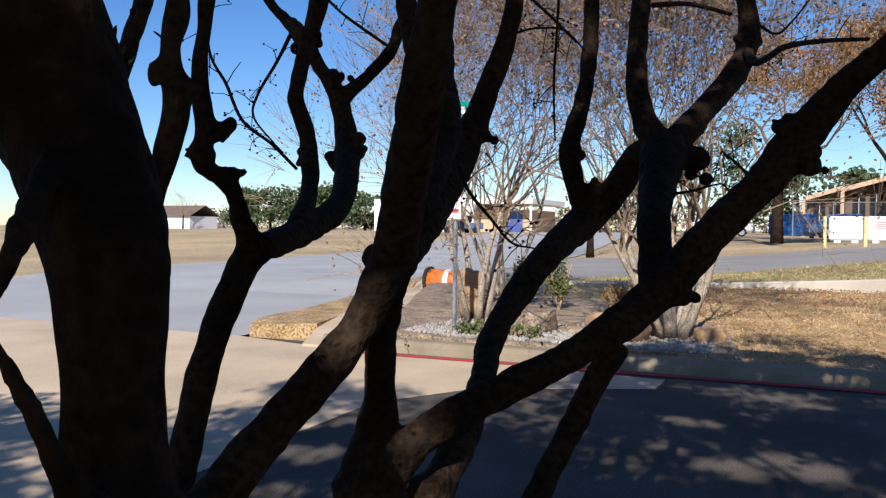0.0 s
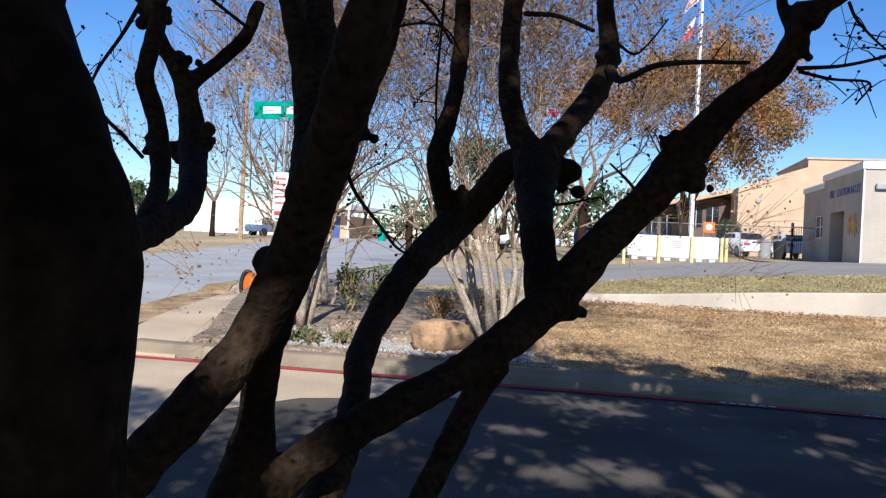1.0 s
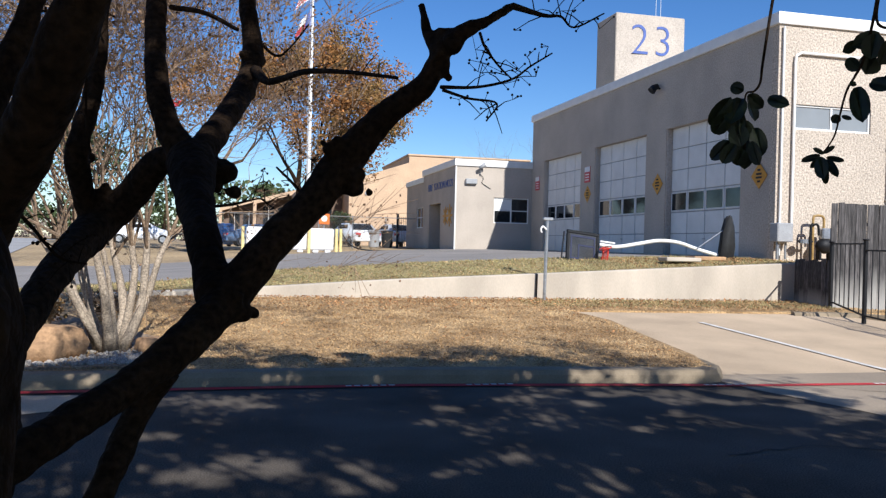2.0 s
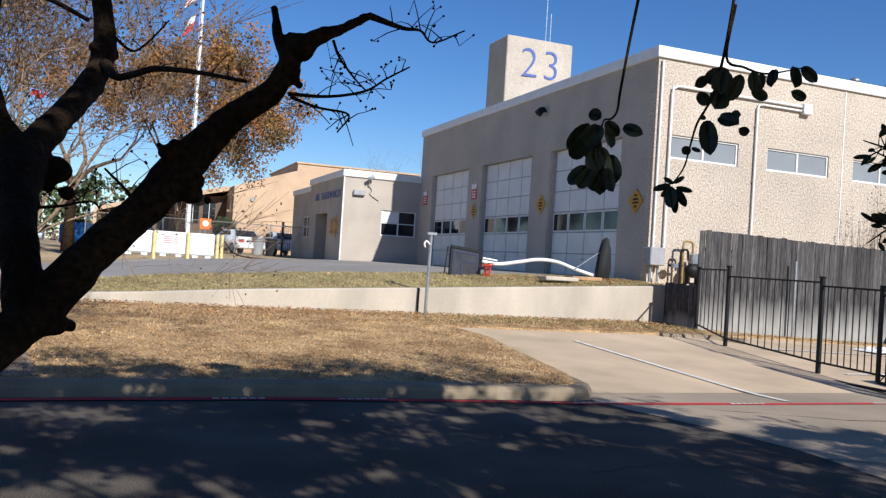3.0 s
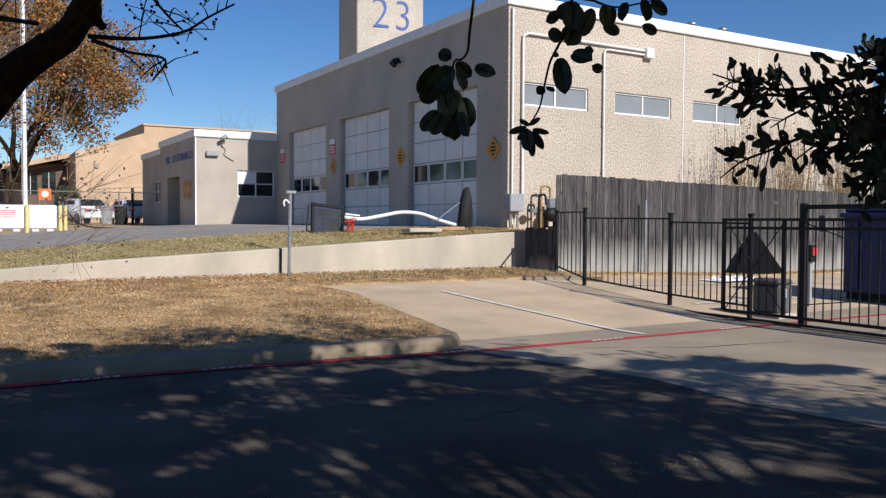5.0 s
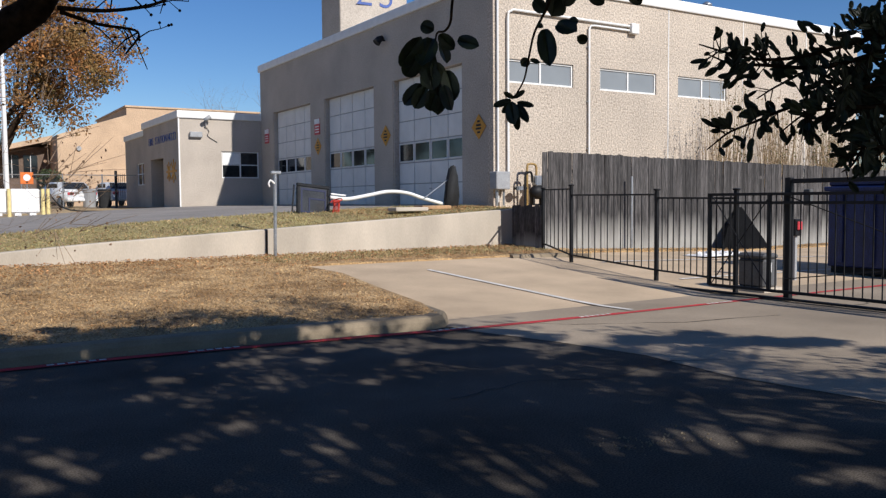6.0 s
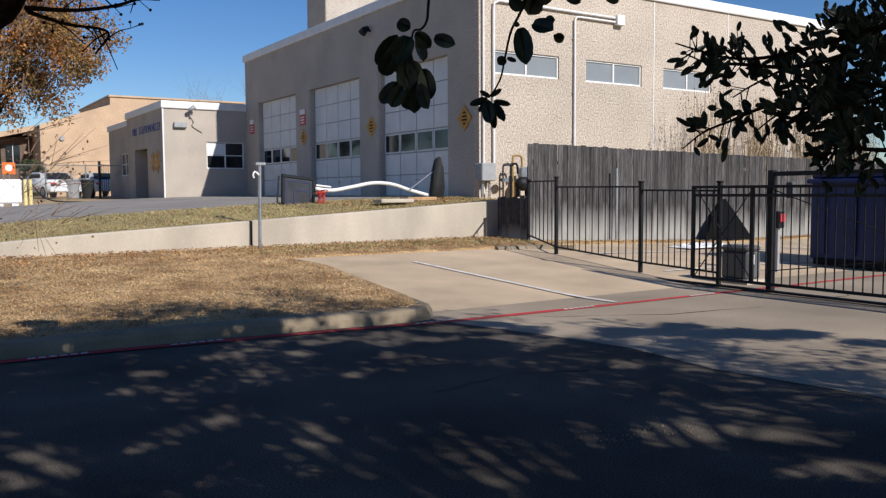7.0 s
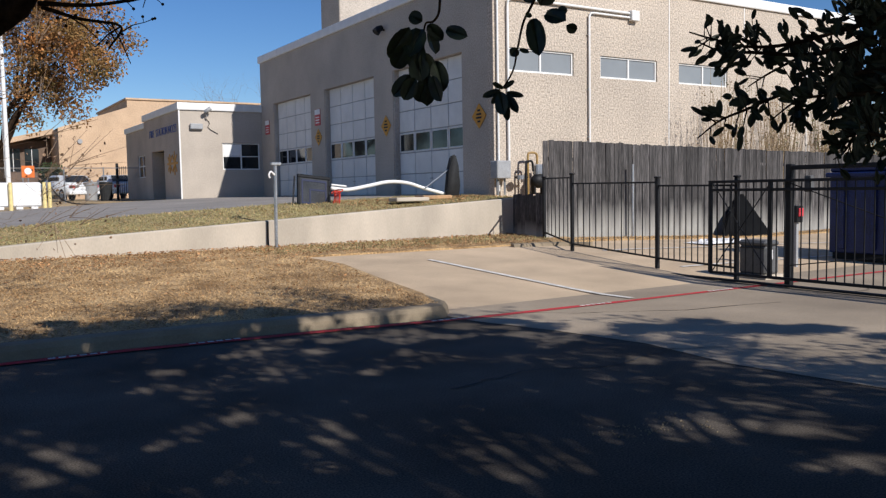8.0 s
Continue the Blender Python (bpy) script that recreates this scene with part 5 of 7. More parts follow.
def wand_shrub(at, n, h, seed, label):
    """A shrub of upright dry wands with sparse tan leaves."""
    rng = random.Random(seed)
    t = thing("shrub", at, label, "shrub", group="shrubs behind the fence")
    bm, pos = bmesh.new(), []
    for _ in range(n):
        a, s = rng.random() * 6.28, rng.uniform(0.1, 0.7)
        x, y = rng.gauss(0, 0.25), rng.gauss(0, 0.2)
        top = Vector((x + math.cos(a) * s, y + math.sin(a) * s, h * rng.uniform(0.6, 1.05)))
        mid = Vector((x, y, 0)).lerp(top, 0.5) + Vector((rng.gauss(0, 0.08), rng.gauss(0, 0.08), 0.1))
        tube(bm, [(x, y, -0.1), mid, top], [0.012, 0.008, 0.003], 4, cap=False)
        pos += [mid.lerp(top, rng.random()) for _ in range(9)]
    part("stemwork", bm, DRYTWIG, t)
    rg = np.random.default_rng(seed)
    P = np.array([tuple(p) for p in pos]) + rg.normal(size=(len(pos), 3)) * 0.04
    s = rg.uniform(0.04, 0.09, len(P))
    q = quads("foliage", P, unit(rg, len(P)), unit(rg, len(P)), s, s * 0.45, SHRUB if seed % 2 else DRYTWIG, "", "", parent=t)


for k in range(11):
    wand_shrub((19.6 + k * 0.85, 16.2 + 0.5 * math.sin(k * 2.1), 0.35), 42, 4.0 + 0.6 * math.sin(k * 1.7), 100 + k, "tall dry tan shrub between fence and wall")


def red_sprig():
    t = thing("red_leaf_sprig", (-0.85, 9.15, 2.85), "few bright red leaves remaining on a twig", "leaves")
    part("twig", T([(0, 0.1, -0.3), (0.02, 0.03, -0.1), (0, 0, 0.05)], [0.004, 0.003, 0.002], 4), TWIG, t)
    leaves("foliage", [(0, 0, 0, 0.06, 0.06, 0.08)], 14, 0.05, REDLEAF, 77, t)


red_sprig()


# ---------------------------------------------------------------- the near crape myrtle: limbs as (x, y, z, radius)
BOUGHS = {}
BOUGHS["limb_a"] = [(-0.566, 1.189, 0.931, 0.050), (-0.506, 1.234, 1.021, 0.042), (-0.427, 1.323, 1.076, 0.040), (-0.314, 1.451, 1.141, 0.042), (-0.220, 1.544, 1.213, 0.047), (-0.142, 1.634, 1.297, 0.052), (-0.067, 1.672, 1.394, 0.049), (0.016, 1.701, 1.482, 0.047), (0.083, 1.727, 1.576, 0.051), (0.167, 1.706, 1.674, 0.038), (0.241, 1.671, 1.732, 0.032), (0.273, 1.659, 1.792, 0.027), (0.283, 1.651, 1.852, 0.029)]
BOUGHS["limb_a_right"] = [(0.282, 1.623, 1.805, 0.031), (0.317, 1.627, 1.843, 0.024), (0.372, 1.643, 1.873, 0.016), (0.444, 1.671, 1.921, 0.013)]
BOUGHS["limb_a_left"] = [(0.271, 1.628, 1.784, 0.021), (0.252, 1.676, 1.840, 0.015), (0.247, 1.728, 1.918, 0.013)]
BOUGHS["limb_b"] = [(-0.166, 1.628, 1.285, 0.044), (-0.197, 1.746, 1.395, 0.038), (-0.226, 1.925, 1.487, 0.047), (-0.248, 2.126, 1.592, 0.068)]
BOUGHS["limb_b_left"] = [(-0.247, 2.146, 1.587, 0.058), (-0.300, 2.166, 1.661, 0.044), (-0.338, 2.211, 1.772, 0.036), (-0.359, 2.310, 1.931, 0.035), (-0.364, 2.414, 2.153, 0.035)]
BOUGHS["limb_b_right"] = [(-0.241, 2.148, 1.602, 0.051), (-0.180, 2.347, 1.727, 0.043), (-0.121, 2.618, 1.881, 0.045), (-0.100, 2.726, 2.002, 0.042), (-0.117, 2.775, 2.152, 0.035), (-0.130, 2.825, 2.317, 0.032)]
BOUGHS["limb_c"] = [(-0.506, 1.294, 0.904, 0.042), (-0.506, 1.448, 0.987, 0.039), (-0.533, 1.607, 1.071, 0.036), (-0.556, 1.684, 1.116, 0.037), (-0.568, 1.846, 1.197, 0.042), (-0.542, 2.058, 1.319, 0.050), (-0.493, 2.295, 1.429, 0.060), (-0.416, 2.293, 1.503, 0.054), (-0.339, 2.229, 1.593, 0.046), (-0.267, 2.183, 1.612, 0.041)]
BOUGHS["limb_c_up"] = [(-0.497, 2.315, 1.421, 0.042), (-0.524, 2.269, 1.513, 0.035), (-0.533, 2.238, 1.620, 0.037), (-0.509, 2.275, 1.750, 0.030), (-0.503, 2.329, 1.904, 0.029), (-0.512, 2.381, 2.080, 0.028), (-0.535, 2.480, 2.246, 0.027)]
BOUGHS["limb_d"] = [(-0.256, 1.668, 1.141, 0.034), (-0.307, 1.698, 1.069, 0.034), (-0.342, 1.668, 0.985, 0.033), (-0.384, 1.596, 0.874, 0.033), (-0.410, 1.518, 0.788, 0.034)]
BOUGHS["limb_e"] = [(-0.587, 1.204, 0.923, 0.066), (-0.574, 1.208, 1.003, 0.050), (-0.546, 1.174, 1.100, 0.033), (-0.515, 1.121, 1.187, 0.030), (-0.481, 1.068, 1.258, 0.031), (-0.439, 1.016, 1.331, 0.036), (-0.392, 0.956, 1.410, 0.036), (-0.347, 0.895, 1.472, 0.035), (-0.307, 0.843, 1.537, 0.032), (-0.276, 0.810, 1.604, 0.028), (-0.248, 0.775, 1.658, 0.025)]
BOUGHS["limb_e_low"] = [(-0.619, 0.830, 0.999, 0.036), (-0.581, 0.890, 1.081, 0.035), (-0.532, 0.932, 1.150, 0.033), (-0.496, 0.972, 1.209, 0.032), (-0.469, 0.999, 1.265, 0.032), (-0.440, 0.996, 1.325, 0.030)]
BOUGHS["limb_e_mid"] = [(-0.473, 1.153, 1.408, 0.029), (-0.536, 1.397, 1.564, 0.037), (-0.590, 1.489, 1.693, 0.038), (-0.638, 1.582, 1.825, 0.034), (-0.658, 1.631, 1.955, 0.032)]
BOUGHS["limb_e_left"] = [(-0.465, 1.103, 1.390, 0.024), (-0.558, 1.361, 1.559, 0.029), (-0.605, 1.435, 1.691, 0.027), (-0.650, 1.477, 1.807, 0.025), (-0.691, 1.521, 1.918, 0.024)]
BOUGHS["limb_e_right"] = [(-0.471, 1.091, 1.327, 0.031), (-0.556, 1.385, 1.423, 0.041), (-0.601, 1.588, 1.515, 0.043), (-0.595, 1.681, 1.617, 0.036), (-0.564, 1.721, 1.731, 0.030), (-0.530, 1.740, 1.848, 0.026), (-0.511, 1.752, 1.978, 0.023)]
BOUGHS["limb_g"] = [(-0.783, 0.911, 0.895, 0.035), (-0.799, 0.985, 1.054, 0.033), (-0.814, 1.059, 1.192, 0.033), (-0.822, 1.147, 1.315, 0.035), (-0.816, 1.206, 1.361, 0.038)]
BOUGHS["limb_g_left"] = [(-0.820, 1.182, 1.335, 0.032), (-0.810, 1.133, 1.397, 0.024), (-0.790, 1.078, 1.455, 0.021), (-0.793, 1.011, 1.494, 0.020), (-0.768, 0.991, 1.550, 0.021), (-0.772, 0.980, 1.612, 0.017), (-0.767, 0.985, 1.694, 0.016), (-0.759, 0.991, 1.793, 0.015)]
BOUGHS["limb_g_right"] = [(-0.824, 1.191, 1.345, 0.032), (-0.946, 1.533, 1.386, 0.040), (-1.092, 1.908, 1.461, 0.043), (-1.264, 2.219, 1.627, 0.049), (-1.311, 2.256, 1.779, 0.039), (-1.352, 2.240, 1.871, 0.028), (-1.404, 2.218, 1.982, 0.030), (-1.383, 2.232, 2.130, 0.039), (-1.372, 2.241, 2.241, 0.037)]
BOUGHS["limb_g_far"] = [(-1.314, 2.256, 1.807, 0.033), (-1.235, 2.295, 1.882, 0.028), (-1.166, 2.329, 1.969, 0.026), (-1.131, 2.349, 2.077, 0.022)]
BOUGHS["limb_g_mid"] = [(-0.911, 1.439, 1.382, 0.031), (-0.998, 1.622, 1.485, 0.027), (-1.063, 1.705, 1.619, 0.029), (-1.091, 1.695, 1.720, 0.026), (-1.098, 1.751, 1.860, 0.026), (-1.112, 1.745, 1.890, 0.026), (-1.183, 1.768, 1.946, 0.020), (-1.232, 1.747, 2.006, 0.015)]
BOUGHS["limb_h"] = [(-0.629, 0.732, 0.983, 0.028), (-0.618, 0.707, 1.120, 0.025), (-0.616, 0.689, 1.235, 0.023), (-0.615, 0.693, 1.338, 0.022), (-0.608, 0.721, 1.442, 0.021), (-0.586, 0.733, 1.526, 0.021), (-0.602, 0.738, 1.590, 0.019), (-0.610, 0.759, 1.673, 0.017), (-0.617, 0.769, 1.727, 0.016)]
BOUGHS["limb_h_left"] = [(-0.807, 0.830, 1.582, 0.025), (-0.817, 0.883, 1.668, 0.019), (-0.832, 0.934, 1.777, 0.018)]
BOUGHS["limb_i"] = [(-0.190, 0.247, 1.219, 0.011), (-0.178, 0.221, 1.265, 0.009), (-0.178, 0.206, 1.297, 0.007), (-0.181, 0.194, 1.321, 0.006), (-0.184, 0.187, 1.343, 0.006), (-0.180, 0.190, 1.360, 0.007), (-0.182, 0.200, 1.377, 0.008), (-0.204, 0.223, 1.393, 0.008), (-0.246, 0.271, 1.417, 0.009), (-0.319, 0.349, 1.462, 0.011)]
BOUGHS["limb_f_left"] = [(-0.292, 0.318, 1.440, 0.040), (-0.345, 0.335, 1.500, 0.044), (-0.400, 0.350, 1.560, 0.046), (-0.450, 0.362, 1.640, 0.044)]
BOUGHS["limb_f"] = [(-0.205, 0.284, 1.197, 0.035), (-0.218, 0.290, 1.241, 0.031), (-0.228, 0.298, 1.287, 0.030), (-0.230, 0.298, 1.333, 0.031), (-0.233, 0.298, 1.366, 0.037), (-0.257, 0.310, 1.402, 0.041), (-0.288, 0.318, 1.446, 0.042), (-0.312, 0.319, 1.490, 0.048), (-0.331, 0.312, 1.537, 0.051), (-0.348, 0.305, 1.577, 0.045)]
KNOTS = [(0.078, 1.706, 1.598, 0.028), (0.105, 1.711, 1.517, 0.032), (-0.110, 1.620, 1.259, 0.033), (0.289, 1.662, 1.772, 0.023), (-0.182, 2.160, 1.568, 0.052), (-0.081, 2.709, 1.980, 0.037), (-0.491, 2.307, 1.498, 0.033), (-0.531, 2.238, 1.612, 0.034), (-0.466, 1.021, 1.343, 0.025), (-0.566, 1.683, 1.602, 0.024), (-1.237, 2.231, 1.627, 0.049), (-1.298, 2.213, 1.601, 0.040), (-0.777, 1.062, 1.471, 0.020), (-0.759, 1.006, 1.538, 0.025), (-0.784, 0.994, 1.508, 0.020), (-1.064, 1.703, 1.562, 0.029), (-0.575, 0.739, 1.554, 0.025), (-0.618, 0.731, 1.576, 0.019), (-1.328, 2.251, 1.862, 0.041), (-1.244, 1.961, 1.924, 0.039), (-0.210, 0.308, 1.361, 0.013)]
TWIGS = []
TWIGS.append([(-0.086, 2.626, 1.927, 0.0192), (-0.056, 2.478, 1.868, 0.0115), (-0.017, 2.384, 1.860, 0.0094), (0.038, 2.191, 1.847, 0.0079), (0.121, 2.004, 1.815, 0.0059), (0.209, 1.777, 1.764, 0.0040)])
TWIGS.append([(0.273, 1.628, 1.721, 0.0042), (0.358, 1.650, 1.731, 0.0032), (0.440, 1.674, 1.757, 0.0028), (0.491, 1.691, 1.794, 0.0023), (0.546, 1.707, 1.830, 0.0018)])
TWIGS.append([(0.277, 1.626, 1.715, 0.0037), (0.336, 1.640, 1.704, 0.0027), (0.405, 1.660, 1.701, 0.0022), (0.385, 1.669, 1.663, 0.0017)])
TWIGS.append([(0.360, 1.649, 1.846, 0.0032), (0.380, 1.670, 1.819, 0.0028), (0.418, 1.683, 1.783, 0.0022), (0.442, 1.673, 1.758, 0.0017)])
TWIGS.append([(0.439, 1.673, 1.916, 0.0078), (0.524, 1.706, 1.912, 0.0047), (0.575, 1.733, 1.921, 0.0030), (0.603, 1.721, 1.896, 0.0024), (0.682, 1.736, 1.939, 0.0018)])
TWIGS.append([(-0.426, 1.791, 1.940, 0.0039), (-0.430, 1.787, 1.836, 0.0033), (-0.434, 1.782, 1.719, 0.0033), (-0.429, 1.780, 1.589, 0.0020)])
TWIGS.append([(-0.506, 1.411, 1.506, 0.0044), (-0.487, 1.418, 1.457, 0.0038), (-0.446, 1.436, 1.402, 0.0033), (-0.411, 1.451, 1.359, 0.0027), (-0.371, 1.470, 1.348, 0.0016)])
TWIGS.append([(-1.083, 1.693, 1.533, 0.0043), (-1.112, 1.626, 1.592, 0.0042), (-1.145, 1.557, 1.641, 0.0041), (-1.183, 1.542, 1.730, 0.0041), (-1.222, 1.526, 1.812, 0.0034), (-1.231, 1.526, 1.962, 0.0034)])
TWIGS.append([(-1.162, 1.777, 1.901, 0.0060), (-1.195, 1.760, 1.826, 0.0045), (-1.241, 1.736, 1.735, 0.0038), (-1.247, 1.731, 1.675, 0.0030), (-1.191, 1.755, 1.600, 0.0023)])
TWIGS.append([(-0.947, 1.932, 1.877, 0.0046), (-1.018, 1.901, 1.930, 0.0046), (-1.074, 1.875, 1.976, 0.0039), (-1.131, 1.851, 2.037, 0.0039)])
TWIGS.append([(-0.096, 2.723, 2.060, 0.0053), (-0.022, 2.755, 2.007, 0.0044), (0.026, 2.779, 2.043, 0.0036), (0.088, 2.811, 2.133, 0.0027)])
TWIGS.append([(0.005, 1.699, 1.487, 0.0039), (-0.018, 1.694, 1.514, 0.0033), (-0.053, 1.687, 1.546, 0.0022)])
TWIGS.append([(-0.201, 1.879, 1.466, 0.0038), (-0.140, 1.892, 1.475, 0.0032), (-0.078, 1.906, 1.491, 0.0019), (-0.059, 1.910, 1.473, 0.0013)])
TWIGS.append([(-0.317, 2.320, 2.020, 0.0079), (-0.233, 2.441, 2.044, 0.0074), (-0.145, 2.666, 2.060, 0.0071)])
TWIGS.append([(-0.530, 1.740, 1.832, 0.0033), (-0.471, 1.768, 1.848, 0.0026), (-0.442, 1.892, 1.866, 0.0027), (-0.452, 2.108, 1.862, 0.0023)])
TWIGS.append([(-0.530, 1.853, 1.955, 0.0041), (-0.473, 1.879, 1.900, 0.0041), (-0.473, 2.099, 1.885, 0.0038)])


def hung(u, v, w=0.0):
    """A place on the curtain of twigs that hangs two metres off: u across, v up, w farther away."""
    u, v = u * (1 + w / 2), v * (1 + w / 2)
    return Vector((1.137, 1.8334, 1.2862)) + Vector((0.8484, -0.5293, -0.0079)) * u + Vector((0.0376, 0.0454, 0.9983)) * v + Vector((0.528, 0.8472, -0.0584)) * w


# hanging shoots: stem as (u, v) in centimetres, then leaves as (u, v, length, width, heading in degrees)
SHOOTS = [
    ([(6, 90), (4, 75), (2.3, 60.4), (1.8, 55), (0.4, 52.8), (-1.6, 51.9), (-1.9, 45), (-1.2, 38)],
     [(-5.3, 51.5, 8.8, 4.8, 232), (-2.2, 52.8, 3.6, 3.4, 150), (-2.6, 51, 8.2, 5.6, 250), (-1.2, 50.8, 6.2, 4.8, 291), (-1.0, 52, 5.2, 3.4, 317), (3.6, 50.8, 6.0, 3.3, 336), (-6.0, 47.4, 6.6, 4.7, 238), (-2.6, 45.3, 6.2, 4.2, 296), (0.8, 43.3, 7.8, 4.2, 285), (-1.2, 41.2, 9.0, 4.8, 270), (-4.7, 39.8, 7.0, 4.2, 223), (-4.0, 39.2, 5.8, 3.9, 240), (0.2, 39.8, 6.6, 3.8, 288), (-3.2, 44, 5.6, 5.4, 278), (-1.9, 37.8, 4.6, 4.2, 252), (-3.0, 48, 7.0, 5.0, 262)]),
    ([(30, 90), (28, 72), (25.8, 60.4), (24.1, 56.3), (22.1, 52.2), (20.7, 46), (19.7, 41.2), (17.9, 37.8), (16.6, 36.4)],
     [(24.5, 53.3, 9.8, 4.7, 277), (24.2, 54.2, 1.8, 1.6, 200), (27.5, 54.3, 6.6, 4.2, 328), (30.3, 54.3, 3.0, 2.9, 10), (32.4, 51.5, 3.2, 2.5, 342), (27.5, 61, 5.0, 6.0, 255), (22, 60.4, 4.2, 3.5, 315), (20.7, 46, 2.5, 2.5, 225), (21.1, 45.9, 2.6, 1.4, 335), (17.2, 36.4, 3.4, 1.4, 37), (17.2, 36.4, 3.0, 1.4, 153), (16.6, 36, 4.8, 2.0, 200), (17, 35.7, 3.9, 1.8, 225), (16.6, 35.5, 6.0, 3.7, 277), (17.9, 35.5, 4.4, 1.5, 345), (17.9, 35.1, 6.0, 2.3, 297), (17.5, 34.4, 6.2, 2.0, 280)]),
    ([(30, 84), (28.5, 70), (33, 67.5), (38, 66), (44, 67), (48, 68)],
     [(29.6, 65.9, 7.2, 4.8, 202), (28.2, 66.6, 6.2, 5.5, 264), (35, 66.6, 5.6, 3.4, 284), (40.5, 67.2, 5.6, 3.1, 259), (45, 68, 6.5, 4.0, 270), (24.1, 64.5, 4.4, 3.0, 219), (32.3, 65.8, 7.2, 4.2, 248), (35.0, 61.6, 4.6, 3.0, 332), (44.6, 61.6, 4.4, 2.7, 337), (37.6, 66, 5.4, 3.0, 252), (47, 68, 5.5, 3.0, 310)]),
]
# boughs that reach in from the side: line of (u, v) in centimetres, twigs a bough
REACHES = [
    ([(130, 60), (107, 52.2), (87, 46.7), (76, 46), (68, 47.8), (62, 49.6)], 46),
    ([(107, 48), (92, 44), (77, 44.6), (70.6, 44.6), (64.5, 47)], 24),
    ([(130, 38), (107, 39.8), (95, 37.1), (84.3, 34.4), (76, 31), (69.3, 28.2), (64, 24.1)], 44),
    ([(130, 50), (107, 46.7), (91, 44), (81.6, 39.8), (76, 36.4)], 44),
    ([(130, 62), (107, 50.8), (102, 53.5), (98, 56.3)], 26),
    ([(130, 34), (107, 30.2), (103.5, 27.5), (99.4, 20.7), (96.6, 18.6)], 34),
    ([(130, 42), (107, 35), (98, 34.4), (88.5, 33), (81.6, 28.2)], 38),
    ([(130, 56), (107, 43), (100, 41), (94, 38)], 46),
    ([(130, 30), (112, 33), (104, 36), (98, 40)], 40),
    ([(132, 24), (112, 24), (104, 25), (100, 24)], 30),
    ([(132, 44), (112, 38), (104, 33), (97, 29)], 40),
    ([(132, 60), (114, 56), (106, 55), (101, 50)], 34),
]


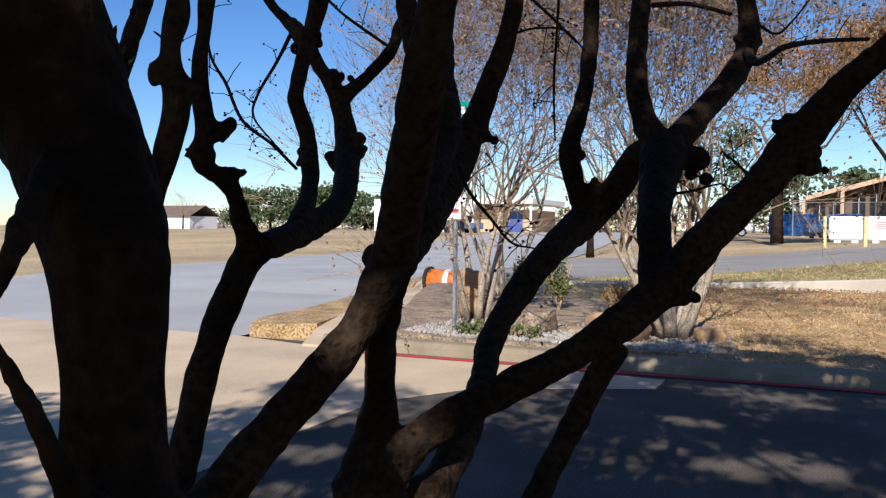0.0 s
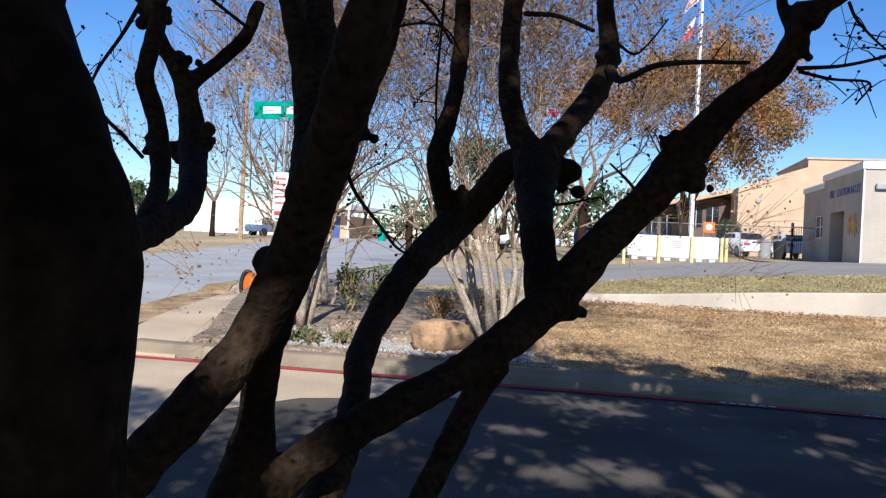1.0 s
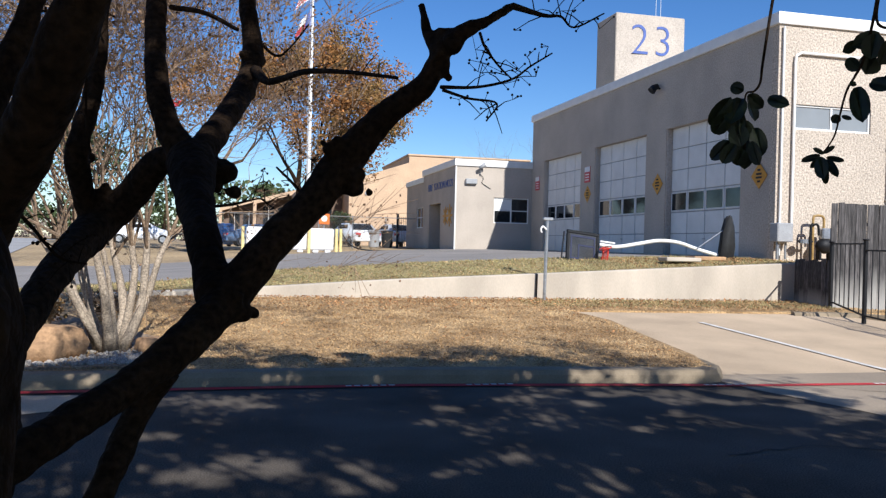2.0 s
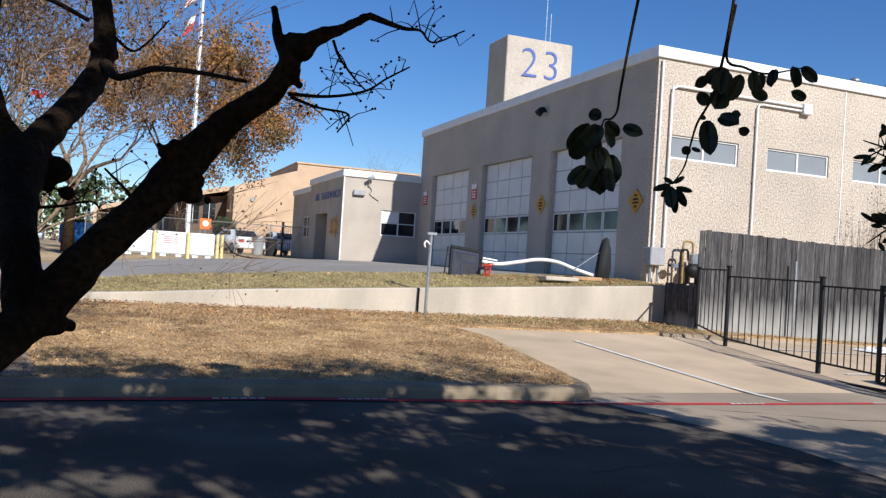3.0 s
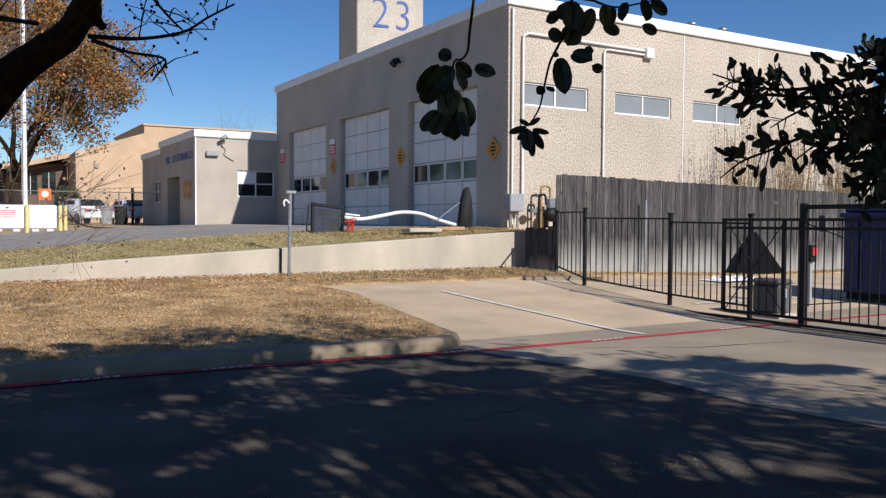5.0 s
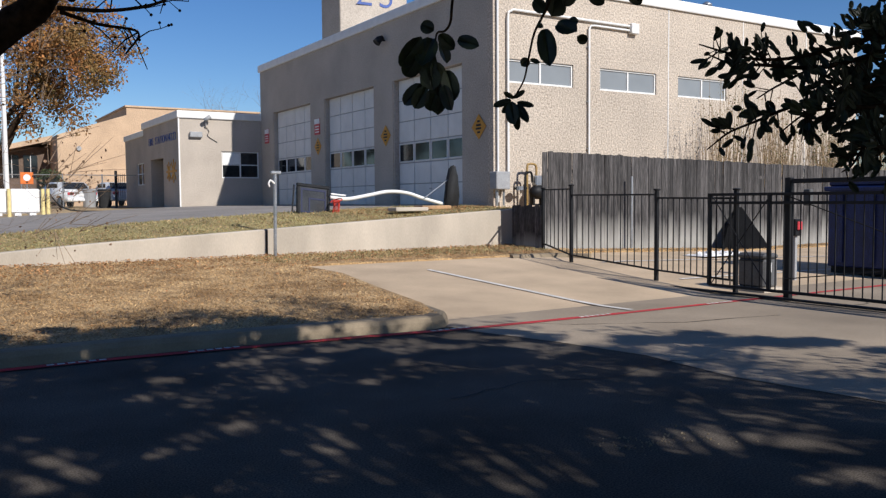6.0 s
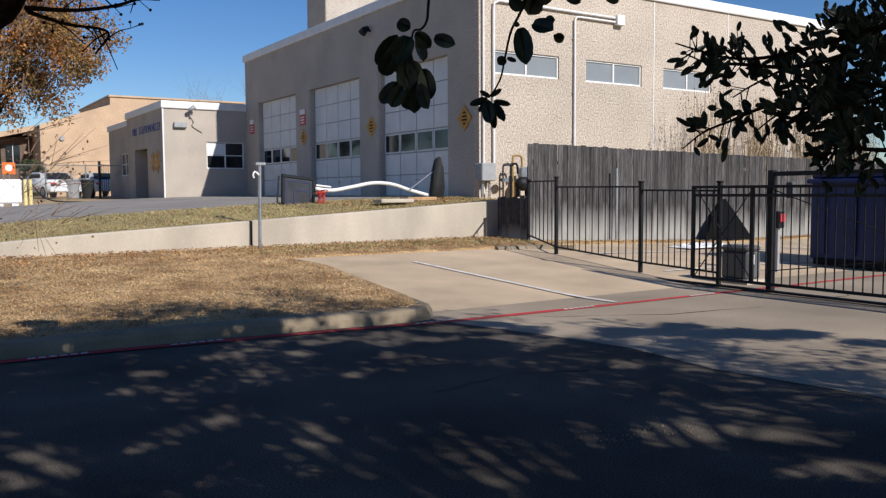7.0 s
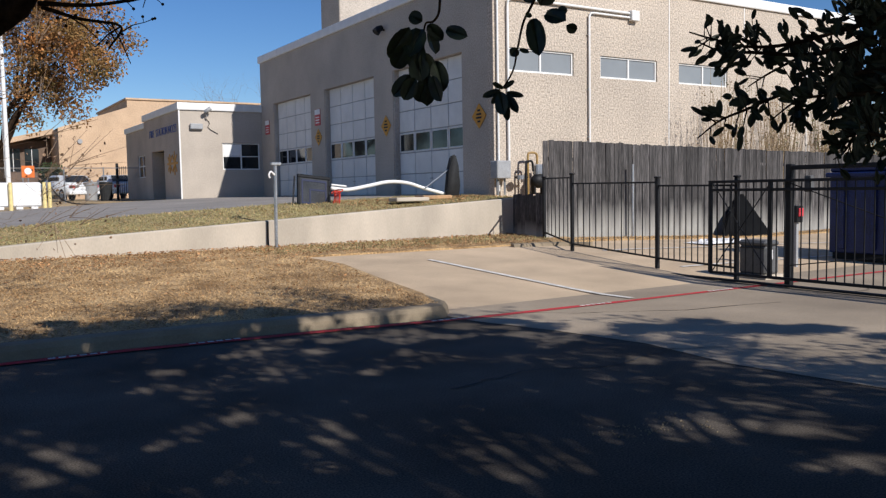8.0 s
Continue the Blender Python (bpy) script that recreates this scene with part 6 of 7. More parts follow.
def near_myrtle():
    t = thing("crape_myrtle", (0, 0, 0), "knotty many-limbed crape myrtle close to the camera, bark darkened for shade", "tree")
    # all limbs and knots grown together into one wood
    bm = bmesh.new()
    for k, (name, rows) in enumerate(BOUGHS.items()):
        if "limb_f" not in name and name != "limb_i":
            # the wood is slimmer than its knots and leans to the lit side
            slim = 0.92 if "limb_e" in name or name == "limb_b" else 0.78 if "limb_a" in name else 0.82
            rows = [(x + 0.7 * (1 - slim) * r, y, z - 0.5 * (1 - slim) * r, r * slim) for x, y, z, r in rows]
        pts = curve_pts(rows, 7)
        tube(bm, [p[:3] for p in pts], [max(0.006, p[3] * (1 + 0.10 * noise.noise(Vector(p[:3]) * 14))) for p in pts], 16)
    for k, (x, y, z, r) in enumerate(KNOTS):
        for j in range(7):
            o = Vector((noise.noise((k, j, 1.5)), noise.noise((k, j, 7.5)), noise.noise((k, j, 3.3)))) * r * 1.75
            bmesh.ops.create_icosphere(bm, subdivisions=2, radius=r * (0.72, 0.55, 0.5, 0.45, 0.4, 0.36, 0.3)[j], matrix=Matrix.Translation(Vector((x, y, z)) + (o if j else o * 0.2)))
    foot = Vector((-0.45, 1.35, 0.0))
    for k, name in enumerate(("limb_e", "limb_c", "limb_d", "limb_g", "limb_e_low", "limb_f", "limb_i")):
        x, y, z, r = BOUGHS[name][-1] if name == "limb_d" else BOUGHS[name][0]
        base = foot.lerp(Vector((x, y, 0)), 0.75 if name in ("limb_f", "limb_i", "limb_g") else 0.35)
        a = Vector((x, y, z))
        tube(bm, [base + Vector((0, 0, -0.1)), base.lerp(a, 0.5) + Vector((0, 0, 0.05)), a + Vector((0, 0, 0.03))], [r * 1.35, r * 1.15, r * 0.98], 14)
    bmesh.ops.recalc_face_normals(bm, faces=bm.faces)
    me = bpy.data.meshes.new("wood")
    bm.to_mesh(me)
    bm.free()
    tmp = bpy.data.objects.new("wood", me)
    scene.collection.objects.link(tmp)
    rm = tmp.modifiers.new("grown", "REMESH")
    rm.mode, rm.voxel_size = "VOXEL", 0.0052
    sm = tmp.modifiers.new("soft", "SMOOTH")
    sm.factor, sm.iterations = 0.5, 14
    wood = bpy.data.meshes.new_from_object(tmp.evaluated_get(bpy.context.evaluated_depsgraph_get()))
    bpy.data.objects.remove(tmp)
    n = len(wood.vertices)
    co, no = np.empty(n * 3), np.empty(n * 3)
    wood.vertices.foreach_get("co", co), wood.vertices.foreach_get("normal", no)
    co, no = co.reshape(-1, 3), no.reshape(-1, 3)
    rise = np.array([0.0035 * noise.noise(Vector(c) * 22) + 0.0025 * noise.noise(Vector((c[0] * 60, c[1] * 60, c[2] * 18))) for c in co])
    wood.vertices.foreach_set("co", (co + no * rise[:, None]).ravel())
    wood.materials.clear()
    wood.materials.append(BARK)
    for p in wood.polygons:
        p.use_smooth = True
    ob = new("trunk", wood)
    ob.parent = t
    ob["label"] = "knotted trunk and limbs, darkened for shade"
    rng = random.Random(2)
    for k, rows in enumerate(TWIGS):
        pts = curve_pts(rows, 6)
        bm = tube(bmesh.new(), [p[:3] for p in pts], [max(0.0008, p[3]) for p in pts], 6)
        # side spurs, ending in round seed capsules
        for j in range(4, len(pts) - 1, 2):
            p = Vector(pts[j][:3])
            e = Vector((rng.gauss(0, 1), rng.gauss(0, 0.6), rng.gauss(0.2, 0.8))).normalized()
            L = rng.uniform(0.02, 0.08)
            q = p + e * L
            tube(bm, [p, p + e * L * 0.5 + Vector((0, 0, 0.004)), q], [0.0016, 0.0013, 0.0009], 4)
            for _ in range(rng.randint(0, 3)):
                s = q + Vector((rng.gauss(0, 0.014), rng.gauss(0, 0.014), rng.gauss(0, 0.014)))
                tube(bm, [q, s], 0.0008, 3)
                bmesh.ops.create_icosphere(bm, subdivisions=1, radius=0.0031, matrix=Matrix.Translation(s))
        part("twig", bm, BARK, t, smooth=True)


near_myrtle()


# ---------------------------------------------------------------- the evergreen oak that overhangs the camera
# openings in the crown: where their light falls on the street, and how wide
GAPS = [(1.47, 5.14, 0.17), (0.69, 4.74, 0.2), (2.73, 3.11, 0.2), (3.85, 3.38, 0.2), (4.29, 2.99, 0.28), (4.01, 2.5, 0.22), (2.17, 4.66, 0.16), (3.51, 6.36, 0.28), (4.65, 5.82, 0.2), (4.82, 4.95, 0.16), (1.62, 6.8, 0.16), (1.81, 5.21, 0.12), (4.36, 6.77, 0.18), (3.31, 3.48, 0.12), (1.79, 3.94, 0.12), (1.36, 4.08, 0.12), (-2.84, 4.14, 0.24), (-0.05, 5.14, 0.26), (-0.73, 6.1, 0.16), (-0.29, 7.27, 0.16), (-3.07, 4.76, 0.14), (-2.55, 3.51, 0.16), (0.06, 7.04, 0.14), (-0.75, 5.27, 0.1), (1.17, 4.83, 0.12), (1.4, 6.28, 0.14), (0.64, 5.04, 0.16), (3.06, 5.82, 0.22), (4.81, 6.53, 0.2), (3.35, 7.24, 0.18), (1.94, 4.41, 0.14)]
GAPS += [(3.0, 6.9, 0.2), (3.9, 6.95, 0.22), (5.2, 6.9, 0.25), (2.4, 7.2, 0.15), (4.9, 6.2, 0.2), (5.6, 6.4, 0.25)]
GAPS += [(-0.88, 2.55, 0.17), (-0.93, 2.72, 0.12), (-0.70, 2.9, 0.08)]
GAPS += [(x + dx, 8.2 - 0.3 * abs(dx), 0.075) for x in (-1.3, -0.6, 0.3, 1.0, 1.9, 2.6) for dx in (-0.14, 0.0, 0.17)]
GAPS += [(3.4, 8.12, 0.17), (3.85, 8.06, 0.14), (4.5, 7.98, 0.16), (4.1, 7.3, 0.24), (4.7, 7.25, 0.26), (3.6, 7.35, 0.16)]


def crown_leaves(name, clumps, per, size, seed, parent, o):
    """Leaf clumps of the crown with ragged openings."""
    rng = np.random.default_rng(seed)
    p = cloud(rng, clumps, per)
    gx, gy = p[:, 0] + o.x - 0.33 * p[:, 2], p[:, 1] + o.y + 1.39 * p[:, 2]
    keep = np.ones(len(p), bool)
    wob = np.array([noise.noise((a * 3.5, b * 2.2, 0.5)) for a, b in zip(gx, gy)])
    luck = rng.random(len(p))
    for x, y, r in GAPS:
        d = np.hypot((gx - x) * 0.8, (gy - y) * 1.05) / r + wob * 1.1
        keep &= (d > 1.0) | (luck < 0.03)
    p = p[keep]
    n = len(p)
    s = rng.uniform(0.6, 1.3, n) * size
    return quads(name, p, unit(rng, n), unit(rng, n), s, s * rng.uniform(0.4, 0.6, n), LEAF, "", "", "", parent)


def shade_oak():
    t = thing("evergreen_oak", (3.2, -4.6, 0), "large evergreen oak whose boughs overhang the street", "tree")
    o = Vector((3.2, -4.6, 0))
    rng = random.Random(9)
    part("trunk", tube(bmesh.new(), [(0, 0, -0.2), (0.05, 0, 1.2), (0.1, 0.1, 2.6), (0.0, 0.3, 3.6)], [0.42, 0.33, 0.29, 0.24], 14, lumps=0.2), BARK, t, smooth=True)
    clumps = []
    for k in range(420):
        x, y, z = rng.uniform(-3.6, 8.0), rng.uniform(-4.2, 1.9), rng.uniform(3.2, 6.4)
        gx, gy = x - 0.33 * z, y + 1.39 * z
        if gy > 8.2 and rng.random() < 0.5 or gy > 9.9 or gx > 6.5 - 0.4 * max(0, gy - 4) + rng.gauss(0, 0.7) and gy > 4.3:
            continue
        if gx < (-3.5 if gy < 6.0 else -2.3) + rng.gauss(0, 0.35) or gy < 1.5:
            continue
        r = rng.uniform(0.38, 0.72)
        clumps.append((x - o.x, y - o.y, z, r, r, r * 0.6))
    # extra clumps out of view, set to keep sun off the near myrtle
    for k in range(60):
        z = rng.uniform(3.3, 5.6)
        x, y = 0.33 * (z - 1.4) + rng.gauss(-0.1, 0.45), 1.5 - 1.39 * (z - 1.4) + rng.gauss(0, 0.4)
        r = rng.uniform(0.4, 0.6)
        clumps.append((x - o.x, y - o.y, z, r, r, r * 0.6))
    # small unseen clumps placed to break up the shadow's sunny margin
    for k in range(76):
        u = rng.random()
        gx, gy = -1.6 + 5.2 * u + rng.gauss(0, 0.2), 8.45 + rng.gauss(0, 0.35)
        if k % 2:
            gx, gy = 3.6 + 4.0 * u, 7.45 - 2.6 * u + rng.gauss(0, 0.4)
        z = rng.uniform(3.6, 5.4)
        r = rng.uniform(0.12, 0.26)
        clumps.append((gx + 0.33 * z - o.x, gy - 1.39 * z - o.y, z, r * 1.3, r, r * 0.5))
    edge = random.Random(31)
    for k in range(70):
        # over the kerb and over the street corner
        gx, gy = (edge.uniform(-2.0, 3.1), edge.gauss(8.15, 0.2)) if k < 42 else (edge.uniform(-6.2, -3.2), edge.uniform(2.0, 4.4))
        z, r = edge.uniform(3.6, 5.2), edge.uniform(0.2, 0.34) if k < 42 else edge.uniform(0.3, 0.5)
        clumps.append((gx + 0.33 * z - o.x, gy - 1.39 * z - o.y, z, r * 1.2, r, r * 0.6))
    for k in range(16):
        z, r = rng.uniform(3.6, 5.4), rng.uniform(0.35, 0.55)
        clumps.append((rng.uniform(0.6, 2.5) + 0.33 * z - o.x, rng.uniform(4.9, 6.9) - 1.39 * z - o.y, z, r, r, r * 0.6))
    # unseen foliage at the back, added only to hold off sky light
    behind = []
    for k in range(260):
        x, y, z = rng.uniform(-10, 13), rng.uniform(-10, -3.6), rng.uniform(3.0, 8.5)
        if y + 1.39 * z < 2.4:
            r = rng.uniform(0.8, 1.4)
            behind.append((x - o.x, y - o.y, z, r, r, r * 0.7))
    bm = bmesh.new()
    for c in clumps[::6]:
        q = Vector(c[:3])
        tube(bm, [(0, 0.3, 3.4), Vector((0, 0.3, 3.6)).lerp(q, 0.5) + Vector((0, 0, 0.5)), q], [0.05, 0.03, 0.01], 6)
    part("branchwork", bm, BARK, t)
    crown_leaves("crown", clumps, 280, 0.095, 17, t, o)
    # the added sky-blocking foliage, in larger leaves
    crown_leaves("crown", behind, 150, 0.3, 18, t, o)
    pos, ax, size, girth = [], [], [], []

    def leaf(u, v, w, length, width, heading):
        h = radians(heading)
        a = hung(math.cos(h), math.sin(h), rng.gauss(0, 0.35)) - hung(0, 0)
        pos.append(hung(u, v, w) - o), ax.append(a.normalized()), size.append(length), girth.append(width)

    for line, twig_leaves in SHOOTS:
        pts = curve_pts([(u / 100, v / 100, 0, 0) for u, v in line], 6)
        part("stem", tube(bmesh.new(), [hung(p[0], p[1]) - o for p in pts], [0.0045 - 0.003 * k / len(pts) for k in range(len(pts))], 6), BARK, t)
        for u, v, length, width, heading in twig_leaves:
            leaf(u / 100, v / 100, rng.gauss(0, 0.02), length / 100, width / 100, heading)
    twigs = bmesh.new()
    for line, count in REACHES:
        deep = rng.uniform(-0.12, 0.25)
        pts = curve_pts([(u / 100, v / 100, 0, 0) for u, v in line], 8)
        bm = tube(bmesh.new(), [hung(p[0], p[1], deep) - o for p in pts], [0.007 - 0.0055 * k / len(pts) for k in range(len(pts))], 6)
        for k in range(count):
            # twigs thicken away from the tip; each carries a few leaves
            i = min(len(pts) - 2, int((1 - rng.random() ** 0.8) * 0.90 * len(pts)))
            p, q = pts[i], pts[i + 1]
            along = math.degrees(math.atan2(q[1] - p[1], q[0] - p[0]))
            near_tip = i / len(pts)
            reach = rng.uniform(0.012, 0.022 + 0.12 * (1 - near_tip))
            h = along + rng.choice((-1, 1)) * rng.uniform(35, 80)
            e = (p[0] + reach * math.cos(radians(h)), p[1] + reach * math.sin(radians(h)))
            w = deep + rng.gauss(0, 0.04)
            tube(twigs, [hung(p[0], p[1], deep) - o, hung(e[0], e[1], w) - o], [0.002, 0.001], 4)
            for j in range(rng.randint(2, 4) if near_tip < 0.8 else 1):
                f = 1 - 0.3 * j
                leaf(p[0] + (e[0] - p[0]) * f, p[1] + (e[1] - p[1]) * f, w, rng.uniform(0.026, 0.042), rng.uniform(0.011, 0.017), h + rng.gauss(0, 38))
        part("stem", bm, BARK, t)
    tagged(part("twigwork", twigs, BARK, t), kind="stuff")
    P, A = np.array([tuple(p) for p in pos]), np.array([tuple(p) for p in ax])
    rg = np.random.default_rng(3)
    toward = np.tile(np.array([[-0.528, -0.847, 0.06]]), (len(P), 1)) + rg.normal(size=P.shape) * 0.28
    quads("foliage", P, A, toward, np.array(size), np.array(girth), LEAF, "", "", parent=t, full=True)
    # a tuft of small leaves above the nearest limb
    a = np.array([(-0.40, 0.37, 1.56)]) + rg.normal(size=(150, 3)) * np.array([[0.05, 0.03, 0.04]])
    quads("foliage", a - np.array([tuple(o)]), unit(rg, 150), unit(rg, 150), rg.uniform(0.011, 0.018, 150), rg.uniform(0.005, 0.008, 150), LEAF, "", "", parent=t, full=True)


shade_oak()


# ---------------------------------------------------------------- fences, boards and pickets
def gate_and_iron():
    f = thing("iron_fence", (0, 0, 0), "black iron picket fence along the apron edge", "fence")
    posts = [(11.40, 14.18, 0.33, 1.64), (10.46, 12.17, 0.22, 1.66), (10.11, 9.67, 0.12, 1.54), (9.99, 8.02, 0.08, 1.52)]
    for x, y, z, h in posts:
        p = part("post", B(x - 0.03, x + 0.03, y - 0.03, y + 0.03, z - 0.15, h, bevel=0.006), BLACK, f)
        part("cap", B(x - 0.045, x + 0.045, y - 0.045, y + 0.045, h, h + 0.03, bevel=0.012), BLACK, p)
    pick = None
    for seg, ((x0, y0, z0, _), (x1, y1, z1, _)) in enumerate(zip(posts, posts[1:])):
        top = (1.62, 1.49, 1.42)[seg]
        for za, zb in ((top, top - 0.015), (z0 + 0.13, z1 + 0.13)):
            part("rail", T([(x0, y0, za), (x1, y1, zb)], 0.02, 4), BLACK, f)
        L = math.hypot(x1 - x0, y1 - y0)
        n = {0: 7, 1: 13}.get(seg, int(L / 0.12))
        for k in range(1, n):
            u = k / n
            x, y, z = x0 + (x1 - x0) * u, y0 + (y1 - y0) * u, z0 + (z1 - z0) * u
            if pick is None:
                pick = bpy.data.meshes.new("picket")
                b = B(-0.0065, 0.0065, -0.0065, 0.0065, 0, 1)
                b.to_mesh(pick)
                b.free()
                pick.materials.append(BLACK)
            ob = new("picket", pick)
            ob.parent = f
            ob.matrix_local = Matrix.LocRotScale((x, y, z + 0.12), None, (1, 1, top - 0.12 - z))
    g = thing("iron_gate", (0, 0, 0), "black iron sliding gate with diagonal braces", "gate")
    y0, y1, x, zb, zt = 8.42, 1.2, 9.90, 0.13, 1.46
    for z in (zb, zt, zt - 0.12):
        part("gate_rail", B(x - 0.02, x + 0.02, y1, y0, z - 0.02, z + 0.02, bevel=0.004), BLACK, g)
    for y in (y0, 7.40, 5.0, 3.1, y1):
        part("gate_upright", B(x - 0.025, x + 0.025, y - 0.025, y + 0.025, zb, zt + 0.02, bevel=0.004), BLACK, g)
    for a, b in (((y0, zt), (7.40, zb)), ((y0, zb), (7.40, zt)), ((7.2, 1.45), (5.0, 0.7)), ((7.2, 0.3), (5.0, 0.62))):
        part("brace", T([(x + 0.03, a[0], a[1]), (x + 0.03, b[0], b[1])], 0.008, 5), BLACK, g)
    y = y0 - 0.125
    while y > y1:
        ob = new("picket", pick)
        ob.parent = g
        ob.matrix_local = Matrix.LocRotScale((x, y, zb), None, (1, 1, zt - zb))
        y -= 0.125
    part("gate_track", B(x - 0.05, x + 0.05, y1, y0 + 3.2, 0.022, 0.05, bevel=0.004), BLACK, g, "dark ground track")
    for y, h in ((7.17, 1.68),):
        p = part("guide_post", B(x + 0.06, x + 0.15, y - 0.045, y + 0.045, -0.05, h, bevel=0.008), BLACK, g, "taller guide post")
    part("latch_box", B(x + 0.16, x + 0.24, 6.9, 7.0, 1.3, 1.52, bevel=0.01), HOUSING, g)
    part("top_beam", B(x + 0.07, x + 0.13, 2.0, 7.12, 1.60, 1.66, bevel=0.006), BLACK, g)
    o = thing("gate_operator", (10.72, 8.2, 0.02), "dark grey gate motor box with a white label", "gate operator")
    part("housing", B(-0.16, 0.16, -0.24, 0.24, 0.05, 0.47, bevel=0.03), HOUSING, o)
    part("hood", B(-0.17, 0.17, -0.25, 0.25, 0.47, 0.56, bevel=0.035), HOUSING, o)
    part("plinth", B(-0.22, 0.22, -0.29, 0.29, -0.06, 0.05), WALLCON, o)
    part("label_plate", B(-0.08, 0.0, -0.246, -0.241, 0.28, 0.42), SIGNW, o)
    part("seam", B(-0.166, -0.161, -0.22, 0.22, 0.44, 0.45), BLACK, o)
    k = thing("keypad_post", (12.4, 8.75, 0.05), "slim grey post with a red and black keypad", "keypad")
    part("post", B(-0.03, 0.03, -0.03, 0.03, -0.05, 1.0, bevel=0.005), GREYP, k)
    part("keypad", B(-0.09, 0.07, -0.08, 0.08, 0.72, 1.0, bevel=0.01), BLACK, k)
    part("red_cover", B(-0.07, 0.05, -0.11, -0.081, 0.82, 0.96, bevel=0.01), SIGNR, k)
    w = thing("white_sheet", (14.7, 12.25, 0.16), "crumpled white plastic sheet lying on the concrete", "sheet")
    bm = bmesh.new()
    n, m = 22, 10
    grid = [[bm.verts.new((-0.75 + 1.5 * i / n, -0.35 + 0.7 * j / m, 0.02 + (0.05 + 0.09 * noise.noise((i * 0.45, j * 0.5, 2.0)) + 0.05 * noise.noise((i * 1.1, j * 1.3, 5.0))) * math.sin(math.pi * i / n) ** 0.5 * math.sin(math.pi * j / m) ** 0.5)) for j in range(m + 1)] for i in range(n + 1)]
    for p, q in zip(grid, grid[1:]):
        for j in range(m):
            bm.faces.new((p[j], q[j], q[j + 1], p[j + 1]))
    part("folds", bm, SIGNW, w)
    # dark triangle at the fence foot, built as a thin black panel
    s = thing("triangle_panel", (17.6, 14.05, 0.12), "black triangular panel leaning on the wood fence", "tarp")
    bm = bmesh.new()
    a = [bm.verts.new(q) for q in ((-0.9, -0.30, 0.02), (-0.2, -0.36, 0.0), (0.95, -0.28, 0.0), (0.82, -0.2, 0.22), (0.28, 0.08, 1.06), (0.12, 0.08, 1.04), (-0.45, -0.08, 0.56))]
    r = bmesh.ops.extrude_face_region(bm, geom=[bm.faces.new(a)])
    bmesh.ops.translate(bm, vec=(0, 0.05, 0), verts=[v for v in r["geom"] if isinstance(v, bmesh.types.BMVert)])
    part("sheet", bm, BLACKPANEL, s)


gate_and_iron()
strip("stall_line", (11.0, 11.9), (22, 11.2), 0.10, apron, LINE, "white painted parking stall line")
strip("stall_line", (10.6, 9.6), (22, 9.2), 0.10, apron, LINE, "white painted parking stall line")


def wood_fence():
    f = thing("wood_fence", (0, 0, 0), "weathered grey vertical-board wood privacy fence", "fence")
    rng = random.Random(5)
    kinds = []
    for k in range(5):
        bm = B(-0.0685, 0.0685, -0.009, 0.009, 0, 1)
        for v in bm.verts:
            v.co.x += rng.gauss(0, 0.0025)
            v.co.z += rng.gauss(0, 0.003) if v.co.z > 0.5 else 0
        me = bpy.data.meshes.new("board")
        bm.to_mesh(me)
        bm.free()
        me.materials.append(FENCEW)
        kinds.append(me)
    def board(x, y, z, h, turn):
        ob = new("board", kinds[rng.randrange(5)])
        ob.parent = f
        ob.matrix_local = Matrix.LocRotScale((x, y, z), Euler((rng.gauss(0, 0.005), rng.gauss(0, 0.0025), turn)), (1, 1, h))
    x = 11.5
    while x < 34:
        z = max(0.05, 0.33 - 0.045 * (x - 11.5))
        board(x, 14.24 + rng.gauss(0, 0.005), z, 2.45 - 0.018 * (x - 11.5) + rng.gauss(0, 0.008) - z, 0)
        x += 0.139
    y = 14.32
    while y < 15.4:
        board(11.46, y, 0.3, 0.98 + rng.gauss(0, 0.02), math.pi / 2)
        y += 0.139
    for z in (0.65, 1.35, 2.05):
        part("rail", T([(11.48, 14.285, z), (34, 14.285, z - 0.3)], 0.05, 4), FENCEW, f)
    for x in span(11.6, 33.6, 9):
        part("post", B(x - 0.045, x + 0.045, 14.34, 14.43, 0, 1.95), FENCEW, f)
    p = thing("pipe_post", (13.9, 14.05, 0.28), "short galvanised pipe post beside the wood fence", "post")
    part("pole", T([(0, 0, -0.1), (0, 0, 1.65)], 0.03, 8), GREYM, p)


wood_fence()
tagged(mesh_ob("far_verge", B(-40, 40, -8, 1.69, -0.2, 0.13, bevel=0.03), LAWN), "dry grass verge under the near trees", "lawn", kind="structure")
tagged(mesh_ob("near_kerb", B(-40, 40, 1.695, 1.87, -0.2, 0.15, bevel=0.02), KERB), "tan concrete kerb at the near verge", "kerb", kind="structure")


def blades(name, n, area, zf, size, material, label, seed, inside=None, upright=1.0):
    rng = np.random.default_rng(seed)
    x0, x1, y0, y1 = area
    P = np.stack([rng.uniform(x0, x1, n), rng.uniform(y0, y1, n), np.zeros(n)], 1)
    keep = np.array([inside is None or inside(p[0], p[1]) for p in P])
    P = P[keep]
    P[:, 2] = [zf(p[0], p[1]) for p in P]
    ax = unit(rng, len(P)) * 0.9
    ax[:, 2] = np.abs(ax[:, 2]) * 0.5 + upright * 0.5
    ax /= np.linalg.norm(ax, axis=1)[:, None]
    s = rng.uniform(0.5, 1.3, len(P)) * size
    quads(name, P, ax, unit(rng, len(P)), s, s * 0.16, material, label, "grass", "stuff")


def on_lawn(x, y):
    edge = 4.95 + 0.17 * min(3.6, max(0, y - 8.4)) - 0.1 * max(0, y - 12.1)
    return (x < edge and x > -2 and y > kerb_line(x) + 0.2) or (y > 13.45 and x > 5)


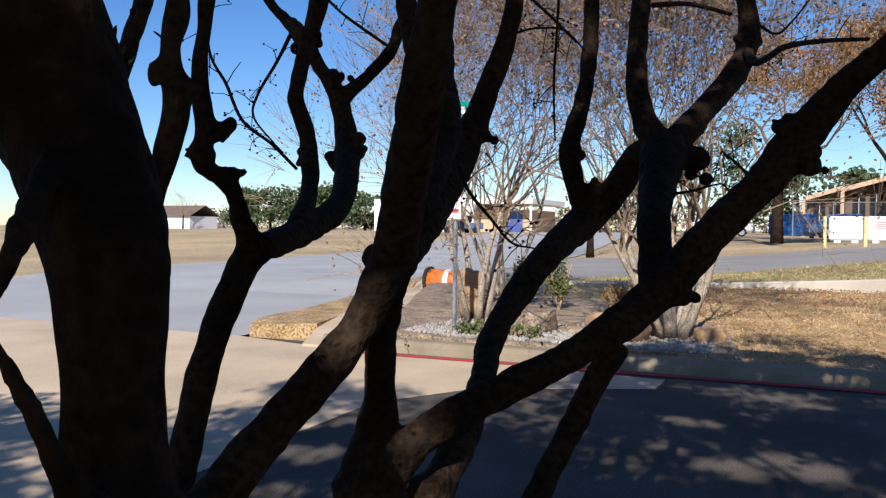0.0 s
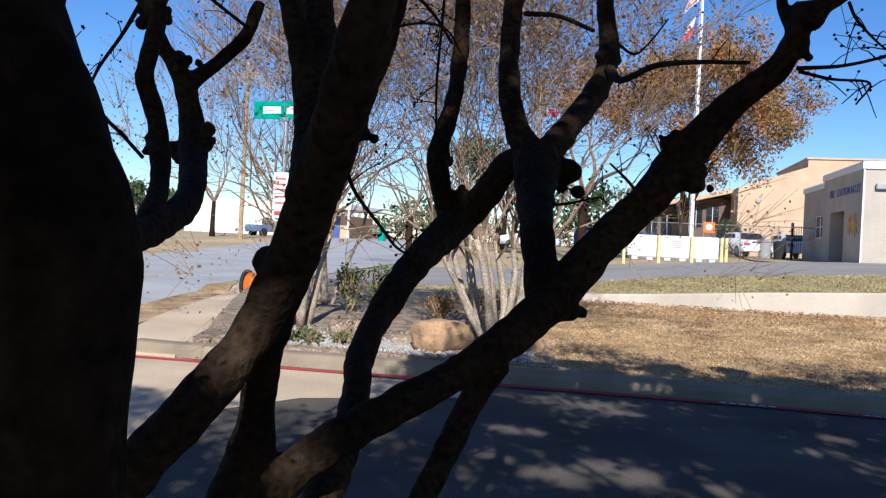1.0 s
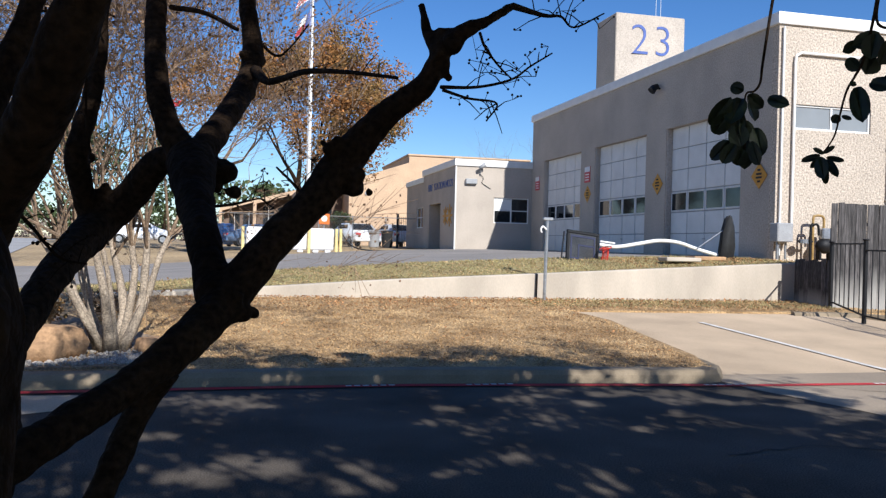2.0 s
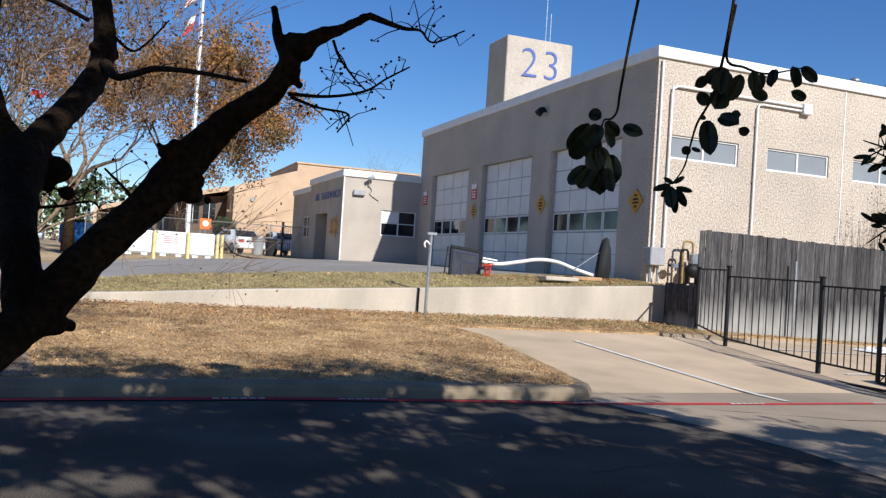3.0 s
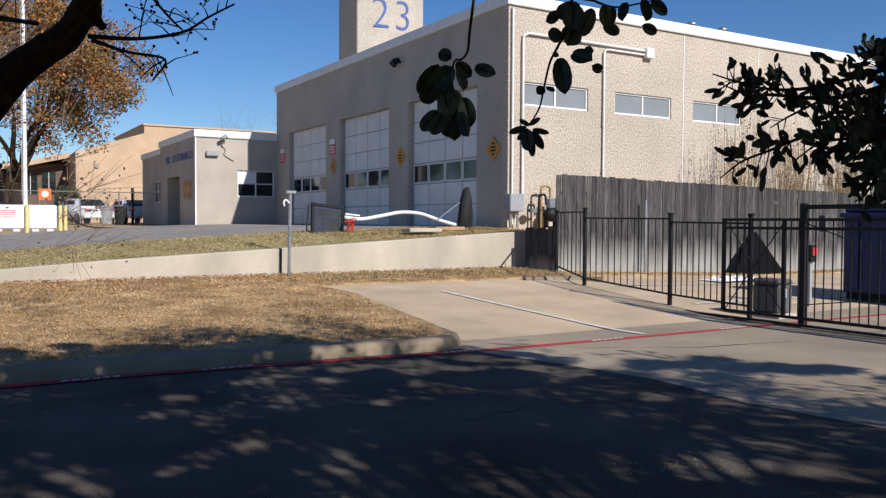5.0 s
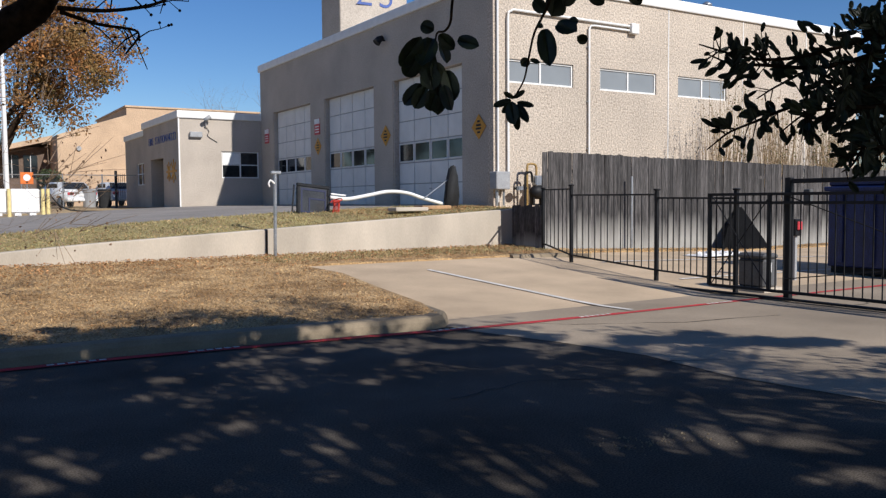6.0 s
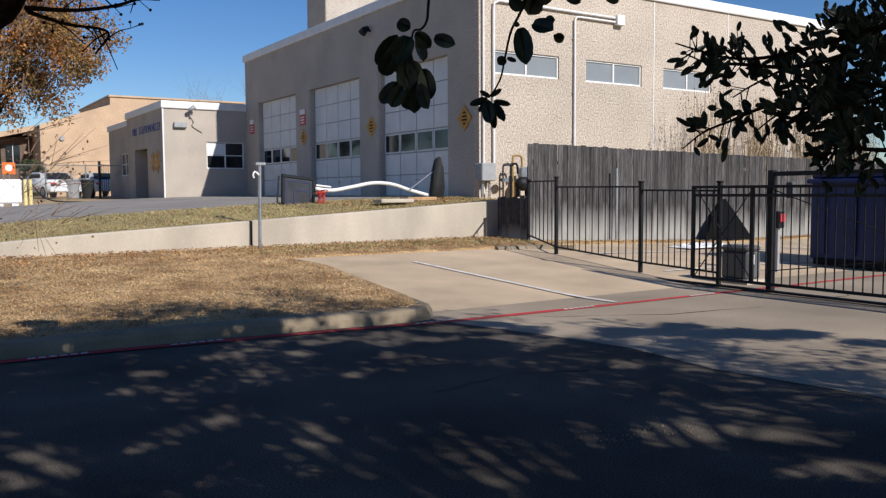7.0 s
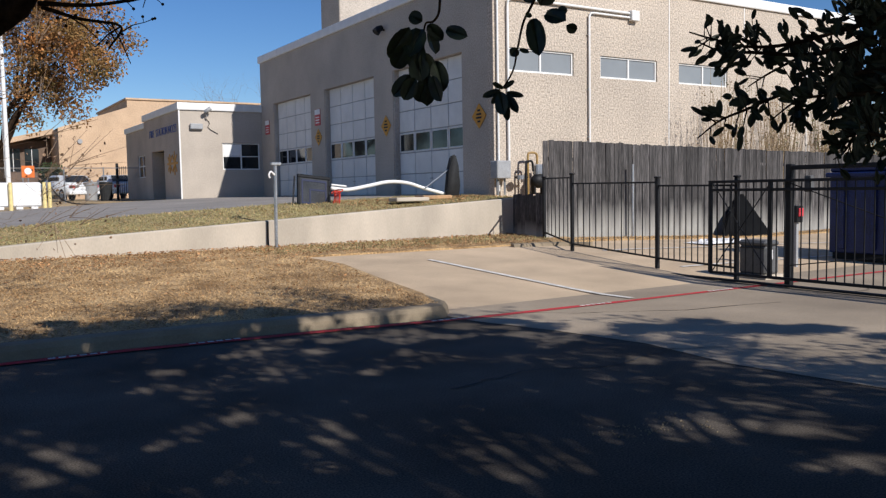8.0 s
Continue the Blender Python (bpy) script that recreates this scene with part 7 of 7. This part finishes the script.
blades("lawn_grass", 80000, (-2, 11.4, 7.95, 15.38), lower, 0.044, BLADE, "short dry winter grass", 1, on_lawn, 0.35)
blades("lawn_edge_grass", 9000, (-2, 11.4, 13.9, 15.38), lower, 0.06, BLADEG, "green grass tufts along the wall", 2, lambda x, y: x > 5.0, 0.5)
blades("verge_grass", 26000, (-6, 12.0, 15.65, 18.0), lambda x, y: verge(x, y) + 0.005, 0.06, BLADEG, "thin green grass on the strip", 3, None, 0.5)
blades("verge_dry_grass", 9000, (-6, 12.0, 15.65, 18.0), lambda x, y: verge(x, y) + 0.005, 0.06, BLADE, "dry grass on the strip", 4, None, 0.4)


def litter(name, n, area, zf, seed, label, inside=None):
    rng = np.random.default_rng(seed)
    x0, x1, y0, y1 = area
    P = np.stack([rng.uniform(x0, x1, n), y1 - (y1 - y0) * rng.random(n) ** 1.8, np.zeros(n)], 1)
    P = P[[inside is None or inside(p[0], p[1]) for p in P]]
    P[:, 2] = [zf(p[0], p[1]) + 0.03 for p in P]
    ax = unit(rng, len(P))
    ax[:, 2] *= 0.3
    ax /= np.linalg.norm(ax, axis=1)[:, None]
    up = np.tile([[0.0, 0.0, 1.0]], (len(P), 1)) + rng.normal(size=P.shape) * 0.3
    s = rng.uniform(0.025, 0.055, len(P))
    quads(name, P, ax, up, s, s * 0.6, LITTER, label, "leaves", "stuff", fold=0.3)


litter("fallen_leaves", 2000, (-1, 11.3, 13.2, 15.36), lower, 6, "brown fallen leaves drifted along the retaining wall", on_lawn)
litter("fallen_leaves", 900, (-2, 5.8, 8.5, 15.3), lower, 7, "brown fallen leaves scattered on the lawn", on_lawn)
litter("fallen_leaves", 900, (8, 12.0, 15.8, 17.4), lambda x, y: verge(x, y), 8, "brown leaves round the toppled hoop")


def cracks():
    rng = random.Random(12)
    for pts in ([(3.2, 5.0), (3.9, 5.15), (4.6, 4.9), (5.4, 5.1), (6.0, 4.9)], [(9.3, 6.9), (9.9, 6.5), (10.4, 6.35), (11.0, 6.5)], [(5.4, 7.9), (6.2, 7.2), (7.3, 6.6), (9.0, 6.3)]):
        bm = bmesh.new()
        path = []
        for a, b in zip(pts, pts[1:]):
            for k in range(6):
                u = k / 6
                path.append((a[0] + (b[0] - a[0]) * u + rng.gauss(0, 0.02), a[1] + (b[1] - a[1]) * u + rng.gauss(0, 0.02)))
        prev = None
        for x, y in path:
            w = rng.uniform(0.006, 0.018)
            cur = (bm.verts.new((x, y - w, 0.005)), bm.verts.new((x, y + w, 0.005)))
            if prev:
                bm.faces.new((prev[0], cur[0], cur[1], prev[1]))
            prev = cur
        tagged(mesh_ob("crack", bm, DARK, recalc=False), "dark crack in the concrete street", "crack", kind="structure")


cracks()
for k, x in enumerate((0.9, 2.1, 4.6, 6.6, 8.8)):
    bm = bmesh.new()
    for j in range(6):
        y = lerp_table(REDLINE, x)
        a = x + j * 0.085
        v = [bm.verts.new(q) for q in ((a, y - 0.03, 0.0145), (a + 0.06, y - 0.03, 0.0145), (a + 0.06, y + 0.03, 0.0145), (a, y + 0.03, 0.0145))]
        bm.faces.new(v)
    tagged(mesh_ob("fire_lane_stencil", bm, LINE, recalc=False), "worn white stencil marks on the red line", "road marking", kind="structure")


patch("fence_verge", [(11.6, 13.55), (24, 13.55), (24, 14.2), (11.6, 14.2)], lambda x, y: apron(x, y) + 0.03, LAWN, "strip of dry grass under the wood fence", "lawn", cell=1.0, thick=0.1)
blades("fence_grass", 5000, (11.6, 24, 13.55, 14.2), lambda x, y: apron(x, y) + 0.02, 0.05, BLADE, "dry grass under the fence", 9, None, 0.5)


def broken_patch():
    """Crumbled concrete with loose pale chips beside the crack."""
    rng = random.Random(21)
    bm = bmesh.new()
    for _ in range(110):
        a = rng.random()
        x, y = 3.3 + 0.75 * a + rng.gauss(0, 0.10), 3.62 - 0.26 * a + rng.gauss(0, 0.09)
        r = rng.uniform(0.003, 0.011)
        m = Matrix.Translation((x, y, r * 0.3)) @ Euler((rng.random() * 6, rng.random() * 6, rng.random() * 6)).to_matrix().to_4x4() @ Matrix.Diagonal((r, r * rng.uniform(0.6, 1), r * 0.5, 1))
        bmesh.ops.create_icosphere(bm, subdivisions=1, radius=1, matrix=m)
    tagged(mesh_ob("broken_concrete", bm, KERB), "loose pale chips of crumbled street concrete", "gravel", kind="stuff")


broken_patch()
